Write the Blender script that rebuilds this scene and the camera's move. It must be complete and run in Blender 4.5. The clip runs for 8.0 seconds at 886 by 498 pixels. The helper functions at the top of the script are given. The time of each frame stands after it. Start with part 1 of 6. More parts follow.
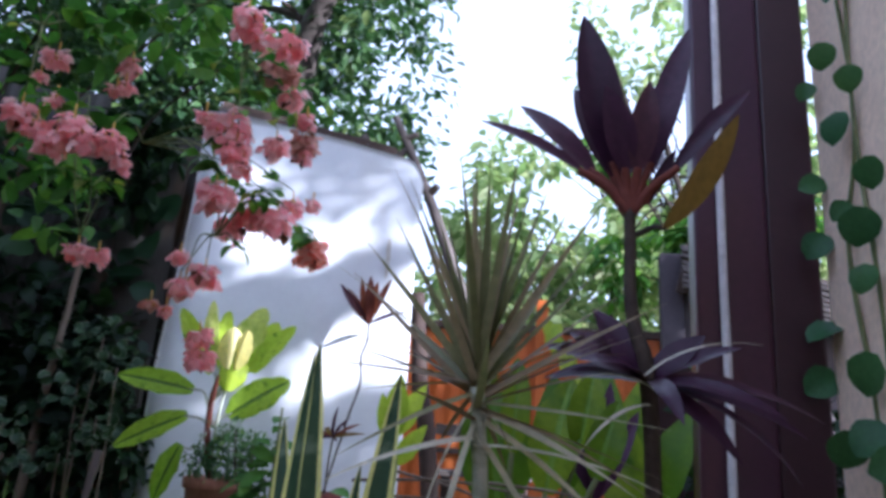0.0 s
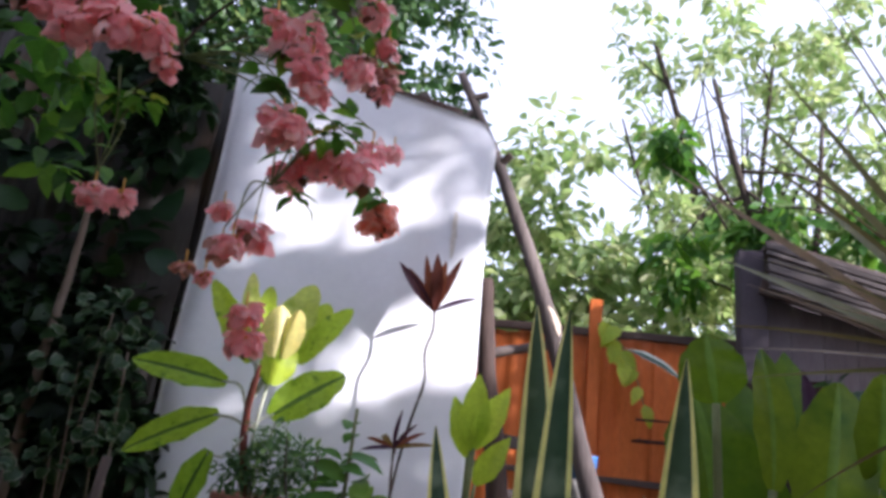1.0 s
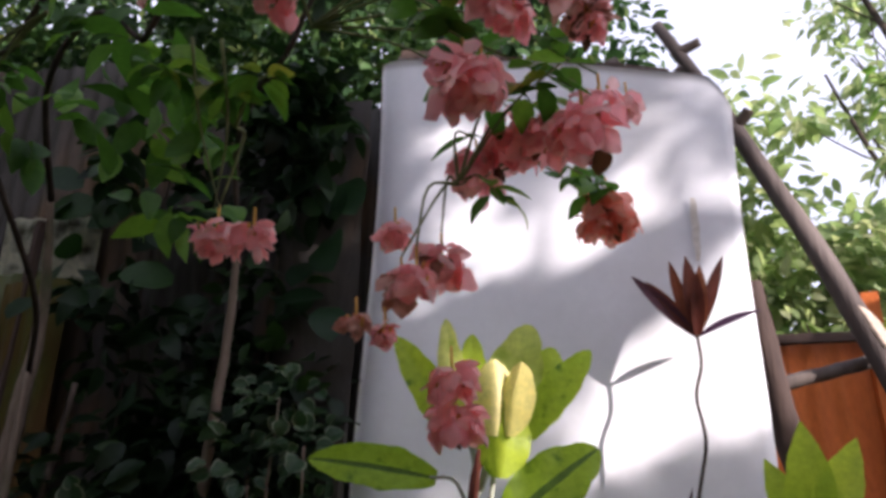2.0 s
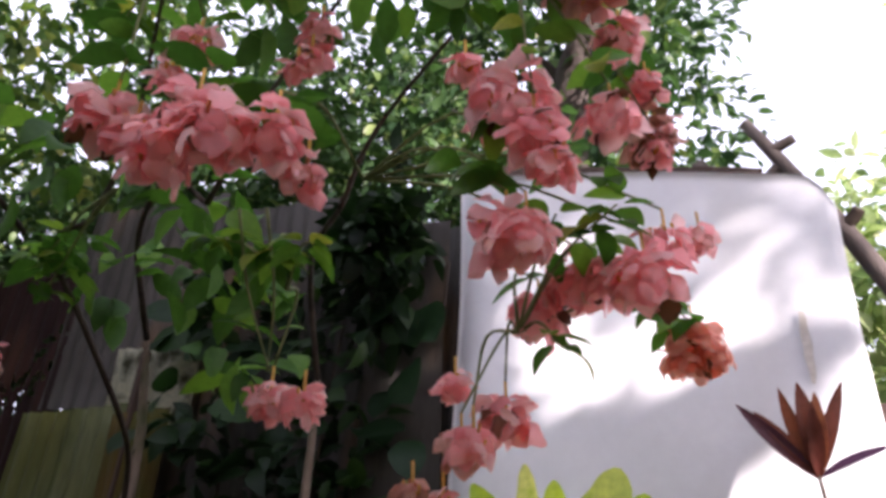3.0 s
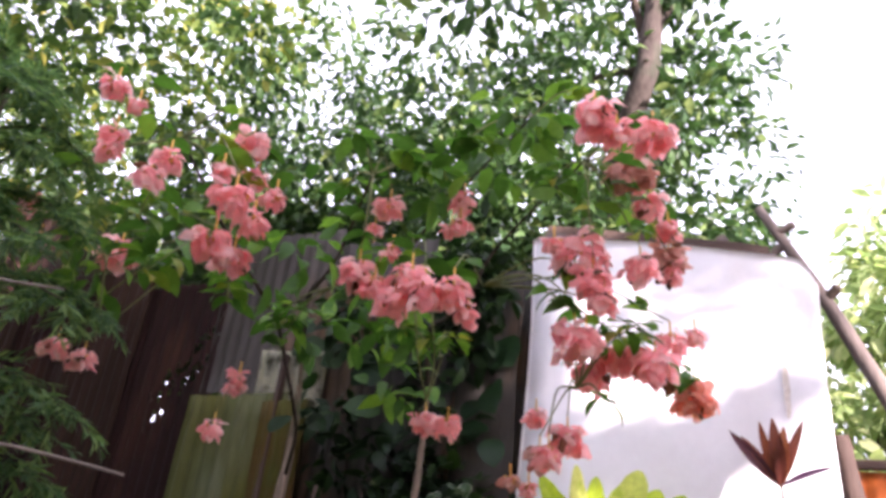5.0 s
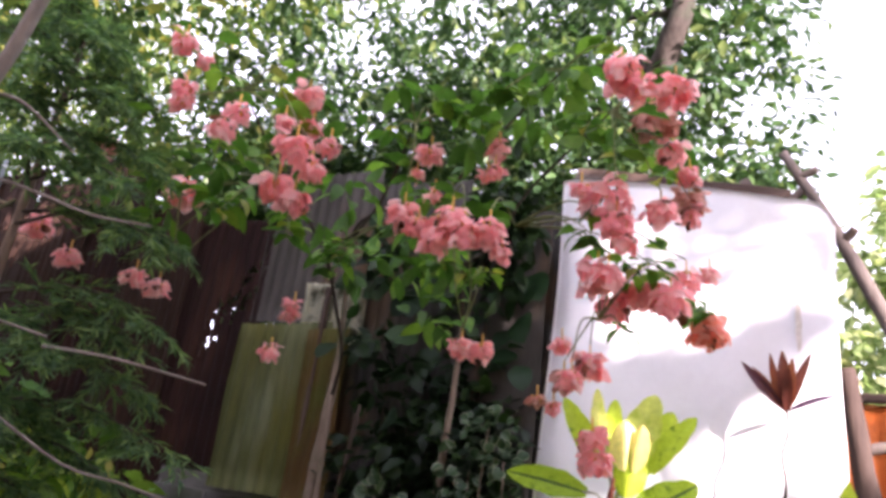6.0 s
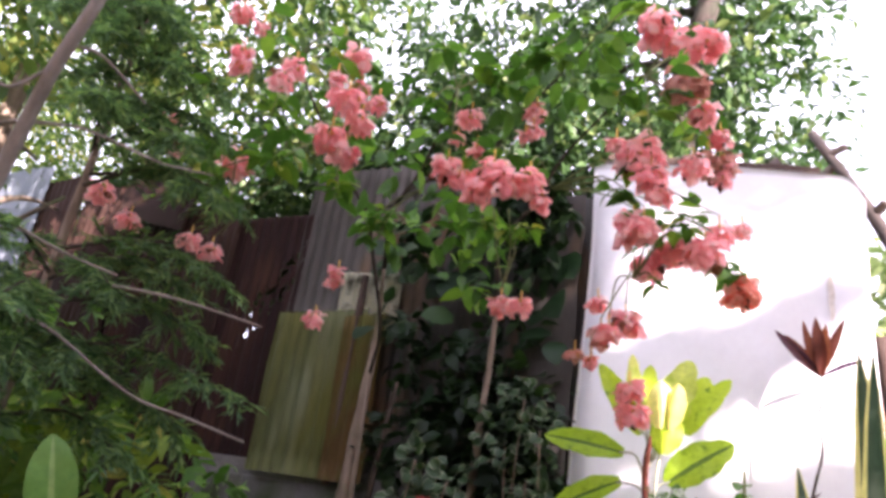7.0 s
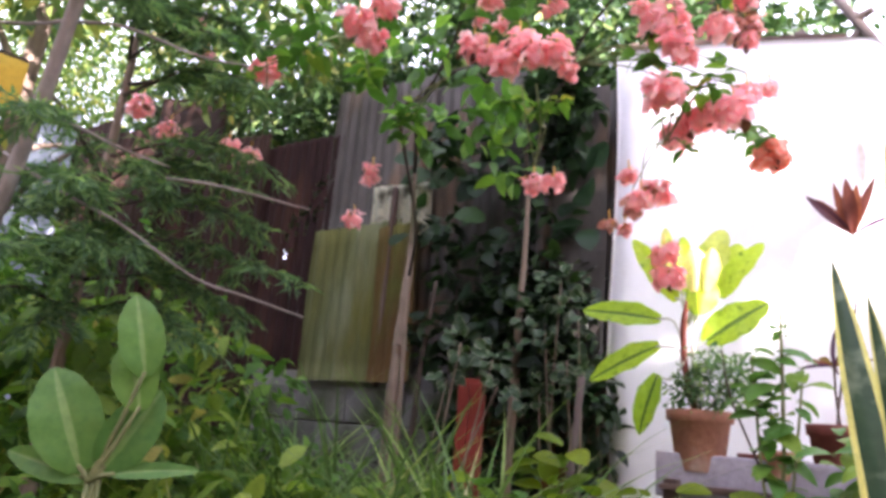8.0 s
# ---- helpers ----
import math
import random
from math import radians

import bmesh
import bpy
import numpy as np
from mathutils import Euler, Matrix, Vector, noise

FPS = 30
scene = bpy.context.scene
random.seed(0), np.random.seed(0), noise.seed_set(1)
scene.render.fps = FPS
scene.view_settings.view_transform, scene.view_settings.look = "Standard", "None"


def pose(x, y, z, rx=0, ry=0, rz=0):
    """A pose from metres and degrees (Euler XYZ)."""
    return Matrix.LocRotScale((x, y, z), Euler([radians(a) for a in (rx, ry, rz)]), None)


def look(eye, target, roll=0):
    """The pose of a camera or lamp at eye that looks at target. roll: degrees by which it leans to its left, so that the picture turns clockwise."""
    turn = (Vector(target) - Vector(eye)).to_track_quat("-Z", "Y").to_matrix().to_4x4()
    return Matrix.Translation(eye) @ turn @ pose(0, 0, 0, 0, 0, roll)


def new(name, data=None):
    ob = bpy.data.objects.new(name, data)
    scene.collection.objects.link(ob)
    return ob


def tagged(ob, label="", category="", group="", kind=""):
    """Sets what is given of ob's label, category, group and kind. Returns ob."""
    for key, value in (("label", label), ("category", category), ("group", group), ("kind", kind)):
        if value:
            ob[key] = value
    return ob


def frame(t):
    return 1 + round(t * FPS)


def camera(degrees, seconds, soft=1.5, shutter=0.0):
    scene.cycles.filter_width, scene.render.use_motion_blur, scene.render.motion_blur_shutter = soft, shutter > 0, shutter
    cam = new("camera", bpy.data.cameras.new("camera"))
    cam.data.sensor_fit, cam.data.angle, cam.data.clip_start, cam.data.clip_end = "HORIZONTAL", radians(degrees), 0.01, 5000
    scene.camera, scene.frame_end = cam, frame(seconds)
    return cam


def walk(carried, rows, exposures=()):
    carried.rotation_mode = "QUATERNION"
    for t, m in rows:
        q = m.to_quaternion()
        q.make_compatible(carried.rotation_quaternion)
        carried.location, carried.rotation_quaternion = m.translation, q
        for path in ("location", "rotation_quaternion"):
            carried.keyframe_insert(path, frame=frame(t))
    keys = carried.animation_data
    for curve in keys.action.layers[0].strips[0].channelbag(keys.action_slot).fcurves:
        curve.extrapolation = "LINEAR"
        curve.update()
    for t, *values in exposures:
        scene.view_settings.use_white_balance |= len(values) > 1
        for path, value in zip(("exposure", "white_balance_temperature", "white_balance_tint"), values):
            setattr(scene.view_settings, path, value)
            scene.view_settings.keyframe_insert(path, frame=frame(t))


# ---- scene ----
cam = camera(65.8, 8.0, soft=3.6)
PATH = [
    (0, (0.47, 0.102, 1.1), (0.103, 1.989, 1.653), 4.6),
    (0.5, (0.264, 0.337, 1.099), (-0.188, 2.215, 1.617), 3.6),
    (1, (0.03, 0.572, 1.093), (-0.299, 2.459, 1.67), 6.7),
    (1.5, (-0.19, 0.821, 1.108), (-0.548, 2.706, 1.675), 5.9),
    (2, (-0.304, 1.143, 1.22), (-1.063, 2.875, 1.871), 1.4),
    (2.2, (-0.314, 1.219, 1.254), (-1.132, 2.902, 1.961), 1.1),
    (3.3, (-0.201, 1.169, 1.36), (-1.232, 2.634, 2.25), 3.0),
    (3.5, (-0.193, 1.064, 1.35), (-1.209, 2.594, 2.144), 2.5),
    (4, (-0.136, 0.841, 1.329), (-1.29, 2.303, 2.057), 6.0),
    (4.5, (0.009, 0.668, 1.289), (-1.212, 2.073, 2.021), 6.8),
    (4.7, (0.046, 0.581, 1.305), (-1.077, 2.027, 2.11), 6.3),
    (5.8, (0.206, 0.328, 1.273), (-1.036, 1.759, 1.915), 7.5),
    (6, (0.199, 0.318, 1.244), (-1.036, 1.769, 1.852), 7.8),
    (6.5, (0.188, 0.27, 1.161), (-1.049, 1.71, 1.791), 8.2),
    (7, (0.193, 0.287, 1.011), (-1.086, 1.67, 1.683), 8.4),
    (7.5, (0.198, 0.271, 0.869), (-1.158, 1.61, 1.474), 6.1),
    (8, (0.188, 0.26, 0.807), (-1.161, 1.65, 1.306), 4.6),
]
walk(cam, [(t, look(eye, target, roll)) for t, eye, target, roll in PATH],
     exposures=[(0.0, 1.34, 5050, 18), (0.5, 1.38, 5350, 19), (1.0, 1.18, 5650, 23), (1.8, 0.92, 6050, 25), (2.3, 1.02, 6150, 25), (3.3, 1.76, 6250, 29), (4.5, 2.22, 6300, 32), (6.0, 2.24, 6400, 33), (7.0, 2.46, 6400, 33), (8.0, 2.95, 6200, 32)])

# ---- light ----
SUN_FROM = Vector((1.2, -0.58, 0.48)).normalized()
world = bpy.data.worlds.new("world")
scene.world = world
world.use_nodes = True
wn = world.node_tree.nodes
sky = wn.new("ShaderNodeTexSky")
sky.sky_type, sky.sun_disc = "NISHITA", False
sky.sun_elevation = math.asin(SUN_FROM.z)
sky.sun_rotation = math.atan2(SUN_FROM.x, SUN_FROM.y)
sky.dust_density, sky.air_density = 3.0, 1.0
hazy = wn.new("ShaderNodeMixRGB")
hazy.inputs["Fac"].default_value = 0.75
hazy.inputs["Color2"].default_value = (13.6, 14.2, 15.8, 1)
world.node_tree.links.new(sky.outputs["Color"], hazy.inputs["Color1"])
world.node_tree.links.new(hazy.outputs["Color"], wn["Background"].inputs["Color"])
wn["Background"].inputs["Strength"].default_value = 0.058
sun = new("sun", bpy.data.lights.new("sun", "SUN"))
sun.data.energy, sun.data.angle, sun.data.color = 5.0, radians(0.75), (1.0, 0.92, 0.80)
sun.matrix_world = look(SUN_FROM * 20, (0, 0, 0))


# ---- materials ----
def ramp(nt, fac, stops):
    node = nt.nodes.new("ShaderNodeValToRGB")
    node.color_ramp.elements[0].position, node.color_ramp.elements[0].color = stops[0][0], (*stops[0][1], 1)
    node.color_ramp.elements[1].position, node.color_ramp.elements[1].color = stops[-1][0], (*stops[-1][1], 1)
    for at, colour in stops[1:-1]:
        node.color_ramp.elements.new(at).color = (*colour, 1)
    nt.links.new(fac, node.inputs["Fac"])
    return node.outputs["Color"]


def noise_out(nt, scale, detail=4.0, rough=0.6, stretch=(1, 1, 1), space="Object"):
    coords = nt.nodes.new("ShaderNodeTexCoord")
    mapping = nt.nodes.new("ShaderNodeMapping")
    mapping.inputs["Scale"].default_value = stretch
    tex = nt.nodes.new("ShaderNodeTexNoise")
    tex.inputs["Scale"].default_value, tex.inputs["Detail"].default_value = scale, detail
    tex.inputs["Roughness"].default_value = rough
    nt.links.new(coords.outputs[space], mapping.inputs["Vector"])
    nt.links.new(mapping.outputs["Vector"], tex.inputs["Vector"])
    return tex.outputs["Fac"]


def mixed(nt, a, b, fac, mode="MIX"):
    node = nt.nodes.new("ShaderNodeMixRGB")
    node.blend_type = mode
    for slot, value in (("Fac", fac), ("Color1", a), ("Color2", b)):
        if isinstance(value, (int, float)):
            node.inputs[slot].default_value = value
        elif isinstance(value, tuple):
            node.inputs[slot].default_value = (*value, 1)
        else:
            nt.links.new(value, node.inputs[slot])
    return node.outputs["Color"]


def material(name, stops, scale=8.0, rough=0.7, metal=0.0, stretch=(1, 1, 1), bump=0.2, second=None, fine=60.0, space="Object", vary=0.0, grainy=0.6):
    """A solid surface: a coarse colour noise, an optional second stain layer (stops, scale, colour), fine grain and bump."""
    mat = bpy.data.materials.new(name)
    mat.use_nodes = True
    nt = mat.node_tree
    bsdf = nt.nodes["Principled BSDF"]
    colour = ramp(nt, noise_out(nt, scale, 5, 0.62, stretch, space), stops)
    if second:
        tint, size, low, high, way = second
        mask = ramp(nt, noise_out(nt, size, 3, 0.55, way, space), [(low, (0, 0, 0)), (high, (1, 1, 1))])
        colour = mixed(nt, colour, tint, mask)
    grain = noise_out(nt, fine, 3, 0.7, stretch, space)
    colour = mixed(nt, colour, ramp(nt, grain, [(0.3, (0.72, 0.72, 0.72)), (0.7, (1.12, 1.12, 1.12))]), grainy, "MULTIPLY")
    if vary:
        info = nt.nodes.new("ShaderNodeObjectInfo")
        colour = mixed(nt, colour, ramp(nt, info.outputs["Random"], [(0.0, (1 - vary,) * 3), (1.0, (1 + vary,) * 3)]), 1.0, "MULTIPLY")
    nt.links.new(colour, bsdf.inputs["Base Color"])
    bsdf.inputs["Roughness"].default_value, bsdf.inputs["Metallic"].default_value = rough, metal
    bsdf.inputs["Specular IOR Level"].default_value = 0.5 if rough < 0.6 else 0.22
    if bump:
        b = nt.nodes.new("ShaderNodeBump")
        b.inputs["Strength"].default_value, b.inputs["Distance"].default_value = bump, 0.01
        nt.links.new(grain, b.inputs["Height"])
        nt.links.new(b.outputs["Normal"], bsdf.inputs["Normal"])
    return mat


def leaf_material(name, stops, thin=0.35, rough=0.45, island=True, mottle=None, glow=None):
    """A leaf or petal: colour by piece, fine mottling, and light that shines through."""
    mat = bpy.data.materials.new(name)
    mat.use_nodes = True
    nt = mat.node_tree
    bsdf = nt.nodes["Principled BSDF"]
    if island:
        pick = nt.nodes.new("ShaderNodeNewGeometry").outputs["Random Per Island"]
    else:
        pick = nt.nodes.new("ShaderNodeObjectInfo").outputs["Random"]
    colour = ramp(nt, pick, stops)
    grain = noise_out(nt, 55.0, 4, 0.65)
    colour = mixed(nt, colour, ramp(nt, grain, [(0.3, (0.7, 0.74, 0.7)), (0.72, (1.2, 1.15, 1.1))]), 0.8, "MULTIPLY")
    if mottle:
        tint, size, low, high = mottle
        mask = ramp(nt, noise_out(nt, size, 3, 0.5), [(low, (0, 0, 0)), (high, (1, 1, 1))])
        colour = mixed(nt, colour, tint, mask)
    nt.links.new(colour, bsdf.inputs["Base Color"])
    bsdf.inputs["Roughness"].default_value = rough
    bsdf.inputs["Specular IOR Level"].default_value = 0.24
    through_leaf = nt.nodes.new("ShaderNodeBsdfTranslucent")
    nt.links.new(mixed(nt, colour, glow or (1.25, 1.3, 0.75), 1.0, "MULTIPLY"), through_leaf.inputs["Color"])
    blend = nt.nodes.new("ShaderNodeMixShader")
    blend.inputs["Fac"].default_value = thin
    nt.links.new(bsdf.outputs["BSDF"], blend.inputs[1])
    nt.links.new(through_leaf.outputs["BSDF"], blend.inputs[2])
    nt.links.new(blend.outputs["Shader"], nt.nodes["Material Output"].inputs["Surface"])
    b = nt.nodes.new("ShaderNodeBump")
    b.inputs["Strength"].default_value, b.inputs["Distance"].default_value = 0.3, 0.004
    nt.links.new(grain, b.inputs["Height"])
    nt.links.new(b.outputs["Normal"], bsdf.inputs["Normal"])
    return mat


SOIL = material("soil", [(0.3, (0.03, 0.022, 0.014)), (0.7, (0.09, 0.065, 0.04))], 3.0, 0.95, bump=0.8, second=((0.05, 0.075, 0.025), 0.9, 0.48, 0.6, (1, 1, 1)))
WHITE = material("white_sheet", [(0.3, (0.71, 0.725, 0.755)), (0.7, (0.80, 0.815, 0.845))], 2.5, 0.62, bump=0.06, second=((0.60, 0.59, 0.56), 1.3, 0.58, 0.78, (1, 1, 0.35)), fine=25, grainy=0.12)
STAIN = material("drip_stain", [(0.3, (0.50, 0.46, 0.40)), (0.7, (0.66, 0.63, 0.58))], 30.0, 0.7, bump=0.1)
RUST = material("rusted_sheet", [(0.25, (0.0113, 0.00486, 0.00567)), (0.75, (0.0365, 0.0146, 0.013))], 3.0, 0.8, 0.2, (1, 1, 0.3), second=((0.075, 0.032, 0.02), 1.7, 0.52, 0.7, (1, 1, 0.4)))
MOSSY = material("mossy_sheet", [(0.28, (0.032, 0.036, 0.016)), (0.5, (0.075, 0.09, 0.035)), (0.75, (0.18, 0.20, 0.13))], 5.0, 0.7, 0.15, (1, 1, 0.16), second=((0.085, 0.085, 0.015), 2.4, 0.40, 0.62, (1, 1, 0.3)))
BROWNMOSS = material("brown_moss_sheet", [(0.3, (0.05, 0.03, 0.010)), (0.7, (0.12, 0.065, 0.018))], 4.0, 0.8, 0.1, (1, 1, 0.25), second=((0.07, 0.08, 0.015), 2.5, 0.45, 0.62, (1, 1, 0.5)))
GREYED = material("weathered_sheet", [(0.3, (0.0418, 0.0394, 0.036)), (0.7, (0.104, 0.0951, 0.087))], 3.0, 0.7, 0.25, (1, 1, 0.25), second=((0.19, 0.10, 0.035), 1.6, 0.52, 0.68, (1, 1, 0.4)))
BROWNED = material("brown_sheet", [(0.3, (0.0212, 0.00968, 0.00666)), (0.7, (0.0424, 0.0212, 0.0151))], 3.0, 0.75, 0.15, (1, 1, 0.3), second=((0.05, 0.025, 0.02), 2.0, 0.5, 0.65, (1, 1, 0.5)))
# pale colour imitates sunlit ridges of the sheet; dark blotches break it up
SUNSTRIP = leaf_material("sunlit_strip", [(0.0, (0.62, 0.62, 0.50)), (1.0, (0.70, 0.70, 0.57))], 0.6, 0.5, False, ((0.08, 0.08, 0.045), 9.0, 0.52, 0.66), (1.0, 1.0, 0.9))
BLUISH = material("pale_blue_sheet", [(0.3, (0.168, 0.2, 0.248)), (0.7, (0.22, 0.248, 0.288))], 3.0, 0.5, 0.1, (1, 1, 0.3))
ORANGE = material("orange_sheet", [(0.3, (0.52, 0.115, 0.022)), (0.7, (0.68, 0.19, 0.04))], 2.5, 0.6, 0.0, (1, 1, 0.3), second=((0.42, 0.10, 0.03), 1.5, 0.54, 0.74, (1, 1, 0.4)))
BLOCK = material("concrete_block", [(0.3, (0.12, 0.117, 0.115)), (0.7, (0.22, 0.21, 0.21))], 5.0, 0.9, bump=0.5, second=((0.045, 0.06, 0.025), 2.0, 0.46, 0.62, (1, 1, 0.6)), vary=0.12)
MORTAR = material("mortar", [(0.3, (0.13, 0.125, 0.12)), (0.7, (0.2, 0.19, 0.18))], 9.0, 0.95, bump=0.6)
GREYWOOD = material("weathered_wood", [(0.3, (0.075, 0.06, 0.055)), (0.7, (0.17, 0.14, 0.125))], 7.0, 0.8, stretch=(1, 1, 0.12), bump=0.5, second=((0.36, 0.29, 0.23), 2.2, 0.64, 0.74, (1, 1, 0.5)))
DARKWOOD = material("dark_wood", [(0.3, (0.045, 0.03, 0.026)), (0.7, (0.11, 0.075, 0.06))], 8.0, 0.8, stretch=(1, 1, 0.15), bump=0.5)
# bark copy with the trunk's shade darkened into its colour
SHADEDBARK = material("shaded_bark", [(0.3, (0.045, 0.036, 0.032)), (0.7, (0.11, 0.09, 0.08))], 14.0, 0.9, stretch=(1, 1, 0.3), bump=0.8, second=((0.05, 0.06, 0.04), 4.0, 0.55, 0.7, (1, 1, 1)))
BARK = material("bark", [(0.3, (0.12, 0.09, 0.065)), (0.7, (0.28, 0.22, 0.17))], 14.0, 0.9, stretch=(1, 1, 0.3), bump=0.8, second=((0.10, 0.12, 0.06), 4.0, 0.55, 0.7, (1, 1, 1)))
PALEBARK = material("pale_bark", [(0.3, (0.174, 0.155, 0.136)), (0.7, (0.298, 0.267, 0.236))], 14.0, 0.85, stretch=(1, 1, 0.4), bump=0.6)
TWIG = material("dark_twig", [(0.3, (0.03, 0.022, 0.018)), (0.7, (0.08, 0.06, 0.045))], 18.0, 0.8, bump=0.4)
GREENSTEM = material("green_stem", [(0.3, (0.10, 0.13, 0.05)), (0.7, (0.22, 0.24, 0.10))], 12.0, 0.6, bump=0.2)
PALESTEM = material("pale_cane", [(0.3, (0.30, 0.33, 0.24)), (0.7, (0.50, 0.52, 0.42))], 20.0, 0.7, stretch=(1, 1, 3), bump=0.4)
CLAY = material("terracotta", [(0.3, (0.27, 0.12, 0.075)), (0.7, (0.42, 0.21, 0.14))], 7.0, 0.85, bump=0.3, second=((0.45, 0.36, 0.30), 5.0, 0.58, 0.72, (1, 1, 1)))
DARKCLAY = material("dark_clay", [(0.3, (0.12, 0.035, 0.028)), (0.7, (0.22, 0.07, 0.05))], 7.0, 0.8, bump=0.3)
REDPAINT = material("red_paint", [(0.3, (0.16, 0.022, 0.016)), (0.7, (0.24, 0.04, 0.026))], 4.0, 0.6, bump=0.15, second=((0.10, 0.03, 0.02), 4.0, 0.55, 0.7, (1, 1, 0.5)))
BENCHTOP = material("bench_boards", [(0.3, (0.22, 0.20, 0.24)), (0.7, (0.36, 0.34, 0.38))], 6.0, 0.75, stretch=(0.2, 1, 1), bump=0.3)
PURPLE = material("purple_paint", [(0.3, (0.034, 0.008, 0.026)), (0.7, (0.055, 0.014, 0.042))], 2.0, 0.3, bump=0.05, second=((0.06, 0.015, 0.02), 1.6, 0.5, 0.7, (1, 1, 0.3)))
MAROON = material("maroon_paint", [(0.3, (0.026, 0.007, 0.012)), (0.7, (0.042, 0.011, 0.018))], 2.0, 0.45, bump=0.05)
PEACH = material("peach_plaster", [(0.3, (0.88, 0.66, 0.50)), (0.7, (0.93, 0.75, 0.60))], 3.0, 0.85, bump=0.12)
CONDUIT = material("white_pipe", [(0.3, (0.62, 0.6, 0.62)), (0.7, (0.8, 0.78, 0.8))], 20.0, 0.5, bump=0.1, second=((0.2, 0.15, 0.15), 9.0, 0.62, 0.7, (1, 1, 1)))
BLUEPLASTIC = material("blue_plastic", [(0.3, (0.05, 0.16, 0.42)), (0.7, (0.08, 0.22, 0.5))], 6.0, 0.4, bump=0.05)
WHITEPLASTIC = material("white_plastic", [(0.3, (0.62, 0.6, 0.55)), (0.7, (0.75, 0.73, 0.7))], 6.0, 0.45, bump=0.05)
THATCH = material("roof_slats", [(0.3, (0.05, 0.042, 0.04)), (0.7, (0.15, 0.13, 0.125))], 9.0, 0.9, stretch=(0.15, 1, 1), bump=0.6, vary=0.25)
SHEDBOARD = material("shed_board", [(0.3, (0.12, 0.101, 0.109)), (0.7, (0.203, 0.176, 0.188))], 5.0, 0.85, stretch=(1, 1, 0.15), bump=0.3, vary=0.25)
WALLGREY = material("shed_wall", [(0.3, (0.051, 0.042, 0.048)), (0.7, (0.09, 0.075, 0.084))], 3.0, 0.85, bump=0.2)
BAREWOOD = material("bare_wood", [(0.3, (0.42, 0.33, 0.25)), (0.7, (0.62, 0.52, 0.42))], 30.0, 0.8, stretch=(1, 1, 0.2), bump=0.3)
WIRE = material("green_wire", [(0.3, (0.20, 0.22, 0.14)), (0.7, (0.34, 0.36, 0.24))], 20.0, 0.6, 0.3, bump=0.1)

PINK = leaf_material("pink_sepal", [(0.0, (0.88, 0.40, 0.43)), (0.5, (0.93, 0.57, 0.59)), (1.0, (0.95, 0.77, 0.77))], 0.62, 0.6, False, ((0.88, 0.38, 0.36), 30.0, 0.6, 0.8), (1.15, 0.95, 0.92))
CORAL = leaf_material("coral_sepal", [(0.0, (0.88, 0.34, 0.26)), (0.5, (0.94, 0.50, 0.40)), (1.0, (0.97, 0.70, 0.62))], 0.58, 0.6, False, None, (1.15, 0.9, 0.8))
WITHERED = leaf_material("withered_sepal", [(0.0, (0.10, 0.045, 0.03)), (1.0, (0.24, 0.11, 0.08))], 0.2, 0.8, False)
FADED = leaf_material("faded_sepal", [(0.0, (0.62, 0.27, 0.21)), (0.5, (0.78, 0.43, 0.37)), (1.0, (0.82, 0.56, 0.48))], 0.35, 0.7, False, ((0.22, 0.10, 0.07), 30.0, 0.5, 0.7), (1.05, 0.9, 0.8))
BUD = leaf_material("flower_bud", [(0.0, (0.45, 0.12, 0.05)), (0.5, (0.75, 0.42, 0.10)), (1.0, (0.30, 0.30, 0.08))], 0.2, 0.6)
SHRUBLEAF = leaf_material("shrub_leaf", [(0.0, (0.0382, 0.111, 0.0213)), (0.55, (0.0765, 0.196, 0.034)), (0.88, (0.162, 0.306, 0.0467)), (1.0, (0.306, 0.323, 0.0595))], 0.48, 0.42, False)
FRESHLEAF = leaf_material("fresh_leaf", [(0.0, (0.09, 0.23, 0.035)), (0.6, (0.16, 0.33, 0.05)), (1.0, (0.30, 0.44, 0.07))], 0.5, 0.42, False)
# creeper greens taken down near black to put the fence's deep shade into colour
SHADELEAF = leaf_material("shaded_creeper_leaf", [(0.0, (0.0104, 0.0286, 0.0125)), (0.7, (0.0182, 0.0494, 0.0177)), (1.0, (0.0364, 0.0832, 0.0234))], 0.35, 0.45, False)
SHRUBMASS = leaf_material("shrub_foliage", [(0.0, (0.04, 0.11, 0.022)), (0.6, (0.08, 0.20, 0.035)), (1.0, (0.18, 0.34, 0.05))], 0.45, 0.45)
# same shade-darkened green, also on the shrub before the shed
SHADEMASS = leaf_material("shaded_leaf_mass", [(0.0, (0.00672, 0.0173, 0.00768)), (0.7, (0.0125, 0.0317, 0.0115)), (1.0, (0.0264, 0.0576, 0.0168))], 0.35, 0.45)
TREELEAF = leaf_material("tree_leaf", [(0.0, (0.022, 0.050, 0.024)), (0.5, (0.050, 0.105, 0.040)), (0.85, (0.085, 0.155, 0.052)), (1.0, (0.19, 0.25, 0.085))], 0.32, 0.38, True, None, (1.1, 1.25, 0.8))
MIDTREE = leaf_material("mid_tree_leaf", [(0.0, (0.05, 0.10, 0.035)), (0.6, (0.10, 0.18, 0.05)), (0.9, (0.22, 0.28, 0.08)), (1.0, (0.40, 0.38, 0.10))], 0.45, 0.5)
# leaf colours lifted so distant foliage looks washed out by bright light
WASHEDTREE = leaf_material("washed_out_tree_leaf", [(0.0, (0.19, 0.29, 0.12)), (0.6, (0.36, 0.45, 0.22)), (1.0, (0.56, 0.58, 0.37))], 0.6, 0.5, True, None, (1.1, 1.15, 0.85))
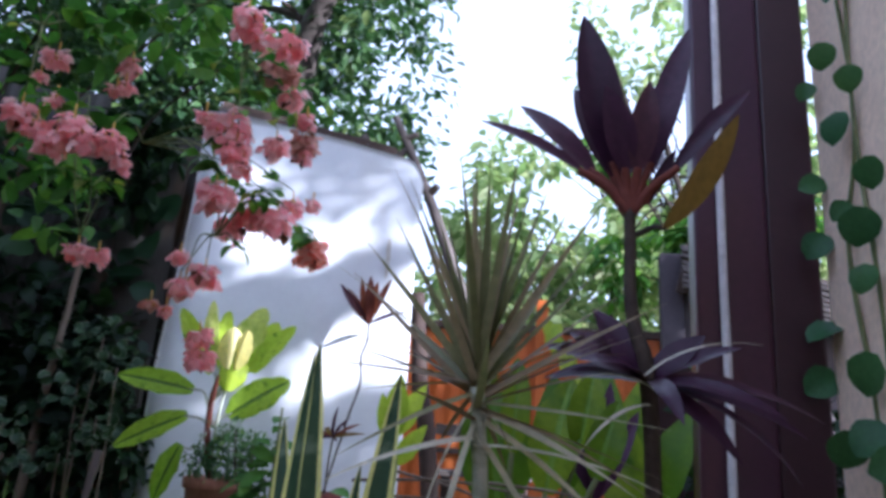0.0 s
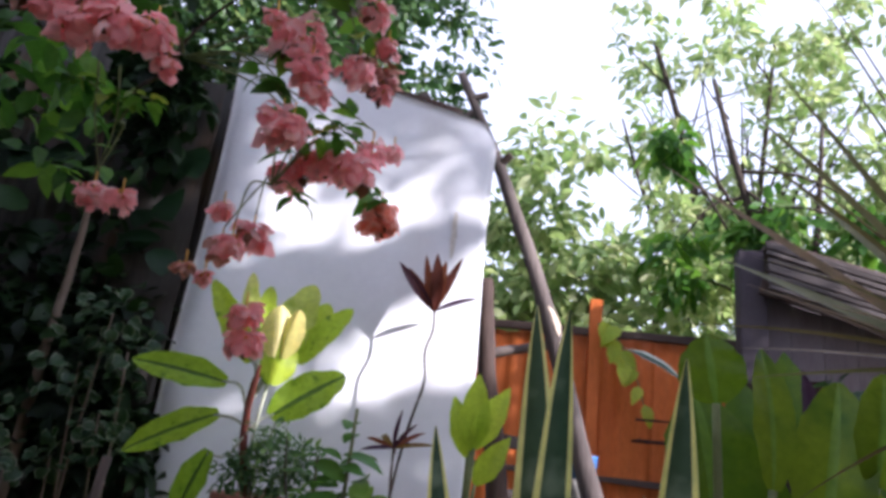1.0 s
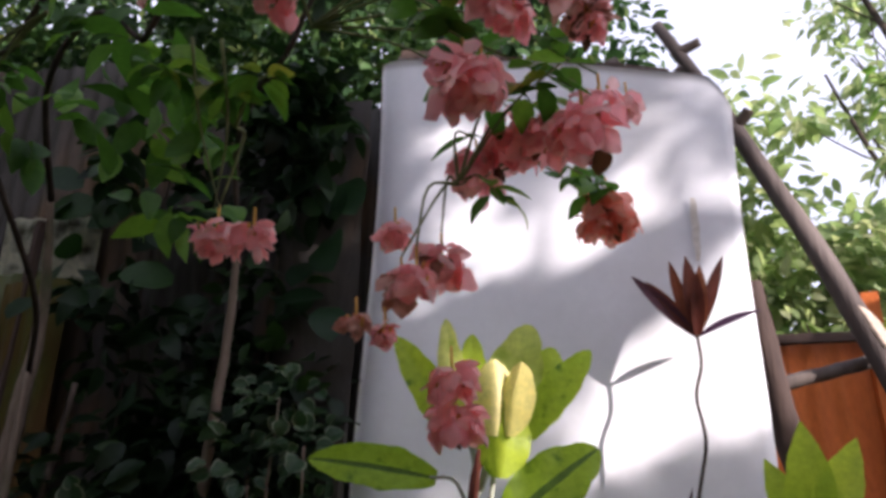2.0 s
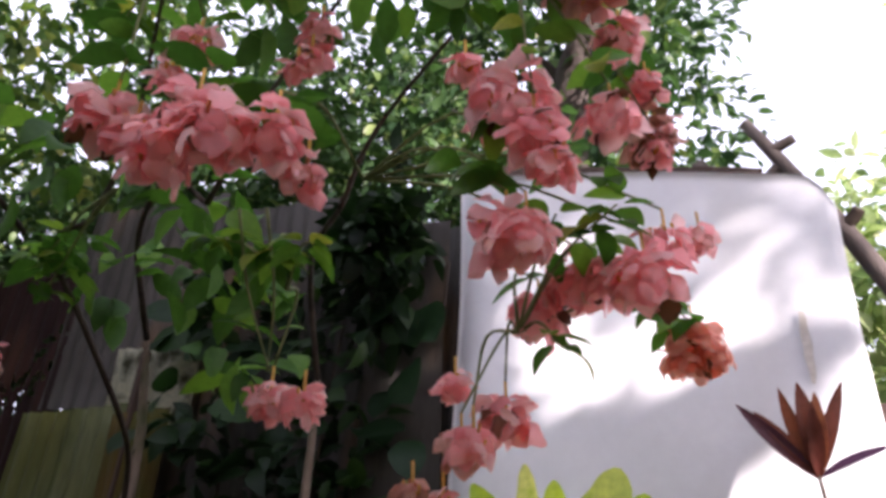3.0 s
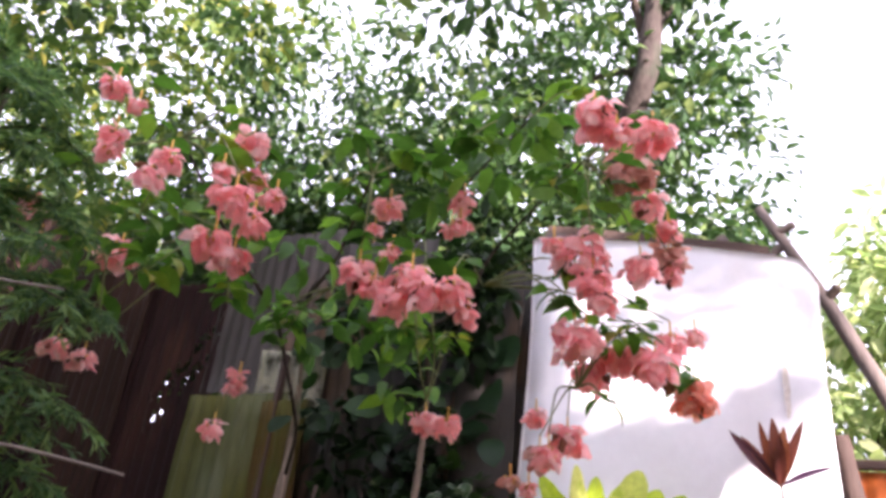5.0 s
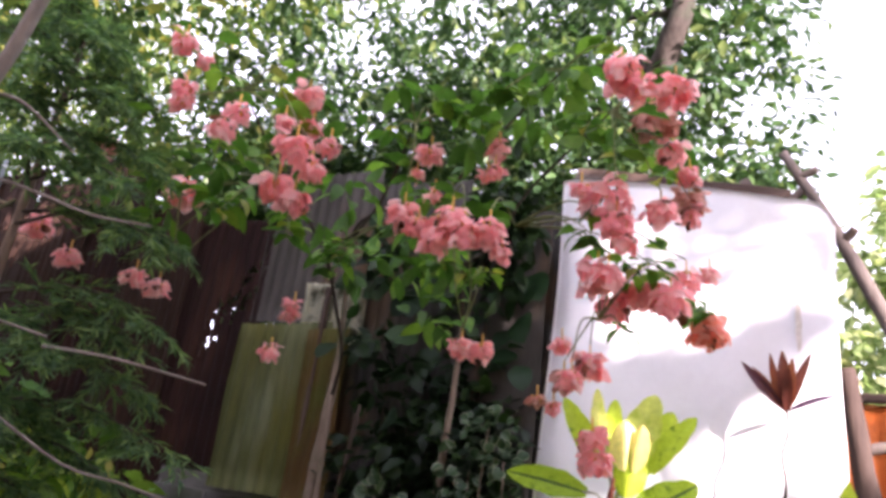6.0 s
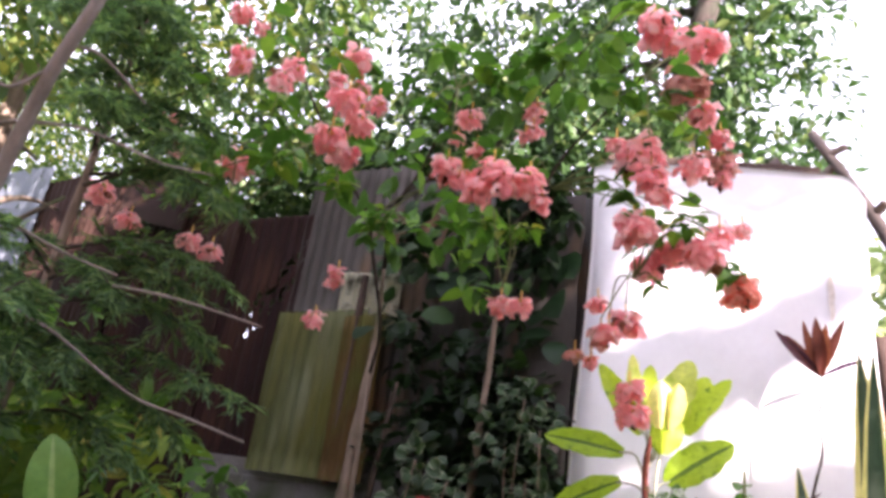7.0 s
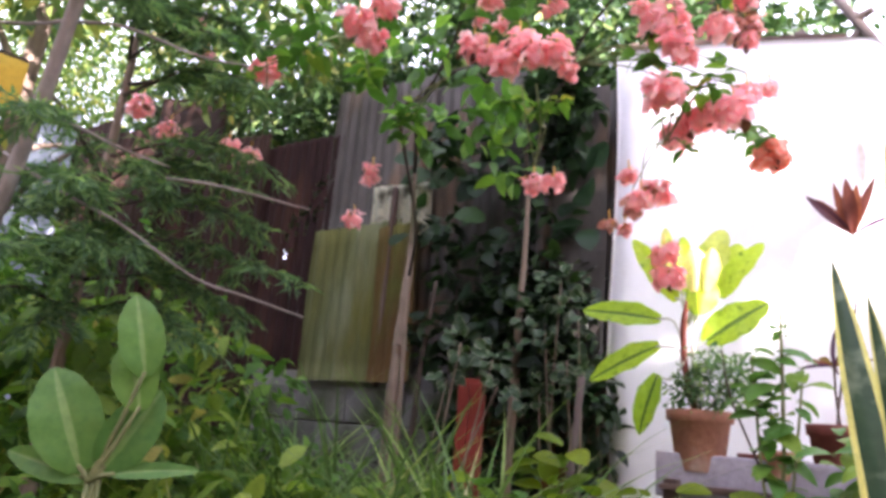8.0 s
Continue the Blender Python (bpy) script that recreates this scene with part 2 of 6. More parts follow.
CONIFER = leaf_material("conifer_spray", [(0.0, (0.05, 0.11, 0.06)), (0.6, (0.10, 0.20, 0.09)), (1.0, (0.22, 0.35, 0.13))], 0.5, 0.6)
WEED = leaf_material("weed_leaf", [(0.0, (0.07, 0.16, 0.03)), (0.6, (0.15, 0.27, 0.045)), (0.92, (0.30, 0.40, 0.07)), (1.0, (0.5, 0.42, 0.15))], 0.5, 0.45)
GRASS = leaf_material("grass_blade", [(0.0, (0.06, 0.12, 0.04)), (0.6, (0.11, 0.21, 0.06)), (0.93, (0.2, 0.3, 0.08)), (1.0, (0.5, 0.46, 0.26))], 0.35, 0.5)
BROAD = leaf_material("broad_leaf", [(0.0, (0.065, 0.135, 0.010)), (1.0, (0.18, 0.25, 0.016))], 0.5, 0.35, False, ((0.055, 0.12, 0.010), 9.0, 0.48, 0.66))
PALEGREEN = leaf_material("pale_leaf", [(0.0, (0.20, 0.32, 0.14)), (1.0, (0.36, 0.48, 0.23))], 0.5, 0.45, False)
PALERIB = leaf_material("pale_rib", [(0.0, (0.15, 0.27, 0.08)), (1.0, (0.20, 0.33, 0.10))], 0.3, 0.45, False)
BROADRIB = leaf_material("broad_rib", [(0.0, (0.11, 0.21, 0.03)), (1.0, (0.16, 0.26, 0.04))], 0.4, 0.4, False)
LIME = leaf_material("lime_leaf", [(0.0, (0.30, 0.42, 0.03)), (1.0, (0.42, 0.54, 0.05))], 0.55, 0.35, False)
OVAL = leaf_material("oval_leaf", [(0.0, (0.07, 0.18, 0.04)), (0.6, (0.11, 0.25, 0.05)), (1.0, (0.19, 0.28, 0.03))], 0.4, 0.42, False, ((0.10, 0.20, 0.04), 14.0, 0.5, 0.7))
CROTON = leaf_material("croton_leaf", [(0.0, (0.19, 0.36, 0.02)), (0.5, (0.28, 0.45, 0.03)), (1.0, (0.44, 0.56, 0.05))], 0.5, 0.35, False, ((0.10, 0.20, 0.015), 22.0, 0.54, 0.68))
CROTONPALE = leaf_material("young_croton_leaf", [(0.0, (0.46, 0.54, 0.12)), (1.0, (0.62, 0.64, 0.22))], 0.45, 0.35, False, ((0.28, 0.38, 0.04), 18.0, 0.5, 0.65))
CROTONDARK = leaf_material("croton_midrib", [(0.0, (0.045, 0.10, 0.012)), (1.0, (0.10, 0.19, 0.02))], 0.2, 0.4, False)
YELLOWBUD = leaf_material("yellow_bud", [(0.0, (0.80, 0.70, 0.24)), (1.0, (0.86, 0.78, 0.36))], 0.4, 0.4, False)
REDCORDY = leaf_material("red_cordyline", [(0.0, (0.11, 0.032, 0.028)), (0.5, (0.17, 0.05, 0.03)), (1.0, (0.25, 0.085, 0.038))], 0.35, 0.4, False)
DARKCORDY = leaf_material("dark_cordyline", [(0.0, (0.034, 0.012, 0.034)), (0.7, (0.060, 0.022, 0.058)), (1.0, (0.09, 0.036, 0.05))], 0.3, 0.32, False)
BRONZE = leaf_material("bronze_leaf", [(0.0, (0.16, 0.10, 0.025)), (1.0, (0.22, 0.13, 0.03))], 0.35, 0.4, False)
SNAKE = leaf_material("snake_plant_core", [(0.0, (0.035, 0.075, 0.04)), (1.0, (0.06, 0.11, 0.055))], 0.06, 0.4, False, ((0.14, 0.19, 0.12), 16.0, 0.54, 0.66))
SNAKEEDGE = leaf_material("snake_plant_margin", [(0.0, (0.70, 0.68, 0.22)), (1.0, (0.80, 0.78, 0.34))], 0.15, 0.4, False)
SPIKE = leaf_material("dracaena_blade", [(0.0, (0.12, 0.13, 0.06)), (0.5, (0.24, 0.23, 0.12)), (0.8, (0.26, 0.19, 0.13)), (1.0, (0.42, 0.36, 0.22))], 0.25, 0.4, False)
OLDBLADE = leaf_material("old_blade", [(0.0, (0.13, 0.085, 0.055)), (0.6, (0.22, 0.16, 0.10)), (1.0, (0.24, 0.25, 0.13))], 0.25, 0.5, False)
DRYBLADE = leaf_material("dry_blade", [(0.0, (0.50, 0.46, 0.38)), (1.0, (0.68, 0.64, 0.54))], 0.25, 0.6, False)
ARALIA = leaf_material("variegated_aralia", [(0.0, (0.02, 0.052, 0.024)), (1.0, (0.048, 0.096, 0.04))], 0.3, 0.35, False)
WHITEMARGIN = leaf_material("white_margin", [(0.0, (0.55, 0.62, 0.55)), (1.0, (0.70, 0.74, 0.66))], 0.3, 0.4, False)
CREAM = leaf_material("cream_margin", [(0.0, (0.12, 0.158, 0.105)), (1.0, (0.24, 0.277, 0.203))], 0.3, 0.4, False)
VINE = leaf_material("vine_leaf", [(0.0, (0.035, 0.11, 0.045)), (1.0, (0.07, 0.17, 0.06))], 0.25, 0.35, False)
YELLOWPAINT = material("yellow_paint", [(0.3, (0.55, 0.34, 0.02)), (0.7, (0.66, 0.48, 0.04))], 5.0, 0.5, bump=0.1, second=((0.55, 0.45, 0.08), 3.0, 0.5, 0.7, (1, 1, 1)))


# ---- building blocks ----
PLACE = {}
rng = random.Random(7)


def thing(name, at, label, category, group="", kind=""):
    ob = new(name)
    ob.empty_display_size = 0.05
    ob.matrix_basis = Matrix.Translation(at)
    PLACE[ob.name] = Matrix.Translation(at)
    return tagged(ob, label, category, group, kind)


def mesh(name, verts, faces, smooth=True):
    me = bpy.data.meshes.new(name)
    me.from_pydata([tuple(v) for v in verts], [], [tuple(f) for f in faces])
    me.polygons.foreach_set("use_smooth", [smooth] * len(me.polygons))
    me.update()
    return me


def part(name, data, mat, parent=None, label="", m=None, kind="", category=""):
    """Links a mesh as one object at the world pose m, under parent."""
    ob = new(name, data)
    if mat and not data.materials:
        for one in (mat if isinstance(mat, (list, tuple)) else [mat]):
            data.materials.append(one)
    m = m or Matrix()
    PLACE[ob.name] = m
    if parent:
        ob.parent = parent
        ob.matrix_basis = PLACE[parent.name].inverted() @ m
    else:
        ob.matrix_basis = m
    return tagged(ob, label, category, "", kind)


def tube(points, radii, sides=8, wobble=0.0):
    """Vertices and faces of a tapering tube along points."""
    pts = [Vector(p) for p in points]
    if not isinstance(radii, (list, tuple)):
        radii = [radii] * len(pts)
    verts, faces = [], []
    side = Vector((0.3, 1, 0.2))
    for i, p in enumerate(pts):
        d = (pts[min(i + 1, len(pts) - 1)] - pts[max(i - 1, 0)]).normalized()
        a = d.cross(side)
        a = (a if a.length > 1e-4 else d.orthogonal()).normalized()
        b = d.cross(a)
        for k in range(sides):
            ang = 2 * math.pi * k / sides
            r = radii[i] * (1 + wobble * math.sin(3 * ang + i * 1.7) + wobble * rng.uniform(-0.5, 0.5))
            verts.append(p + a * math.cos(ang) * r + b * math.sin(ang) * r)
    n = len(pts)
    for i in range(n - 1):
        for k in range(sides):
            k2 = (k + 1) % sides
            faces.append((i * sides + k, i * sides + k2, (i + 1) * sides + k2, (i + 1) * sides + k))
    faces.append(tuple(range(sides))[::-1])
    faces.append(tuple((n - 1) * sides + k for k in range(sides)))
    return verts, faces


def spline(points, steps=6):
    """A smooth line through points (Catmull-Rom)."""
    p = [Vector(q) for q in points]
    p = [p[0] * 2 - p[1]] + p + [p[-1] * 2 - p[-2]]
    out = []
    for i in range(1, len(p) - 2):
        for s in range(steps):
            t = s / steps
            out.append(0.5 * ((2 * p[i]) + (p[i + 1] - p[i - 1]) * t + (2 * p[i - 1] - 5 * p[i] + 4 * p[i + 1] - p[i + 2]) * t * t + (3 * p[i] - p[i - 1] - 3 * p[i + 1] + p[i + 2]) * t ** 3))
    out.append(p[-2])
    return out


def stem(name, points, r0, r1, mat, parent, label="", steps=6, sides=8, wobble=0.06):
    pts = spline(points, steps)
    radii = [r0 + (r1 - r0) * i / (len(pts) - 1) for i in range(len(pts))]
    v, f = tube(pts, radii, sides, wobble)
    return part(name, mesh(name, v, f), mat, parent, label)


def box(sx, sy, sz, bevel=0.006, warp=0.0):
    bm = bmesh.new()
    bmesh.ops.create_cube(bm, size=1.0)
    bmesh.ops.scale(bm, vec=(sx, sy, sz), verts=bm.verts)
    if warp:
        bmesh.ops.subdivide_edges(bm, edges=[e for e in bm.edges if e.calc_length() > 0.5 * max(sx, sy, sz)], cuts=5)
        for v in bm.verts:
            v.co += Vector((rng.uniform(-warp, warp), rng.uniform(-warp, warp), 0))
    if bevel:
        bmesh.ops.bevel(bm, geom=list(bm.edges), offset=bevel, segments=2, profile=0.6, affect="EDGES", clamp_overlap=True)
    me = bpy.data.meshes.new("box")
    bm.to_mesh(me)
    bm.free()
    return me


def beam(name, a, b, w, h, mat, parent=None, label="", warp=0.004):
    """A squared timber from a to b."""
    a, b = Vector(a), Vector(b)
    m = Matrix.Translation((a + b) / 2) @ (b - a).to_track_quat("Z", "Y").to_matrix().to_4x4()
    return part(name, box(w, h, (b - a).length, 0.006, warp), mat, parent, label, m)


WIDTHS = {
    "ovate": lambda u: max(0.0, math.sin(math.pi * u ** 0.75)) ** 0.85,
    "sepal": lambda u: max(0.0, math.sin(math.pi * min(1.0, u ** 0.72 * 0.97 + 0.03))) ** 0.6,
    "spear": lambda u: max(0.0, math.sin(math.pi * u ** 0.9)) ** 0.75,
    "strap": lambda u: min(1.0, 0.45 + 2.2 * u) * (1 - u ** 3.0) ** 0.8,
    "blade": lambda u: (0.7 + 0.3 * math.sin(math.pi * u)) * (1 - u ** 1.6) ** 0.9,
    "oval": lambda u: max(0.0, math.sin(math.pi * u ** 0.85)) ** 0.55,
}


def leaf_geo(length, width, shape="ovate", droop=0.2, fold=0.15, rows=6, wave=0.0, cols=2):
    """A leaf along +y, face up, its base at the origin: verts, faces, and each face's distance from the rib (0 to 1)."""
    verts, faces, rim = [], [], []
    w = WIDTHS[shape]
    for i in range(rows + 1):
        u = i / rows
        bend = droop * u
        y = length * (math.sin(bend) / bend if bend > 1e-3 else 1.0) * u
        z = -length * u * (1 - math.cos(bend)) / max(bend, 1e-3) if bend > 1e-3 else 0.0
        half = width / 2 * max(w(min(max(u, 0.02), 0.995)), 0.03)
        for k in range(-cols, cols + 1):
            s = k / cols
            edge = half * s * (1 + wave * (math.sin(u * 21 + 2 * (s > 0)) + 0.7 * math.sin(u * 37 + 3 * (s > 0))))
            verts.append((edge, y, z + abs(s) * half * fold + wave * width * math.sin(u * 17 + s * 2) * abs(s)))
    n = 2 * cols + 1
    for i in range(rows):
        for k in range(n - 1):
            faces.append((i * n + k, i * n + k + 1, (i + 1) * n + k + 1, (i + 1) * n + k))
            rim.append(abs(k + 0.5 - cols) / cols)
    return verts, faces, rim


def leaf_mesh(name, *args, mats=None, split=0.6, **kw):
    v, f, rim = leaf_geo(*args, **kw)
    me = mesh(name, v, f)
    if mats:
        for one in mats:
            me.materials.append(one)
        me.polygons.foreach_set("material_index", [1 if r > split else 0 for r in rim])
    return me


def aim(at, way, up=(0, 0, 1), roll=0.0, scale=1.0):
    """A pose whose +y runs along way, face turned to up."""
    y = Vector(way).normalized()
    x = y.cross(Vector(up))
    x = (x if x.length > 1e-3 else y.orthogonal()).normalized()
    z = x.cross(y)
    m = Matrix((x, y, z)).transposed().to_4x4()
    return Matrix.Translation(at) @ m @ Matrix.Rotation(roll, 4, "Y") @ Matrix.Scale(scale, 4)


def scatter(name, mat, places, ways, sizes, parent, label="", shape="ovate", ratio=0.5, droop=0.5, fold=0.25, rows=3, kind="stuff", seed=1):
    """Many small leaves as one mesh."""
    rnd = np.random.default_rng(seed)
    v, f, _ = leaf_geo(1.0, ratio, shape, droop, fold, rows, cols=1)
    v, f = np.array(v), np.array(f)
    P, W, S = np.array(places, float), np.array(ways, float), np.array(sizes, float)
    n = len(P)
    W = W / np.maximum(np.linalg.norm(W, axis=1, keepdims=True), 1e-6)
    up = np.array([0, 0, 1.0]) + rnd.normal(0, 0.5, (n, 3))
    X = np.cross(W, up)
    X /= np.maximum(np.linalg.norm(X, axis=1, keepdims=True), 1e-6)
    Z = np.cross(X, W)
    all_v = (P[:, None] + S[:, None, None] * (v[None, :, :1] * X[:, None] + v[None, :, 1:2] * W[:, None] + v[None, :, 2:] * Z[:, None])).reshape(-1, 3)
    all_f = (f[None] + (np.arange(n) * len(v))[:, None, None]).reshape(-1, 4)
    me = bpy.data.meshes.new(name)
    me.vertices.add(len(all_v))
    me.vertices.foreach_set("co", all_v.ravel())
    me.loops.add(all_f.size)
    me.loops.foreach_set("vertex_index", all_f.ravel().astype(np.int32))
    me.polygons.add(len(all_f))
    me.polygons.foreach_set("loop_start", np.arange(0, all_f.size, 4, dtype=np.int32))
    me.polygons.foreach_set("use_smooth", np.ones(len(all_f), dtype=bool))
    me.update(calc_edges=True)
    me.validate()
    return part(name, me, mat, parent, label, kind=kind)


def clumps(centres, radii, per, seed, flat=0.8, hollow=0.5):
    """Places and outward ways of leaves in clumps."""
    rnd = np.random.default_rng(seed)
    P, W = [], []
    for c, r in zip(centres, radii):
        d = rnd.normal(0, 1, (per, 3))
        d /= np.linalg.norm(d, axis=1, keepdims=True)
        far = r * (hollow + (1 - hollow) * rnd.random((per, 1)) ** 0.6) * (1 + 0.25 * rnd.normal(0, 1, (per, 1)))
        P.append(np.array(c) + d * far * [1, 1, flat])
        W.append(d * [1, 1, 0.6] + rnd.normal(0, 0.55, (per, 3)) + [0, 0, -0.25])
    return np.concatenate(P), np.concatenate(W)


def turned(name, profile, sides=28):
    """A round body from a profile of (radius, height)."""
    verts, faces = [], []
    for r, z in profile:
        for k in range(sides):
            a = 2 * math.pi * k / sides
            verts.append((r * math.cos(a), r * math.sin(a), z))
    for i in range(len(profile) - 1):
        for k in range(sides):
            k2 = (k + 1) % sides
            faces.append((i * sides + k, i * sides + k2, (i + 1) * sides + k2, (i + 1) * sides + k))
    faces.append(tuple(range(sides))[::-1])
    faces.append(tuple((len(profile) - 1) * sides + k for k in range(sides)))
    return mesh(name, verts, faces)


def pot(at, r, h, mat, label, r_base=0.72):
    """A flower pot with a rolled rim and soil in it."""
    ob = thing("flower_pot", at, label, "pot", "pots on the bench")
    part("body", turned("body", [(r * r_base, 0), (r * (r_base + 0.02), 0.004), (r * 0.95, h * 0.8), (r * 1.06, h * 0.81), (r * 1.08, h * 0.99), (r * 1.04, h), (r * 0.94, h * 0.995), (r * 0.9, h * 0.86)]), mat, ob, m=Matrix.Translation(at))
    part("soil", turned("soil", [(r * 0.9, h * 0.82), (r * 0.9, h * 0.88), (r * 0.5, h * 0.91)], 16), SOIL, ob, "dark potting soil", Matrix.Translation(at))
    return ob


def corrugated(width, height, pitch=0.076, depth=0.018, thick=0.0015, skew=0.0, dent=0.01, seed=0, holes=None):
    """A corrugated sheet in x and z, its lower left corner at the origin."""
    rnd = random.Random(seed)
    nx, nz = max(8, int(width / pitch * 6)), 8 if not holes else 110
    verts, faces = [], []
    bumps = [(rnd.uniform(0, width), rnd.uniform(0, height), rnd.uniform(-dent, dent)) for _ in range(6)]
    for side in (0, 1):
        for j in range(nz + 1):
            for i in range(nx + 1):
                x, z = width * i / nx, height * j / nz
                y = depth / 2 * math.sin(2 * math.pi * x / pitch) + side * thick
                y += sum(a * math.exp(-((x - bx) ** 2 + (z - bz) ** 2) / 0.09) for bx, bz, a in bumps)
                verts.append((x + skew * z + (0.006 * math.sin(9 * z) if i in (0, nx) else 0), y, z + (0.012 * math.sin(5 * x + seed) if j == nz else 0)))
    row, layer = nx + 1, (nx + 1) * (nz + 1)
    for side in (0, 1):
        for j in range(nz):
            for i in range(nx):
                z = height * j / nz
                # cells left open along a slanting band, standing in for sun dapples
                if holes and i / nx > 0.36 and abs(z - holes[0] - holes[1] * width * i / nx) < 0.13 and noise.noise(Vector((i * 0.8, z * 30, 5.7))) > 0.20:
                    continue
                q = [side * layer + j * row + i, side * layer + j * row + i + 1, side * layer + (j + 1) * row + i + 1, side * layer + (j + 1) * row + i]
                faces.append(q if side == 0 else q[::-1])
    for i in range(nx):
        for j in (0, nz):
            faces.append((j * row + i, j * row + i + 1, layer + j * row + i + 1, layer + j * row + i))
    for j in range(nz):
        for i in (0, nx):
            faces.append((j * row + i, (j + 1) * row + i, layer + (j + 1) * row + i, layer + j * row + i))
    return mesh("sheet", verts, faces)


# ---- ground and distance ----
def ground():
    n = 60
    verts, faces = [], []
    for j in range(n + 1):
        for i in range(n + 1):
            u, v = (i / n * 2 - 1), (j / n * 2 - 1)
            x, y = 400 * u ** 5 + 12 * u, 400 * v ** 5 + 12 * v
            verts.append((x, y, 0.03 * noise.noise(Vector((x, y, 0)) * 0.8) - 0.02))
    for j in range(n):
        for i in range(n):
            faces.append((j * (n + 1) + i, j * (n + 1) + i + 1, (j + 1) * (n + 1) + i + 1, (j + 1) * (n + 1) + i))
    part("ground", mesh("ground", verts, faces), SOIL, None, "dark garden soil with patches of moss", kind="structure", category="ground")


ground()


# ---- white sheet on its timber frame ----
def white_sheet():
    base = (-0.8, 3.05, 0)
    ob = thing("white_sheet", base, "tall white-painted metal sheet with faint stains, standing on edge", "panel")
    left, right = Vector((-1.36, 2.94, 0)), Vector((-0.246, 3.16, 0))
    along = (right - left).normalized()
    out = Vector((along.y, -along.x, 0))
    nx, nz = 40, 60
    verts, faces = [], []
    for layer in (0, 1):
        for j in range(nz + 1):
            for i in range(nx + 1):
                u, w = i / nx, j / nz
                top = 2.64 - 0.22 * u + 0.02 * math.sin(math.pi * u) - (0.10 * max(0.0, (u - 0.93) / 0.07) ** 2.2)
                z = 0.30 + (top - 0.30) * w
                bulge = 0.012 * math.sin(2.3 * z + 2 * u) + 0.008 * math.sin(5 * u + 1.3 * z) + 0.006 * noise.noise(Vector((u * 3, z * 2, 1)))
                bulge -= 0.04 * max(0.0, (0.10 - u) / 0.10) ** 2
                edge = 0.012 * math.sin(3.1 * z + 1) * (1 - u) - 0.008 * math.sin(4 * z) * u
                p = left + along * ((right - left).length * u + edge) + out * (bulge + (0.0 if layer else -0.004))
                verts.append((p.x, p.y, z))
    row, lay = nx + 1, (nx + 1) * (nz + 1)
    for layer in (0, 1):
        for j in range(nz):
            for i in range(nx):
                q = (layer * lay + j * row + i, layer * lay + j * row + i + 1, layer * lay + (j + 1) * row + i + 1, layer * lay + (j + 1) * row + i)
                faces.append(q if layer else q[::-1])
    for i in range(nx):
        for j in (0, nz):
            faces.append((j * row + i, j * row + i + 1, lay + j * row + i + 1, lay + j * row + i))
    for j in range(nz):
        for i in (0, nx):
            faces.append((j * row + i, (j + 1) * row + i, lay + (j + 1) * row + i, lay + j * row + i))
    part("sheet", mesh("sheet", verts, faces), WHITE, ob)
    v, f = [], []
    for k in range(9):
        z = 2.03 - 0.024 * k
        q = left + along * (0.998 + 0.0015 * math.sin(2.1 * k)) + out * (0.009 + 0.012 * math.sin(2.3 * z + 2 * 0.88) + 0.008 * math.sin(5 * 0.88 + 1.3 * z))
        wide = 0.004 + 0.007 * math.sin(math.pi * min(1, (k + 0.5) / 8.5)) ** 0.7
        for side in (-1, 1):
            e = q + along * side * wide
            v.append((e.x, e.y, z))
        if k:
            f.append((2 * k - 2, 2 * k - 1, 2 * k + 1, 2 * k))
    part("drip_stain", mesh("drip_stain", v, f), STAIN, ob, "tan drip stain")
    frame_ob = thing("timber_frame", (-0.5, 3.2, 0), "weathered grey timber frame with a leaning pole behind the sheet", "timber frame")
    stem("leaning_pole", [(-0.44, 3.22, 2.72), (-0.24, 3.25, 2.30), (0.0, 3.26, 1.70), (0.2, 3.27, 1.05), (0.55, 3.28, 0.0)], 0.019, 0.047, GREYWOOD, frame_ob, "weathered leaning pole", 5, 10, 0.08)
    me = leaf_mesh("bare_patch", 0.125, 0.048, "oval", droop=0.05, fold=-0.55, rows=10, wave=0.05, cols=4)
    part("bare_patch", me, BAREWOOD, frame_ob, "pale bare patch of wood", aim((0.055, 3.226, 1.585), (-0.05, -0.003, 0.125), (0.0, -1, -0.1)))
    stem("branch_stub", [(-0.39, 3.23, 2.60), (-0.36, 3.225, 2.605), (-0.31, 3.22, 2.62)], 0.020, 0.016, GREYWOOD, frame_ob, "", 3)
    stem("branch_stub", [(-0.36, 3.24, 2.55), (-0.41, 3.24, 2.51), (-0.46, 3.24, 2.47)], 0.020, 0.018, GREYWOOD, frame_ob, "", 3)
    stem("branch_stub", [(-0.23, 3.25, 2.31), (-0.205, 3.24, 2.33), (-0.19, 3.23, 2.345)], 0.022, 0.018, TWIG, frame_ob, "", 3)
    beam("top_rail", (-1.33, 3.06, 2.71), (-0.42, 3.24, 2.52), 0.045, 0.05, DARKWOOD, frame_ob)
    beam("top_batten", (-1.33, 3.03, 2.675), (-0.46, 3.20, 2.478), 0.02, 0.03, GREYWOOD, frame_ob)
    beam("brace", (-0.60, 3.22, 2.62), (-0.52, 3.23, 2.42), 0.03, 0.04, GREYWOOD, frame_ob)
    stem("post", [(-0.25, 3.27, 1.80), (-0.24, 3.27, 1.69), (-0.20, 3.28, 1.35), (-0.14, 3.3, 1.03), (-0.05, 3.3, 0.0)], 0.032, 0.045, DARKWOOD, frame_ob, "dark timber post", 4, 10, 0.08)
    stem("post", [(-1.28, 3.04, 2.6), (-1.29, 3.04, 1.3), (-1.28, 3.04, 0.0)], 0.035, 0.045, DARKWOOD, frame_ob, "dark timber post", 4, 10, 0.08)
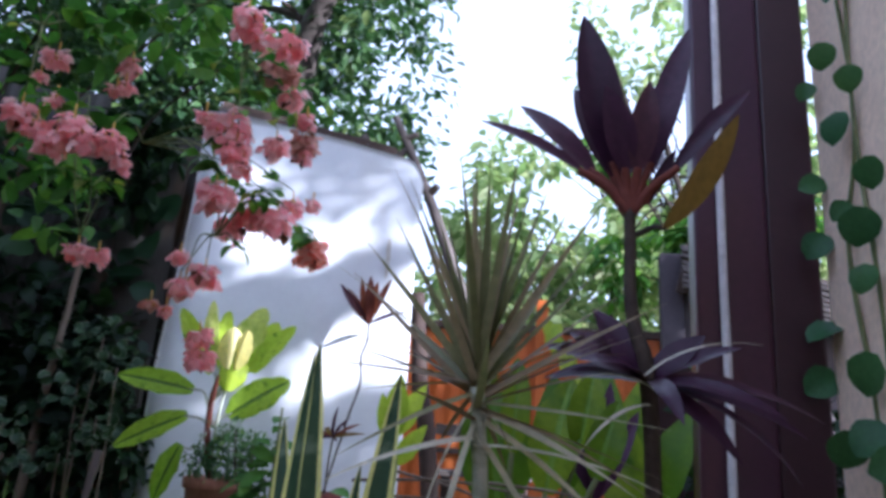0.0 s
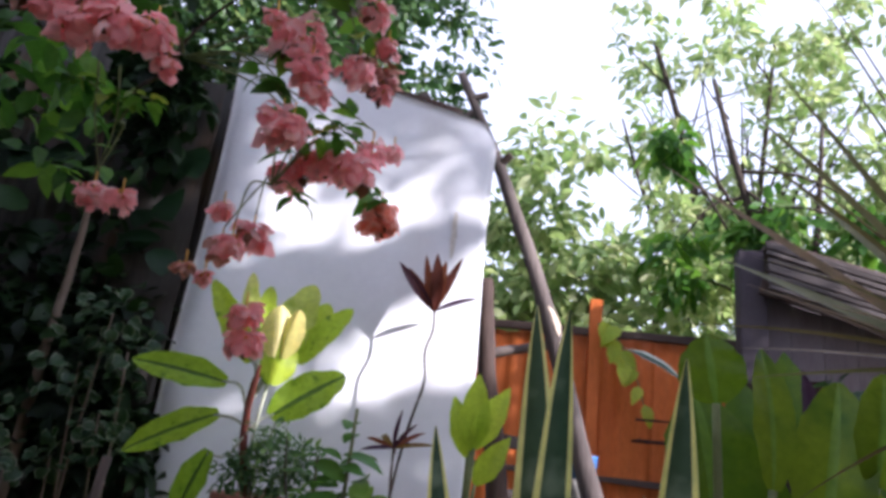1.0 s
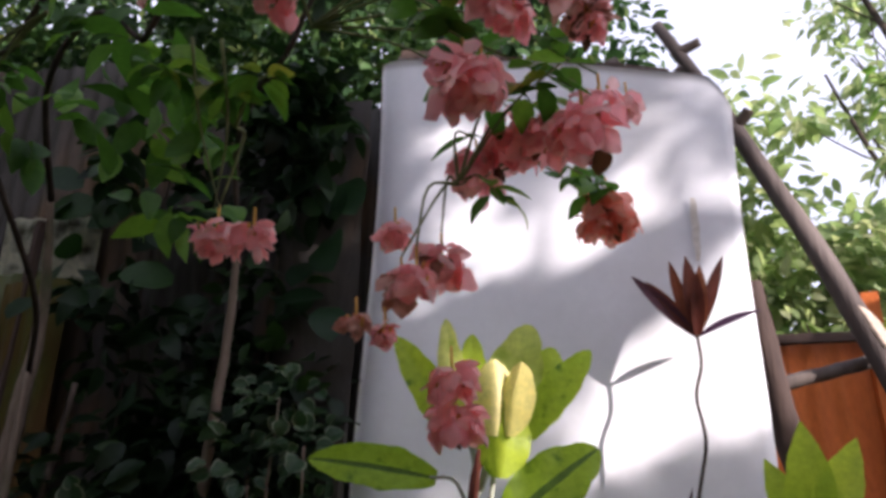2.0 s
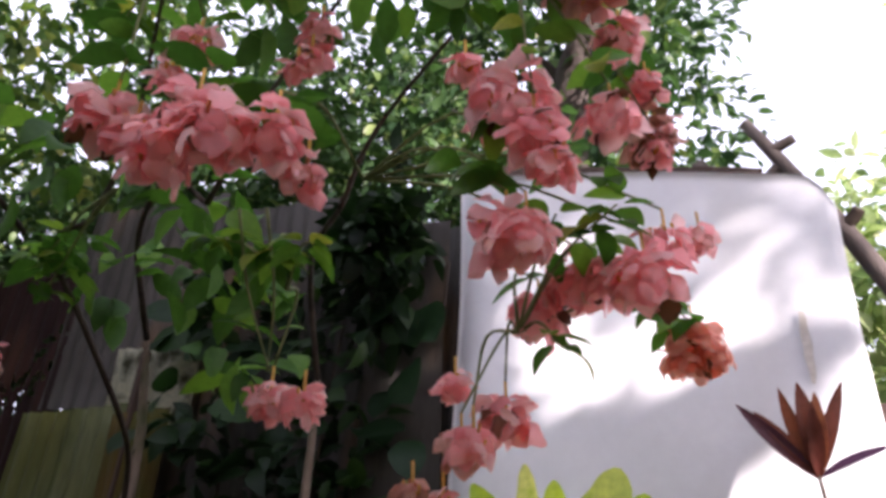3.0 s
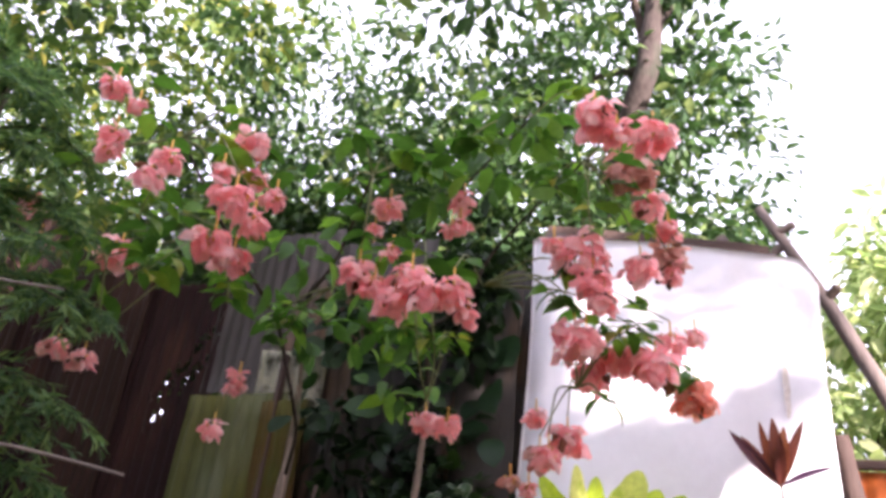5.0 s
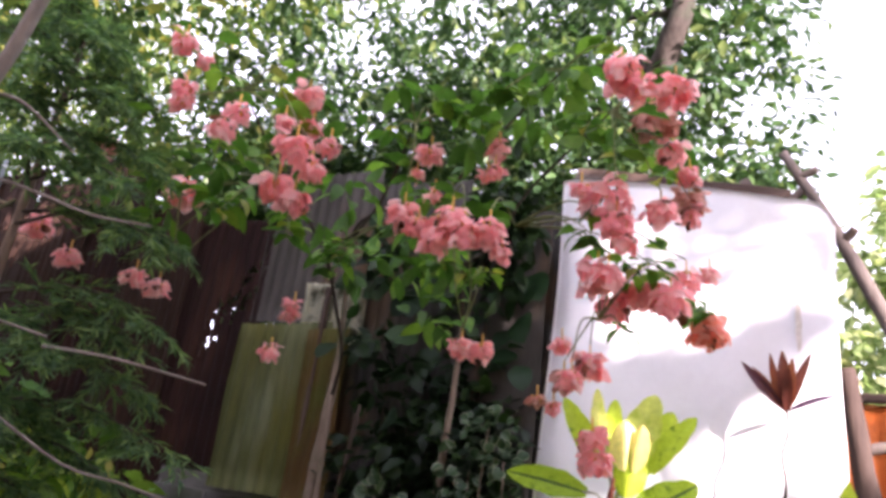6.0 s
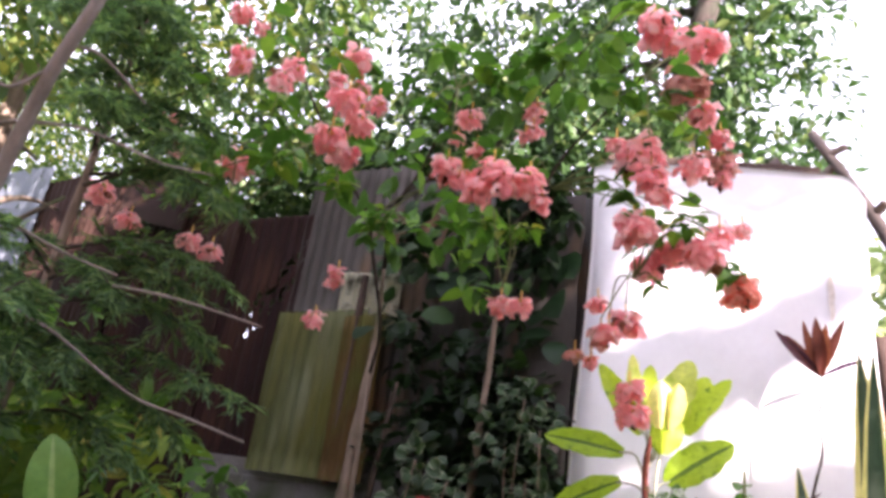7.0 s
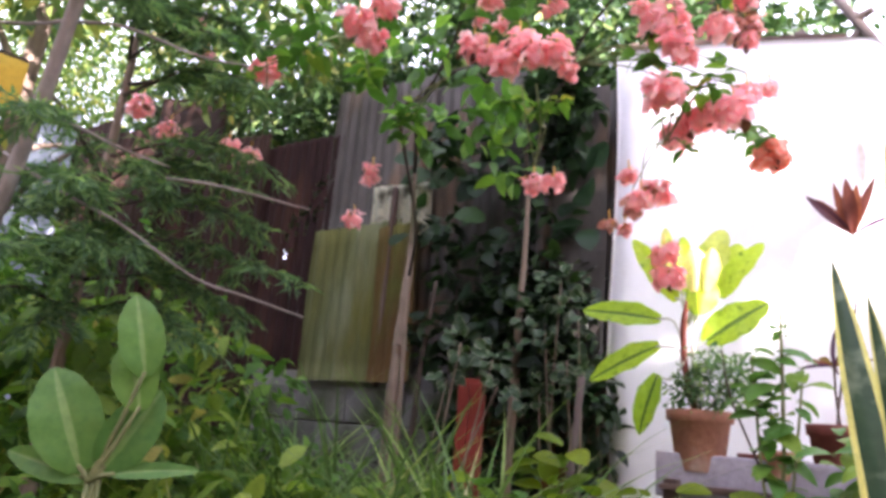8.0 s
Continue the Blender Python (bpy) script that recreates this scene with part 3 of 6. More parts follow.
    part("side_sheet", box(0.27, 0.010, 2.45, 0.003, 0.012), GREYED, frame_ob, "grey weathered side sheet", Matrix.Translation((-1.50, 2.885, 1.235)) @ Matrix.Rotation(0.2, 4, "Z"))
    stem("cross_bar", [(-0.25, 3.31, 1.50), (-0.1, 3.32, 1.535), (0.04, 3.33, 1.57)], 0.022, 0.018, GREYWOOD, frame_ob)
    beam("shelf_bar", (-0.13, 3.36, 1.18), (0.16, 3.36, 1.17), 0.03, 0.05, GREYWOOD, frame_ob)


white_sheet()


# ---- back fence of old sheets ----
SLOPE = math.atan(0.21)


def fence_at(x, back=0.0):
    return Vector((x + back * math.sin(-SLOPE), 3.0 + 0.21 * (x + 1.36) + back * math.cos(SLOPE), 0))


def back_fence():
    ob = thing("corrugated_fence", fence_at(-2.6), "patched fence of rusty and mossy corrugated sheets", "fence", kind="structure")
    for n, (x0, x1, z0, z1, back, mat, tilt, label) in enumerate([
        (-1.92, -1.40, 0.10, 2.50, 0.05, GREYED, 0.6, "grey weathered sheet"),
        (-2.66, -1.86, 0.35, 2.74, 0.09, GREYED, -0.8, "grey weathered sheet with brown stains"),
        (-3.20, -2.45, 1.92, 2.84, 0.06, GREYED, 0.5, "grey weathered upper sheet"),
        (-2.80, -2.40, 1.80, 2.14, 0.02, SUNSTRIP, 0.3, "pale translucent strip standing in for sunlit ridges"),
        (-3.17, -2.56, 1.00, 1.90, -0.02, MOSSY, -0.5, "pale sheet overgrown with green moss"),
        (-2.66, -2.40, 1.00, 1.87, -0.05, BROWNMOSS, -1.5, "brown stained strip of sheet"),
        (-3.80, -3.12, 0.25, 2.55, 0.06, RUST, 0.0, "dark rusted sheet with holes imitating sun dapples"),
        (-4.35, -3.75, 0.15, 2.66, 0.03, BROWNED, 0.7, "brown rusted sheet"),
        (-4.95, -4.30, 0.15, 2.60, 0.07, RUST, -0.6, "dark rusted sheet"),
        (-5.60, -4.90, 0.15, 2.95, 0.03, BROWNED, 1.5, "brown rusted sheet"),
        (-6.22, -5.55, 0.15, 3.10, 0.06, BROWNED, -1.2, "brown rusted sheet"),
        (-7.15, -6.18, 0.15, 3.25, 0.03, BLUISH, 1.0, "pale blue sheet"),
    ]):
        p = fence_at(x0, back)
        width = (x1 - x0) / math.cos(SLOPE)
        m = Matrix.Translation((p.x, p.y, z0)) @ Matrix.Rotation(SLOPE, 4, "Z") @ Matrix.Rotation(radians(tilt), 4, "Y")
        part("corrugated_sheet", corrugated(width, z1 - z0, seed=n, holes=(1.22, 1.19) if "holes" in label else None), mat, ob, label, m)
    p = fence_at(-4.54, -0.03)
    part("patch_sheet", box(0.80, 0.012, 0.46, 0.004, 0.01), BROWNED, ob, "flat brown patch sheet", Matrix.Translation((p.x, p.y, 2.79)) @ Matrix.Rotation(SLOPE, 4, "Z") @ Matrix.Rotation(radians(13), 4, "Y"))
    for z in (1.35, 2.35):
        a, b = fence_at(-7.0, 0.14), fence_at(-1.38, 0.14)
        beam("rail", (a.x, a.y, z), (b.x, b.y, z + 0.03), 0.05, 0.05, DARKWOOD, ob)
    for x in (-1.62, -2.6, -3.7, -4.8, -5.9, -6.9):
        p = fence_at(x, 0.2)
        beam("fence_post", (p.x, p.y, 0), (p.x, p.y, 2.45), 0.07, 0.07, DARKWOOD, ob)
    p = fence_at(-2.62, -0.03)
    beam("edge_strip", (p.x, p.y, 0.98), (p.x + 0.02, p.y, 2.1), 0.03, 0.03, DARKWOOD, ob)


def block_wall():
    ob = thing("block_wall", fence_at(-2.9, 0.07), "low wall of grey concrete blocks under the fence", "wall", kind="structure")
    a, b = fence_at(-3.6, 0.09), fence_at(-2.2, 0.09)
    m = Matrix.Translation(((a.x + b.x) / 2, (a.y + b.y) / 2, 0.48)) @ Matrix.Rotation(SLOPE, 4, "Z")
    part("mortar", box(1.43, 0.08, 1.06, 0.003), MORTAR, ob, m=m @ Matrix.Translation((0, 0, 0.05)))
    block = box(0.39, 0.12, 0.185, 0.006)
    for r in range(5):
        for c in range(4):
            x = -3.42 + 0.385 * c + (0.19 if r % 2 else 0.0)
            if x > -2.25:
                continue
            q = fence_at(x, 0.09)
            part("block", block, BLOCK, ob, m=Matrix.Translation((q.x, q.y, 0.0975 + 0.195 * r)) @ Matrix.Rotation(SLOPE + rng.uniform(-0.01, 0.01), 4, "Z"))


back_fence()
block_wall()


# ---- orange fence, wire fence and shed ----
def orange_fence():
    ob = thing("orange_fence", (0.6, 4.85, 0), "orange-painted corrugated fence with a timber top rail", "fence", kind="structure")
    x = -0.95
    for n in range(4):
        part("corrugated_sheet", corrugated(0.82, 1.88, 0.11, 0.02, seed=20 + n, dent=0.012), ORANGE, ob, m=Matrix.Translation((x, 4.84 + 0.012 * (n % 2), 0.03)) @ Matrix.Rotation(radians(0.4 * (-1) ** n), 4, "Y"))
        x += 0.79
    beam("top_rail", (-0.95, 4.81, 1.93), (2.3, 4.79, 1.90), 0.05, 0.05, DARKWOOD, ob, "brown top rail")
    beam("post", (0.29, 4.80, 0.0), (0.29, 4.80, 2.12), 0.075, 0.075, ORANGE, ob, "orange fence post")
    beam("lower_rail", (-0.95, 4.81, 1.08), (2.3, 4.80, 1.06), 0.035, 0.035, DARKWOOD, ob)
    rack = thing("wall_rack", (0.8, 4.75, 1.33), "rusty wire rack fixed to the orange fence", "rack")
    for dz, dy in ((0.0, 0.0), (0.0, -0.16), (0.11, -0.16)):
        beam("rod", (0.52, 4.77 + dy, 1.30 + dz), (1.05, 4.77 + dy, 1.31 + dz), 0.012, 0.012, RUST, rack)
    for k in range(5):
        beam("rung", (0.55 + 0.12 * k, 4.77, 1.30), (0.55 + 0.12 * k, 4.61, 1.31), 0.008, 0.008, RUST, rack)
    bucket = thing("paint_bucket", (0.13, 3.36, 1.0), "blue and white plastic bucket on a shelf", "bucket")
    part("body", turned("body", [(0.05, 0.0), (0.055, 0.0), (0.06, 0.07), (0.058, 0.075)]), WHITEPLASTIC, bucket, "white lower half", Matrix.Translation((0.17, 3.4, 1.0)))
    part("band", turned("band", [(0.061, 0.07), (0.066, 0.15), (0.07, 0.155), (0.066, 0.16), (0.06, 0.15)]), BLUEPLASTIC, bucket, "blue upper half", Matrix.Translation((0.17, 3.4, 1.0)))
    shelf = thing("plank_shelf", (0.05, 3.42, 0.985), "weathered plank shelf on posts", "shelf")
    beam("board", (-0.12, 3.42, 0.985), (0.32, 3.42, 0.985), 0.16, 0.025, GREYWOOD, shelf)
    beam("leg", (-0.08, 3.45, 0.0), (-0.08, 3.45, 0.97), 0.04, 0.04, DARKWOOD, shelf)
    beam("leg", (0.28, 3.45, 0.0), (0.28, 3.45, 0.97), 0.04, 0.04, DARKWOOD, shelf)


def wire_fence():
    ob = thing("wire_fence", (0.8, 6.2, 0), "pale green wire mesh fence on thin posts", "fence", kind="structure")
    for k in range(15):
        x = -0.35 + 0.16 * k
        beam("wire", (x, 6.2, 0.4), (x, 6.2, 2.42), 0.009, 0.009, WIRE, ob, warp=0.0)
    for k in range(9):
        z = 0.9 + 0.18 * k
        beam("wire", (-0.4, 6.205, z), (2.0, 6.205, z), 0.009, 0.009, WIRE, ob, warp=0.0)
    for x in (-0.4, 0.85, 2.0):
        beam("post", (x, 6.22, 0), (x, 6.22, 2.5), 0.05, 0.05, GREYWOOD, ob)


def shed():
    ob = thing("garden_shed", (1.6, 4.3, 0), "small weathered grey shed with a slatted roof", "shed", kind="structure")
    slope = radians(15.0)
    beam("corner_post", (1.12, 4.42, 0), (1.08, 4.42, 2.36), 0.13, 0.13, WALLGREY, ob, "grey-brown corner post")
    # board wall under the sloping roof
    for k in range(11):
        x = 1.23 + 0.165 * k
        top = 2.24 - math.tan(slope) * (x - 1.1)
        part("board", box(0.16, 0.03, top, 0.004, 0.003), SHEDBOARD, ob, "", Matrix.Translation((x, 4.50 + 0.004 * (k % 2), top / 2)))
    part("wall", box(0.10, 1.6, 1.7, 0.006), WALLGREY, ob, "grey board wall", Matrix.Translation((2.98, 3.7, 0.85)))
    for k, top in enumerate((1.62, 1.70, 1.66)):
        part("lower_board", box(0.15, 0.025, top, 0.004, 0.006), RUST, ob, "dark red-brown board", Matrix.Translation((1.02 + 0.155 * k, 4.27 + 0.006 * k, top / 2)) @ Matrix.Rotation(radians(1.0 - k), 4, "Y"))
    slat = box(2.0, 0.030, 0.021, 0.003)
    for k in range(9):
        at = Vector((2.09, 4.26 - 0.006 * k, 2.12 - 0.033 * k + rng.uniform(-0.003, 0.003)))
        part("roof_slat", slat, THATCH, ob, m=Matrix.Translation(at) @ Matrix.Rotation(slope + radians(rng.uniform(-0.5, 0.5)), 4, "Y"))
    part("roof_backing", box(1.98, 0.02, 0.30, 0.003), DARKWOOD, ob, "dark boards behind the slats", Matrix.Translation((2.09, 4.30, 1.99)) @ Matrix.Rotation(slope, 4, "Y"))
    part("roof", box(1.94, 0.6, 0.04, 0.01), DARKWOOD, ob, "dark roof boards", Matrix.Translation((2.10, 4.62, 2.15)) @ Matrix.Rotation(slope, 4, "Y"))


orange_fence()
wire_fence()
shed()


# ---- house corner ----
def house():
    ob = thing("house", (1.2, 0.0, 0), "peach-plastered house wall with a purple corner post", "house", kind="structure")
    # The wall rises far above view to keep sun off the back fence.
    part("wall", box(0.16, 5.2, 5.0, 0.008), PEACH, ob, "peach plaster wall", Matrix.Translation((1.065, -1.03, 2.5)))
    part("corner_post", box(0.15, 0.08, 3.4, 0.008), PURPLE, ob, "dark purple painted post", Matrix.Translation((0.807, 1.626, 1.7)))
    part("door_jamb", box(0.10, 0.06, 3.4, 0.006), MAROON, ob, "maroon painted jamb", Matrix.Translation((0.934, 1.624, 1.7)))
    # Unseen wall added behind the viewpoint to hold back sky light.
    part("back_wall", box(7.0, 0.16, 3.4, 0.008), PEACH, ob, "peach plaster wall", Matrix.Translation((-2.45, -2.6, 1.7)))
    v, f = tube(spline([(0.784, 1.572, 3.2), (0.786, 1.568, 2.2), (0.785, 1.572, 1.6), (0.788, 1.568, 1.1), (0.787, 1.572, 0.3)], 6), 0.0085, 8, 0.05)
    part("conduit", mesh("conduit", v, f), CONDUIT, ob, "scuffed white conduit")
    vine = thing("heart_leaf_vine", (0.94, 1.45, 0), "climbing vine with dark green heart-shaped leaves on the house wall", "vine")
    stem("vine_stem", [(0.985, 1.40, 0.0), (0.975, 1.37, 0.8), (0.985, 1.39, 1.2), (0.97, 1.41, 1.5), (0.985, 1.37, 1.75), (0.975, 1.39, 2.1)], 0.006, 0.003, GREENSTEM, vine)
    stem("vine_stem", [(0.985, 1.32, 0.0), (0.975, 1.35, 0.9), (0.985, 1.33, 1.3), (0.975, 1.35, 1.75), (0.985, 1.34, 2.2)], 0.006, 0.003, GREENSTEM, vine)
    leaf = leaf_mesh("vine_leaf", 0.105, 0.098, "oval", droop=0.45, fold=0.2, rows=6, wave=0.02)
    rnd = random.Random(77)
    for y, z, size in ((1.448, 1.896, 0.072), (1.335, 1.781, 0.064), (1.556, 1.881, 0.056), (1.423, 1.726, 0.085), (1.563, 1.675, 0.072), (1.293, 1.58, 0.072), (1.423, 1.564, 0.061), (1.351, 1.503, 0.089), (1.564, 1.539, 0.081), (1.358, 1.418, 0.068),
                       (1.57, 1.373, 0.096), (1.382, 1.257, 0.096), (1.60, 1.271, 0.09), (1.483, 1.137, 0.091), (1.40, 1.16, 0.09), (1.33, 1.12, 0.085), (1.50, 1.03, 0.09), (1.38, 1.02, 0.09), (1.38, 2.0, 0.06)):
        side = rnd.uniform(-1, 1)
        way = Vector((0.55 * side - 0.35, 0.25 * side, rnd.uniform(-0.9, -0.2))).normalized()
        part("leaf", leaf, VINE, vine, m=aim(Vector((0.95, y - 0.04, z)) - way * size * 0.5, way, (-0.55, -1, 0.4), rnd.uniform(-0.5, 0.5), size / 0.132))



house()


# ---- trees behind ----
def limbs(ob, base, top, count, spread, seed, mat, r=0.09):
    rnd = random.Random(seed)
    base, top = Vector(base), Vector(top)
    mid = (base + top) / 2 + Vector((rnd.uniform(-0.15, 0.15), rnd.uniform(-0.15, 0.15), 0))
    stem("trunk", [base, mid, top], r, r * 0.55, mat, ob, "", 6, 10, 0.08)
    for _ in range(count):
        a = mid.lerp(top, rnd.random())
        d = Vector((rnd.uniform(-1, 1), rnd.uniform(-1, 1), rnd.uniform(0.3, 1.0))).normalized() * spread * rnd.uniform(0.6, 1.1)
        stem("limb", [a, a + d * 0.5 + Vector((0, 0, 0.1)), a + d], r * 0.32, r * 0.10, mat, ob, "", 4, 6, 0.08)


def shade_tree():
    ob = thing("shade_tree", (-1.7, 4.5, 0), "large leafy tree with dense dark green crown behind the fence", "tree")
    stem("trunk", [(-1.75, 4.6, 0), (-1.6, 4.3, 1.6), (-1.35, 3.95, 3.2), (-1.23, 3.78, 3.66), (-1.05, 3.63, 3.98), (-0.95, 3.55, 4.6)], 0.12, 0.055, SHADEDBARK, ob, "", 6, 10, 0.08)
    rnd = random.Random(11)
    for _ in range(16):
        a = Vector((-1.6, 4.3, 2.0)).lerp(Vector((-1.05, 3.63, 4.2)), rnd.random())
        d = Vector((rnd.uniform(-2.4, 0.4), rnd.uniform(-0.3, 0.9), rnd.uniform(0.0, 1.4)))
        stem("limb", [a, a + d * 0.5 + Vector((0, 0, 0.15)), a + d], 0.035, 0.010, TWIG, ob, "", 4, 6, 0.08)
    centres, radii = [], []
    while len(centres) < 308:
        x, y, z = rnd.uniform(-6.5, -0.75), rnd.uniform(3.3, 5.8), rnd.uniform(2.7, 5.6)
        if x > -0.95 and z < 2.75 or y < 3.0 + 0.21 * (x + 1.36) + 0.35:
            continue
        if x > -0.66 - 0.02 * (y - 4.5):
            continue
        centres.append((x, y, z))
        radii.append(rnd.uniform(0.16, 0.34))
    while len(centres) < 530:
        x, y, z = rnd.uniform(-5.2, -1.7), rnd.uniform(3.2, 4.6), rnd.uniform(2.2, 3.3)
        if y < 3.0 + 0.21 * (x + 1.36) + 0.4:
            continue
        centres.append((x, y, z))
        radii.append(rnd.uniform(0.2, 0.34))
    # Overhead clumps, mostly out of view, added to darken the garden's left side.
    while len(centres) < 585:
        x, y, z = rnd.uniform(-4.5, -0.95), rnd.uniform(0.2, 3.3), rnd.uniform(3.4, 4.6)
        if math.hypot(x - 0.1, y - 0.3) < 1.5:
            continue
        centres.append((x, y, z))
        radii.append(rnd.uniform(0.18, 0.36))
    for _ in range(190):
        x = rnd.uniform(-6.2, -2.5)
        centres.append((x, 3.45 + 0.21 * (x + 1.36) + rnd.uniform(0.0, 0.9), rnd.uniform(2.3, 3.7)))
        radii.append(rnd.uniform(0.16, 0.26))
    for _ in range(40):
        x, z = rnd.uniform(-1.9, -0.74), rnd.uniform(2.75, 4.8)
        centres.append((x, rnd.uniform(3.5, 5.2), z))
        radii.append(rnd.uniform(0.14, 0.26))
    P, W = clumps(centres, radii, 66, 3)
    rndn = np.random.default_rng(5)
    scatter("crown", TREELEAF, P, W, rndn.uniform(0.06, 0.115, len(P)), ob, "dense dark green leaves with gaps of sky", "ovate", 0.5, 0.6, 0.3, 3)


def left_tree():
    ob = thing("shade_tree", (-5.4, 1.2, 0), "leafy tree with yellow-green sunlit leaves at the garden edge", "tree")
    limbs(ob, (-5.4, 1.2, 0), (-4.8, 1.3, 3.4), 8, 1.2, 21, BARK, 0.1)
    rnd = random.Random(12)
    centres, radii = [], []
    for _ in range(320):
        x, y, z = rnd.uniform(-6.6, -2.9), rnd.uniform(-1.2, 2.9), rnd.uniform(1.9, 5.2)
        # no clumps on the camera's line of sight to the old fence
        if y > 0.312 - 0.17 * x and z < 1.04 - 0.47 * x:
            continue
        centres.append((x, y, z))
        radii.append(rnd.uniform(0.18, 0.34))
    for _ in range(150):
        x = rnd.uniform(-10.5, -6.6)
        centres.append((x, rnd.uniform(0.6, 3.8), rnd.uniform(1.5, 5.6)))
        radii.append(rnd.uniform(0.3, 0.45))
    for _ in range(95):
        centres.append((rnd.uniform(-9.6, -7.4), rnd.uniform(1.9, 4.0), rnd.uniform(2.6, 5.8)))
        radii.append(rnd.uniform(0.3, 0.45))
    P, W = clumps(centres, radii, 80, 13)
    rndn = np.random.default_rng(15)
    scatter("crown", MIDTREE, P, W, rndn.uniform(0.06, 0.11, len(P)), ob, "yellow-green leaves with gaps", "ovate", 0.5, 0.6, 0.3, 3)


def open_tree():
    ob = thing("open_tree", (1.5, 6.9, 0), "light open tree with thin dark branches and feathery leaves", "tree")
    rnd = random.Random(31)
    stem("trunk", [(1.35, 6.9, 0), (1.45, 6.8, 1.8), (1.3, 6.6, 3.0), (1.1, 6.4, 4.0), (0.8, 6.3, 5.0)], 0.06, 0.02, TWIG, ob, "", 6, 8, 0.06)
    stem("trunk", [(1.45, 6.85, 0.6), (1.65, 6.7, 2.4), (1.75, 6.5, 3.6), (1.9, 6.4, 5.2)], 0.045, 0.015, TWIG, ob, "", 6, 8, 0.06)
    stem("trunk", [(1.4, 6.8, 1.4), (1.15, 6.6, 2.5), (0.75, 6.5, 3.6), (0.55, 6.5, 4.3)], 0.035, 0.010, TWIG, ob, "", 6, 8, 0.06)
    for k in range(15):
        d = Vector((-0.9 + 0.15 * k + rnd.uniform(-0.1, 0.1), rnd.uniform(-0.3, 0.2), rnd.uniform(1.5, 2.3)))
        a = Vector((1.55 + rnd.uniform(-0.15, 0.3), 6.6, 2.5))
        stem("twig", [a, a + d * 0.5 + Vector((0, 0, 0.1)), a + d], 0.022, 0.006, TWIG, ob, "", 4, 6, 0.08)
    for _ in range(34):
        a = Vector((rnd.uniform(0.8, 2.0), rnd.uniform(6.3, 6.7), rnd.uniform(2.6, 4.8)))
        d = Vector((rnd.uniform(-0.7, 0.8), rnd.uniform(-0.3, 0.3), rnd.uniform(0.1, 0.8)))
        stem("twig", [a, a + d * 0.5 + Vector((0, 0, -0.04)), a + d], 0.011, 0.004, TWIG, ob, "", 3, 5, 0.05)
    centres, radii = [], []
    for _ in range(105):
        x = rnd.uniform(0.55, 3.9)
        centres.append((x, rnd.uniform(5.9, 7.0), rnd.uniform(3.1 + 0.2 * (x < 1.0), 5.8)))
        radii.append(rnd.uniform(0.10, 0.24))
    for _ in range(60):
        centres.append((rnd.uniform(0.7, 2.8), rnd.uniform(5.9, 6.8), rnd.uniform(2.4, 3.5)))
        radii.append(rnd.uniform(0.10, 0.2))
    P, W = clumps(centres, radii, 44, 33)
    rndn = np.random.default_rng(35)
    scatter("crown", WASHEDTREE, P, W, rndn.uniform(0.07, 0.16, len(P)), ob, "feathery light green leaves with gaps of sky", "ovate", 0.45, 0.4, 0.2, 3)
    near = thing("open_tree", (1.75, 5.4, 0), "small tree with dark branches and drooping mid-green leaves behind the fence", "tree")
    stem("trunk", [(1.75, 5.45, 0), (1.6, 5.4, 1.8), (1.45, 5.35, 2.6), (1.25, 5.3, 3.3), (1.1, 5.3, 4.0)], 0.05, 0.016, TWIG, near, "", 6, 8, 0.06)
    stem("limb", [(1.6, 5.4, 1.9), (1.75, 5.3, 2.7), (1.8, 5.2, 3.6)], 0.035, 0.012, TWIG, near, "", 6, 8, 0.06)
    centres, radii = [], []
    for _ in range(14):
        end = Vector((rnd.uniform(0.75, 2.1), rnd.uniform(5.1, 5.5), rnd.uniform(2.35, 3.6)))
        a = Vector((1.6, 5.4, 1.9)).lerp(Vector((1.2, 5.3, 3.4)), rnd.random())
        stem("limb", [a, (a + end) / 2 + Vector((0, 0, 0.1)), end], 0.016, 0.005, TWIG, near, "", 4, 6, 0.06)
        centres += [tuple(end), tuple(end + Vector((rnd.uniform(-0.15, 0.15), 0, -0.12)))]
    P, W = clumps(centres, [rnd.uniform(0.12, 0.2) for _ in centres], 26, 37, 0.8, 0.2)
    W = [(x, y, -abs(z) - 0.2) for x, y, z in W]
    scatter("crown", SHRUBMASS, P, W, rndn.uniform(0.10, 0.19, len(P)), near, "drooping mid-green leaves", "ovate", 0.42, 0.5, 0.2, 4)


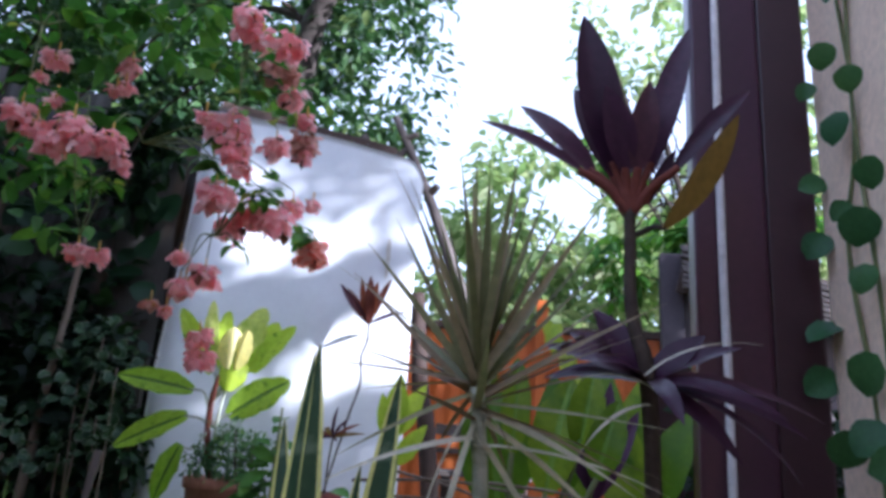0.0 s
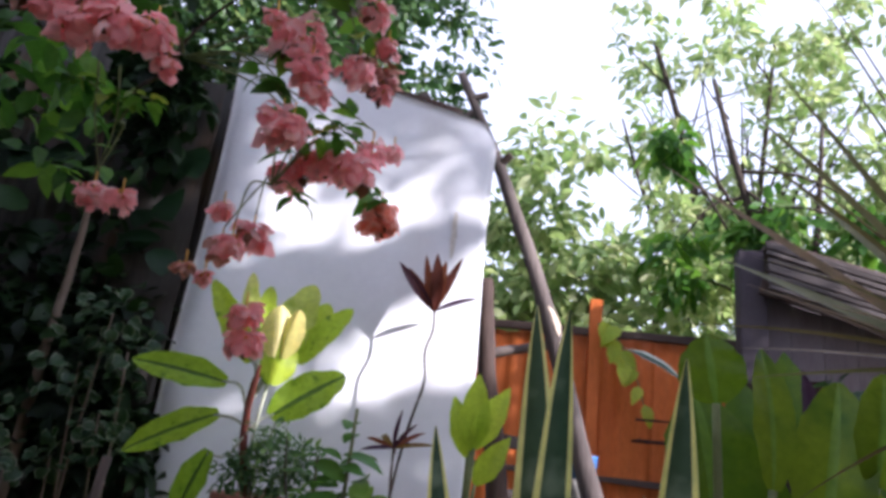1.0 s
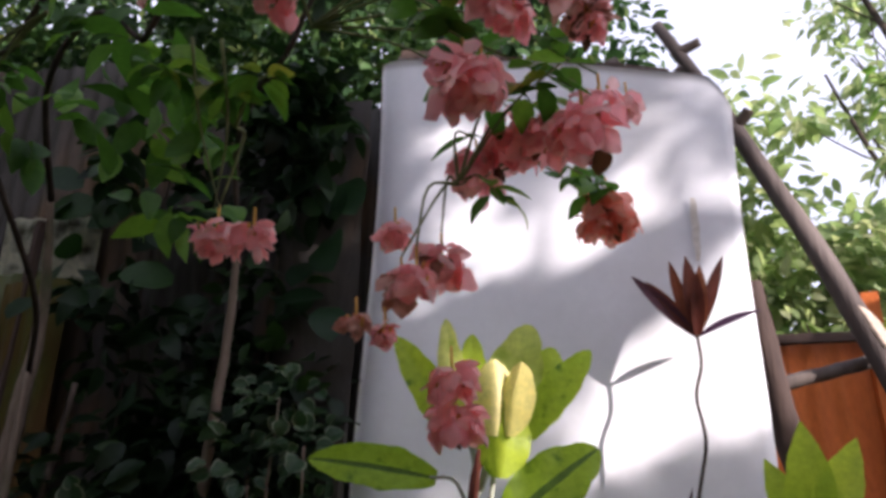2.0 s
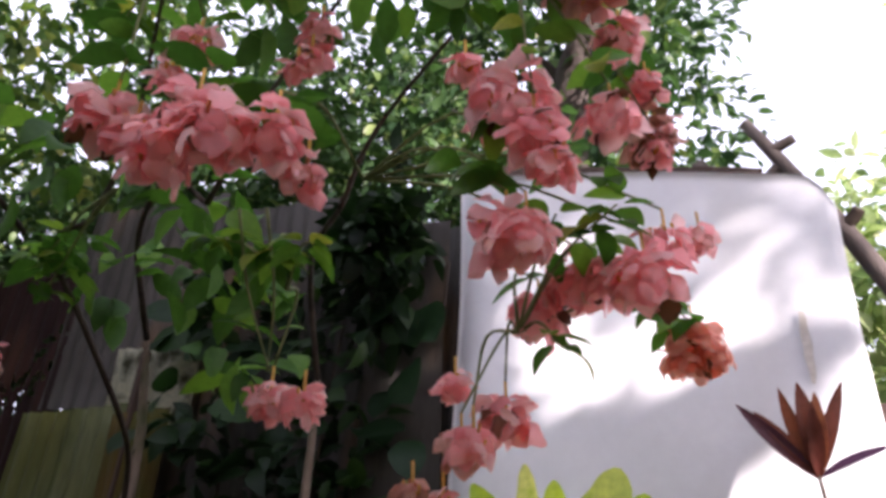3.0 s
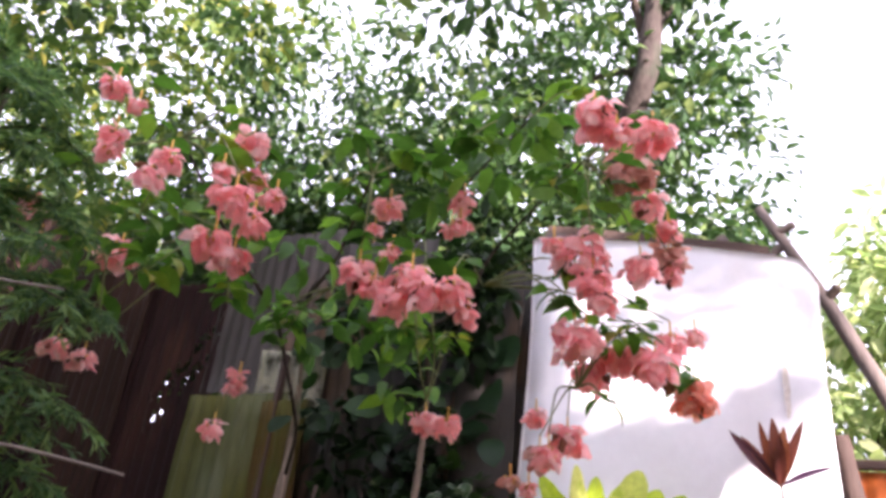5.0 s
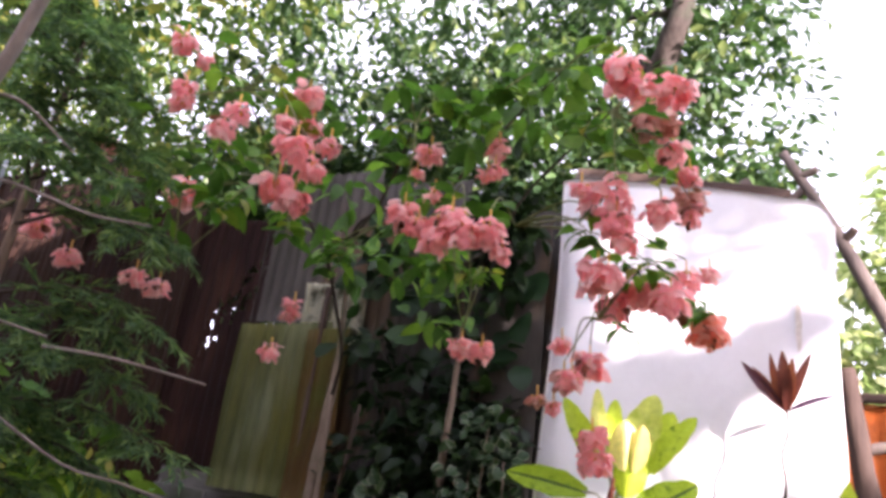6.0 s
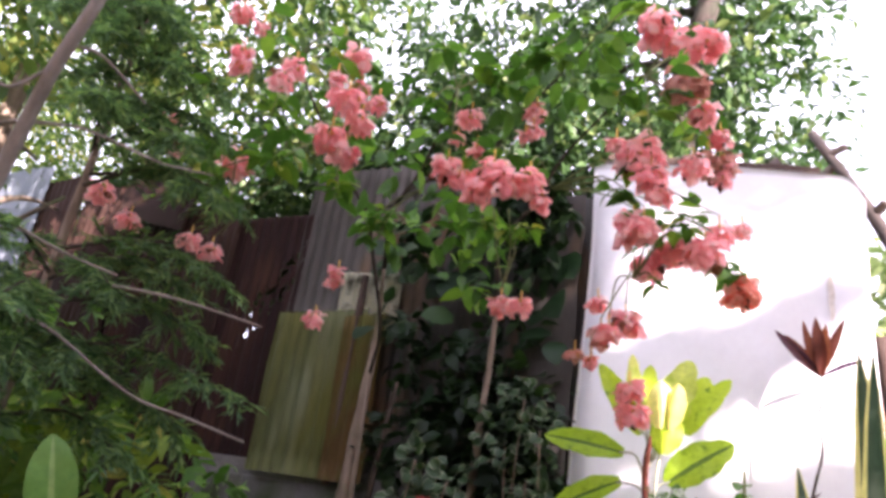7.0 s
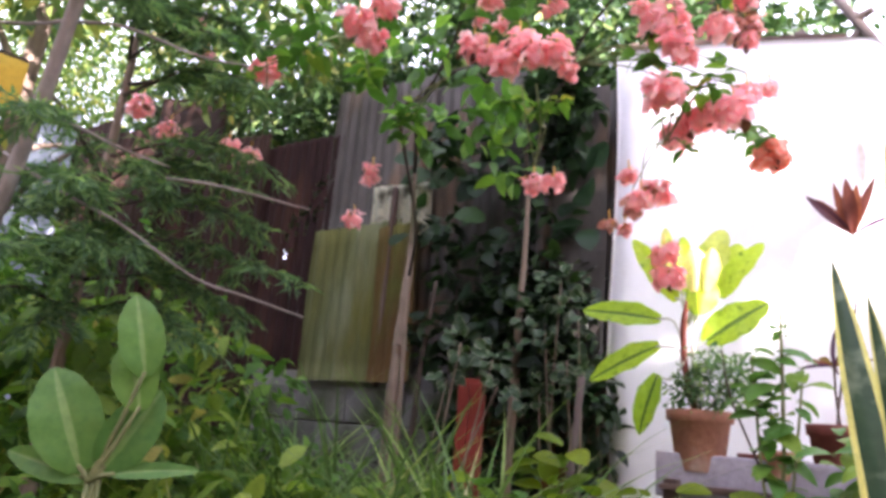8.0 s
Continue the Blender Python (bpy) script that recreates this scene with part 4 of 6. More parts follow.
def back_shrubs():
    ob = thing("hedge_shrub", (0.2, 5.9, 0), "sunlit light green shrubs behind the orange fence", "shrub")
    limbs(ob, (0.2, 5.9, 0), (0.15, 5.8, 1.9), 7, 0.7, 41, TWIG, 0.04)
    rnd = random.Random(42)
    centres = [(rnd.uniform(-0.7, 0.5), rnd.uniform(5.4, 6.4), rnd.uniform(1.4, 3.0) ) for _ in range(26)]
    centres += [(rnd.uniform(-0.35, 0.25), rnd.uniform(5.5, 6.2), rnd.uniform(2.9, 3.7)) for _ in range(7)]
    centres += [(rnd.uniform(-0.6, 1.5), rnd.uniform(5.7, 6.6), rnd.uniform(1.4, 3.05)) for _ in range(60)]
    radii = [rnd.uniform(0.14, 0.28) for _ in centres]
    P, W = clumps(centres, radii, 60, 43)
    rndn = np.random.default_rng(45)
    scatter("crown", WASHEDTREE, P, W, rndn.uniform(0.08, 0.18, len(P)), ob, "light green leaves", "spear", 0.46, 0.5, 0.2, 3)
    dark = thing("shed_shrub", (1.6, 3.8, 0), "dark leafy shrub in front of the shed", "shrub")
    limbs(dark, (1.6, 3.85, 0), (1.55, 3.8, 1.2), 6, 0.45, 48, TWIG, 0.03)
    centres = [(rnd.uniform(1.05, 2.5), rnd.uniform(3.5, 4.1), rnd.uniform(0.4, 1.6)) for _ in range(44)]
    P, W = clumps(centres, [rnd.uniform(0.12, 0.2) for _ in centres], 40, 49)
    scatter("crown", SHADEMASS, P, W, rndn.uniform(0.07, 0.13, len(P)), dark, "dark green leaves", "ovate", 0.5, 0.5, 0.25, 3)
    far = thing("far_hedge", (0, 11, 0), "distant mass of light green trees", "trees", kind="stuff")
    centres = [(rnd.uniform(-3, 12), rnd.uniform(9, 13), rnd.uniform(0.2, 3.3)) for _ in range(120)]
    P, W = clumps(centres, [rnd.uniform(0.4, 0.8) for _ in centres], 60, 47)
    scatter("foliage", WASHEDTREE, P, W, rndn.uniform(0.14, 0.26, len(P)), far, "", "ovate", 0.55, 0.5, 0.2, 2)


# Unseen tree added only to cast shade: each bough lies up-sun of the sheet.
def unseen_shade_caster():
    ob = thing("side_tree", (4.2, 0.6, 0), "unseen leafy tree added beyond the house to shade the sheet", "tree")
    limbs(ob, (4.2, 0.6, 0), (4.1, 0.65, 3.4), 9, 0.5, 151, BARK, 0.05)
    rnd = random.Random(152)
    centres, radii = [], []

    def bough(x, z, r, k=None):
        k = rnd.uniform(4.4, 5.9) if k is None else k
        centres.append(Vector((x, 2.94 + 0.198 * (x + 1.36), z)) + SUN_FROM * k)
        radii.append(r)

    # the broad lower crown shades the foot of the sheet, open towards the croton
    for _ in range(380):
        x = rnd.uniform(-1.8, 0.0)
        r = rnd.uniform(0.07, 0.12)
        z = rnd.uniform(0.0, 1.28 + 0.28 * max(0.0, x + 0.68) - r)
        if x > -1.40 or z < 0.72:
            bough(x, z, r)
    for _ in range(60):
        r = rnd.uniform(0.06, 0.10)
        bough(rnd.uniform(-1.7, -1.12), rnd.uniform(1.30, 1.80), r)
    # one long bough above it, thinning to its tip, shades a band
    for _ in range(150):
        x = rnd.uniform(-1.15, -0.42)
        low = 1.44 + 0.50 * (x + 0.86) + (0.09 if x > -0.70 else 0.0) if x > -0.86 else 1.41 - 0.9 * (-0.86 - x)
        top = 1.86 - 0.10 * (x + 1.03) - 0.5 * max(0.0, x + 0.56)
        r = min(0.085, 0.42 * (top - low))
        if r > 0.02:
            bough(x, rnd.uniform(low + r, top - r), r)
    for _ in range(9):
        x = rnd.uniform(-0.60, -0.32)
        bough(x, 1.84 + 0.6 * (x + 0.56) + rnd.uniform(-0.04, 0.05), 0.05)
    # thin upper boughs: loose shade
    for _ in range(74):
        bough(rnd.uniform(-1.45, -0.2), rnd.uniform(2.12, 2.75), rnd.uniform(0.05, 0.10))
    # boughs set up-sun of the orange fence to keep it in shade
    for _ in range(90):
        centres.append(Vector((rnd.uniform(-0.95, 0.15), 4.84, rnd.uniform(0.6, 1.95))) + SUN_FROM * rnd.uniform(4.6, 6.0))
        radii.append(rnd.uniform(0.09, 0.14))
    for _ in range(34):
        x = rnd.uniform(-1.5, -1.16)
        bough(x, rnd.uniform(1.75, 2.7), rnd.uniform(0.06, 0.09))
    P, W = clumps(centres, radii, 34, 153, 1.0, 0.0)
    rndn = np.random.default_rng(155)
    scatter("crown", SHRUBMASS, P, W, rndn.uniform(0.045, 0.075, len(P)), ob, "green leaves", "ovate", 0.55, 0.5, 0.25, 3)
    for k in range(0, len(centres), 24):
        stem("bough", [(4.1, 0.65, 3.0), (centres[k] + Vector((4.1, 0.65, 3.0))) * 0.5 + Vector((0, 0, 0.1)), centres[k]], 0.016, 0.004, BARK, ob, "", 4, 6)


unseen_shade_caster()
shade_tree()
left_tree()
open_tree()
back_shrubs()


# ---- pink mussaenda shrub ----
def sepal_mesh(length, width, bow, cup, tip, wave):
    """A petal-like sepal along +y: rounded, bowed along its length and cupped across, with a short point and an uneven rim."""
    rows, cols = 7, 3
    verts, faces = [], []
    for i in range(rows + 1):
        u = i / rows
        half = width / 2 * (math.sin(math.pi * (0.05 + 0.95 * u) ** 0.8) ** 0.62 if u < 0.99 else 0.04)
        half *= 1 - tip * max(0.0, u - 0.6)
        y = length * math.sin(bow * u) / bow
        z = -length * (1 - math.cos(bow * u)) / bow
        for k in range(-cols, cols + 1):
            q = k / cols
            verts.append((half * q, y + 0.04 * length * math.sin(5 * q + 7 * u) * abs(q), z - cup * half * q * q + wave * length * math.sin(9 * u + 4 * q) * abs(q)))
    n = 2 * cols + 1
    for i in range(rows):
        for k in range(n - 1):
            faces.append((i * n + k, i * n + k + 1, (i + 1) * n + k + 1, (i + 1) * n + k))
    return mesh("sepal", verts, faces)


SEPALS = [sepal_mesh(1.0, w, bow, cup, tip, wave) for w, bow, cup, tip, wave in ((0.88, 0.6, 0.35, 0.5, 0.05), (0.76, 1.0, 0.6, 0.9, 0.07), (0.98, 0.35, 0.25, 0.3, 0.08), (0.70, 0.8, -0.35, 1.2, 0.07), (0.84, 1.4, 0.5, 0.4, 0.06))]
LEAVES = [leaf_mesh("leaf", 0.092, 0.047, "ovate", droop=d, fold=0.22, rows=6, wave=0.012) for d in (0.4, 0.8, 1.2)]


for me in SEPALS:
    me.materials.append(PINK)


def flower_cluster(ob, at, size, seed):
    """A drooping head of overlapping sepals round a short stalk with small buds; size is its radius."""
    rnd = random.Random(seed)
    at = Vector(at)
    stalk_v, stalk_f = tube([at + Vector((0, 0, size + 0.03)), at + Vector((0.003, 0, size * 0.5)), at], [0.0025, 0.003, 0.002], 6)
    for _ in range(9):
        c = at + Vector((rnd.uniform(-1, 1), rnd.uniform(-1, 1), rnd.uniform(-0.4, 0.9))) * size * 0.6
        v, f = tube([c, c + Vector((rnd.uniform(-0.006, 0.006), rnd.uniform(-0.006, 0.006), 0.014))], [0.0022, 0.003], 5)
        n = len(stalk_v)
        stalk_v += v
        stalk_f += [tuple(i + n for i in q) for q in f]
    head = part("flower_head", mesh("flower_head", stalk_v, stalk_f), BUD, ob, "drooping head of salmon-pink sepals")
    size *= 1.12
    reach = min(max(size * 0.80, 0.024), 0.047)
    count = int(12 + 260 * size + 3600 * size * size)
    squash = Vector((rnd.uniform(0.85, 1.15), rnd.uniform(0.85, 1.15), rnd.uniform(0.85, 1.1)))
    for k in range(count):
        a = k * 2.399 + rnd.uniform(-0.3, 0.3)
        h = 1.0 - 1.75 * (k + 0.5) / count
        ring = math.sqrt(max(0.06, 1 - h * h))
        out = Vector((math.cos(a), math.sin(a), 0))
        body = max(size - 0.50 * reach, 0.35 * size) * rnd.uniform(0.75, 1.12)
        p = at + Vector((out.x * ring * body * squash.x, out.y * ring * body * squash.y, (h * body + 0.40 * reach) * squash.z))
        if h > 0.55:
            way = out + Vector((rnd.uniform(-0.4, 0.4), rnd.uniform(-0.4, 0.4), rnd.uniform(-0.5, 0.35)))
        else:
            way = out * rnd.uniform(0.2, 1.15) + Vector((rnd.uniform(-0.6, 0.6), rnd.uniform(-0.6, 0.6), rnd.uniform(-1.1, -0.15)))
        part("sepal", SEPALS[rnd.randrange(5)], None, head, m=aim(p, way, (out.x, out.y, 0.35 + 0.9 * max(h, 0)), rnd.uniform(-0.75, 0.75), reach * rnd.uniform(0.75, 1.3)))
    return head


def mussaenda():
    ob = thing("mussaenda_shrub", (-1.45, 1.9, 0), "tall shrub with drooping salmon-pink flower clusters and green leaves", "shrub")
    stem("trunk", [(-2.27, 2.51, 0.0), (-2.243, 2.508, 0.94), (-2.229, 2.511, 1.347), (-2.215, 2.512, 1.69), (-2.10, 2.38, 1.98)], 0.040, 0.009, BARK, ob, "pale brown trunk", 6, 10, 0.10)
    stem("trunk", [(-2.19, 2.50, 0.0), (-2.185, 2.50, 0.9), (-2.21, 2.50, 1.55)], 0.017, 0.008, BARK, ob, "", 6, 8, 0.08)
    stem("trunk", [(-2.16, 2.53, 0.0), (-2.113, 2.535, 0.956), (-2.059, 2.547, 1.472)], 0.018, 0.008, TWIG, ob, "dark reddish stem", 6, 8, 0.08)
    stem("trunk", [(-1.66, 2.63, 0.0), (-1.628, 2.637, 1.09), (-1.623, 2.638, 1.32), (-1.611, 2.64, 1.62), (-1.58, 2.60, 1.85)], 0.022, 0.009, BARK, ob, "", 6, 8, 0.10)
    stem("branch", [(-2.215, 2.51, 1.50), (-2.0, 2.33, 1.66), (-1.75, 2.0, 1.84), (-1.58, 1.80, 1.92), (-1.46, 1.80, 1.95)], 0.009, 0.005, TWIG, ob, "dark thin branch")
    stem("branch", [(-2.10, 2.38, 1.98), (-1.8, 2.1, 2.12), (-1.4, 1.9, 2.08), (-1.25, 1.9, 1.98)], 0.010, 0.005, TWIG, ob)
    stem("branch", [(-1.58, 2.60, 1.85), (-1.45, 2.4, 2.02), (-1.15, 2.1, 1.95), (-1.0, 2.0, 1.95)], 0.009, 0.005, TWIG, ob)
    stem("branch", [(-1.52, 1.72, 1.9), (-1.5, 1.5, 2.05), (-1.42, 1.25, 2.2)], 0.006, 0.003, TWIG, ob)
    for pts in ([(-1.46, 1.80, 1.95), (-1.30, 1.75, 2.05), (-1.08, 1.62, 2.2)], [(-1.25, 1.9, 1.98), (-1.05, 1.85, 2.15), (-0.7, 1.8, 2.38)], [(-1.0, 2.0, 1.95), (-0.9, 1.98, 2.1), (-0.62, 1.95, 2.3)]):
        stem("branch", pts, 0.006, 0.003, TWIG, ob, "", 6, 6, 0.06)
    rnd = random.Random(5)
    upper = [(-0.465, 1.68, 2.225, 0.048), (-0.42, 1.70, 2.18, 0.034), (-0.363, 1.774, 2.197, 0.046), (-0.515, 2.028, 2.273, 0.062), (-0.495, 2.112, 2.207, 0.040), (-0.633, 1.982, 2.025, 0.066), (-0.585, 1.95, 1.935, 0.046),
             (-0.56, 1.96, 1.885, 0.036), (-0.643, 1.845, 2.007, 0.024), (-0.501, 2.049, 1.995, 0.044), (-0.512, 2.30, 2.125, 0.048), (-0.50, 2.28, 2.07, 0.036), (-0.493, 2.246, 2.194, 0.036)]
    middle = [(-0.645, 1.977, 1.793, 0.054), (-0.62, 1.99, 1.80, 0.044), (-0.729, 2.259, 1.776, 0.052), (-0.655, 2.26, 1.825, 0.056), (-0.58, 2.22, 1.80, 0.05), (-0.497, 2.132, 1.759, 0.054), (-0.478, 2.196, 1.838, 0.040), (-0.445, 2.297, 1.885, 0.028),
              (-0.537, 2.578, 1.80, 0.054), (-0.51, 2.58, 1.765, 0.042), (-0.56, 2.57, 1.755, 0.040), (-0.875, 2.214, 1.656, 0.032), (-0.801, 2.267, 1.600, 0.046), (-0.792, 2.142, 1.536, 0.040), (-0.85, 2.20, 1.545, 0.036),
              (-0.904, 2.142, 1.473, 0.022), (-0.861, 2.168, 1.456, 0.024), (-0.764, 2.239, 1.377, 0.042), (-0.772, 2.28, 1.312, 0.046)]
    inner = [(-1.028, 1.573, 1.875, 0.046), (-0.98, 1.585, 1.84, 0.034), (-0.915, 1.59, 1.80, 0.046), (-0.88, 1.60, 1.855, 0.042), (-0.845, 1.61, 1.815, 0.042), (-0.798, 1.659, 1.83, 0.040), (-0.788, 1.71, 1.793, 0.030), (-1.075, 1.697, 2.127, 0.036),
             (-1.125, 1.703, 2.071, 0.025), (-0.940, 1.589, 1.930, 0.021), (-0.899, 1.798, 2.157, 0.033), (-0.887, 1.775, 2.075, 0.026), (-0.91, 1.77, 2.06, 0.022), (-1.105, 1.998, 1.604, 0.036), (-1.018, 1.988, 1.586, 0.034)]
    outer = [(-1.183, 1.301, 2.135, 0.038), (-1.143, 1.218, 2.009, 0.022), (-1.203, 1.349, 2.071, 0.030), (-1.099, 1.235, 1.935, 0.040), (-1.131, 1.364, 2.005, 0.030), (-1.142, 1.325, 1.925, 0.038), (-1.160, 1.250, 1.845, 0.044), (-1.204, 1.337, 1.851, 0.040),
             (-1.187, 1.085, 1.934, 0.032), (-1.187, 1.114, 1.990, 0.028), (-1.867, 1.392, 1.993, 0.052), (-1.466, 1.070, 2.254, 0.034), (-1.460, 1.101, 2.125, 0.034), (-1.455, 1.10, 2.08, 0.028), (-1.403, 1.109, 2.200, 0.022)]
    left = [(-1.896, 1.107, 2.029, 0.044), (-1.887, 1.176, 1.952, 0.026), (-2.150, 1.097, 1.805, 0.042), (-2.055, 1.168, 1.714, 0.036), (-1.958, 1.343, 1.696, 0.036), (-1.919, 1.408, 1.672, 0.036), (-1.877, 1.867, 1.560, 0.034), (-1.714, 1.804, 1.705, 0.034), (-1.735, 1.81, 1.68, 0.028)]
    hubs = [Vector(h) for h in ((-0.62, 1.95, 2.3), (-0.7, 1.8, 2.38), (-0.95, 2.0, 2.0), (-1.1, 1.85, 2.05), (-1.08, 1.62, 2.2), (-1.3, 1.75, 1.95), (-1.42, 1.25, 2.2), (-1.5, 1.5, 2.05), (-0.74, 2.2, 1.74), (-1.04, 1.94, 1.78))]
    n = 0
    for group in (upper, middle, inner, outer, left):
        for x, y, z, size in group:
            n += 1
            at = Vector((x, y, z))
            mat = CORAL if 2.565 < y < 2.585 else FADED if n in (4, 11, 28, 29) else PINK
            head = flower_cluster(ob, at, size, 100 + n)
            for child in head.children:
                child.material_slots[0].link = "OBJECT"
                child.material_slots[0].material = WITHERED if rnd.random() < (0.05 if n < 14 else 0.012) else mat
            hub = min(hubs, key=lambda h: (h - at).length + (0.3 if h.z < z else 0))
            tip = at + Vector((0, 0, size + 0.03))
            bow = (hub + tip) / 2 + Vector((rnd.uniform(-0.03, 0.03), rnd.uniform(-0.03, 0.03), 0.06))
            if size > 0.034 and z > 1.42:
                stem("branch", [hub, bow, tip], 0.0035, 0.002, GREENSTEM, ob, "", 4, 6, 0.03)
            if z < 1.70 or size < 0.03:
                continue
            for _ in range(rnd.choice((2, 3, 4))):
                a = rnd.uniform(0, 2 * math.pi)
                out = Vector((math.cos(a), math.sin(a), rnd.uniform(-0.35, 0.5)))
                p = tip.lerp(bow, rnd.uniform(0.1, 0.7))
                part("leaf", LEAVES[rnd.randrange(3)], SHRUBLEAF, ob, m=aim(p, out, (0, 0, 1), rnd.uniform(-0.6, 0.6), rnd.uniform(0.6, 1.1)))
    shoots = [(-1.29, 1.14, 1.90, 12, FRESHLEAF), (-1.36, 1.22, 1.80, 12, FRESHLEAF), (-1.30, 1.42, 1.80, 16, FRESHLEAF), (-1.42, 1.50, 1.83, 12, FRESHLEAF), (-1.61, 1.80, 1.883, 12, FRESHLEAF), (-1.68, 1.86, 1.86, 10, FRESHLEAF), (-1.52, 1.80, 1.86, 10, SHRUBLEAF),
              (-0.95, 1.40, 2.18, 8, FRESHLEAF), (-0.961, 1.743, 2.255, 14, FRESHLEAF), (-1.009, 1.867, 1.80, 14, SHRUBLEAF), (-0.90, 1.84, 1.79, 12, SHRUBLEAF), (-1.10, 1.80, 1.83, 12, SHRUBLEAF),
              (-0.62, 2.10, 1.89, 10, FRESHLEAF), (-0.52, 2.10, 1.88, 10, SHRUBLEAF), (-0.70, 1.92, 2.22, 12, SHRUBLEAF), (-0.66, 2.2, 1.70, 6, SHRUBLEAF), (-0.86, 1.70, 2.28, 12, SHRUBLEAF), (-1.18, 1.62, 2.18, 12, SHRUBLEAF)]
    for hx, hy, hz, count, mat in shoots:
        root = min(hubs, key=lambda h: (h - Vector((hx, hy, hz))).length)
        top = Vector((hx, hy, hz))
        mid = (root + top) / 2 + Vector((0, 0, 0.03))
        stem("shoot", [root, mid, top], 0.0035, 0.002, GREENSTEM, ob, "", 5, 6)
        for k in range(count):
            a = k * 1.571 + rnd.uniform(-0.4, 0.4)
            out = Vector((math.cos(a), math.sin(a), rnd.uniform(-0.5, 0.3)))
            p = top.lerp(mid, 0.75 * (k / count)) + out * 0.012
            part("leaf", LEAVES[rnd.randrange(3)], mat, ob, m=aim(p, out, (0, 0, 1), rnd.uniform(-0.4, 0.4), rnd.uniform(0.45, 0.95)))
    centres = [(-0.95, 1.72, 2.20), (-0.62, 1.95, 2.24), (-0.78, 1.85, 2.30), (-1.25, 1.85, 2.0), (-1.4, 1.7, 2.08), (-0.7, 1.8, 2.40),
               (-1.6, 1.35, 2.05), (-1.75, 1.3, 1.9), (-1.45, 2.1, 1.95), (-1.25, 2.0, 1.9), (-1.62, 1.95, 1.92), (-1.3, 2.1, 1.75)]
    P, W = clumps(centres, [rnd.uniform(0.09, 0.15) for _ in centres], 22, 53, 0.9, 0.3)
    rndn = np.random.default_rng(55)
    scatter("foliage", SHRUBMASS, P, W, rndn.uniform(0.06, 0.11, len(P)), ob, "mass of green leaves", "ovate", 0.52, 0.7, 0.25, 4)
    tendrils = [((-1.02, 1.80, 1.86), (-1.04, 1.86, 1.75), (-1.06, 1.95, 1.64)), ((-0.98, 1.82, 1.86), (-1.0, 1.88, 1.74), (-1.09, 1.97, 1.65)), ((-1.62, 1.25, 1.9), (-1.66, 1.3, 1.72), (-1.85, 1.4, 1.73))]
    for t in tendrils:
        stem("tendril", t, 0.003, 0.0015, GREENSTEM, ob, "", 5, 5, 0.1)


mussaenda()


# ---- foliage against the back fence ----
def fence_creeper():
    ob = thing("creeper", (-1.5, 2.75, 0), "dark green creeper climbing the back fence", "climber")
    for x in (-1.4, -1.75, -2.1):
        p = fence_at(x, -0.08)
        stem("creeper_stem", [(p.x, p.y, 0), (p.x + 0.05, p.y, 0.7), (p.x - 0.04, p.y, 1.5), (p.x + 0.03, p.y, 2.3)], 0.008, 0.004, TWIG, ob)
    rnd = random.Random(61)
    big = leaf_mesh("big_leaf", 0.16, 0.13, "oval", droop=0.6, fold=0.12, rows=6, wave=0.015)
    for _ in range(100):
        x = rnd.uniform(-2.45, -1.42)
        p = fence_at(x, -rnd.uniform(0.06, 0.2))
        z = rnd.uniform(0.9, 2.45)
        if x < -2.05 and z < 1.75 or abs(x + 1.66) < 0.07 and z < 1.75:
            continue
        part("big_leaf", big, SHADELEAF, ob, m=aim((p.x, p.y, z), (rnd.uniform(-0.7, 0.7), -0.6, rnd.uniform(-0.9, 0.2)), (0, -1, 0.5), rnd.uniform(-0.4, 0.4), rnd.uniform(0.6, 1.15)))
    centres = []
    for _ in range(46):
        x = rnd.uniform(-2.1, -1.38)
        p = fence_at(x, -rnd.uniform(0.06, 0.2))
        z = rnd.uniform(0.3, 1.7)
        if x < -1.95 and z > 0.9:
            z -= 0.6
        centres.append((p.x, p.y, z))
    for _ in range(22):
        p = fence_at(rnd.uniform(-2.3, -1.62), -rnd.uniform(0.08, 0.2))
        centres.append((p.x, p.y, rnd.uniform(1.1, 2.3)))
    for k in range(24):
        centres.append((rnd.uniform(-1.62, -1.46), rnd.uniform(2.70, 2.80), rnd.uniform(2.0, 2.5) if k % 2 else rnd.uniform(1.0, 1.4)))
    P, W = clumps(centres, [rnd.uniform(0.1, 0.17) for _ in centres], 28, 63, 1.0, 0.3)
    rndn = np.random.default_rng(65)
    scatter("foliage", SHADEMASS, P, W, rndn.uniform(0.06, 0.12, len(P)), ob, "mass of leaves darkened for shade", "ovate", 0.55, 0.7, 0.25, 4)


def aralia(at, heads, seed, label):
    """A shrub of round cupped leaves with cream margins."""
    ob = thing("variegated_aralia", at, label, "shrub", "variegated aralias")
    rnd = random.Random(seed)
    leaf = leaf_mesh("round_leaf", 0.062, 0.068, "oval", mats=[ARALIA, CREAM], split=0.8, droop=0.5, fold=0.35, rows=7, wave=0.05, cols=5)
    base = Vector(at)
    for x, y, z, count, size in heads:
        h = Vector((x, y, z))
        stem("stem", [base, base.lerp(h, 0.5) + Vector((rnd.uniform(-0.06, 0.06), 0, 0.05)), h], 0.006, 0.003, BARK, ob)
        for _ in range(int(1.7 * count)):
            d = Vector((rnd.gauss(0, 1), rnd.gauss(0, 1), rnd.gauss(0, 0.8))).normalized()
            p = h + d * rnd.uniform(0.3, 1.1) * size
            part("leaf", leaf, None, ob, m=aim(p, d + Vector((0, -0.5, rnd.uniform(-0.6, 0.3))), (0.2, -0.8, 0.8), rnd.uniform(-0.6, 0.6), rnd.uniform(0.45, 0.85)))


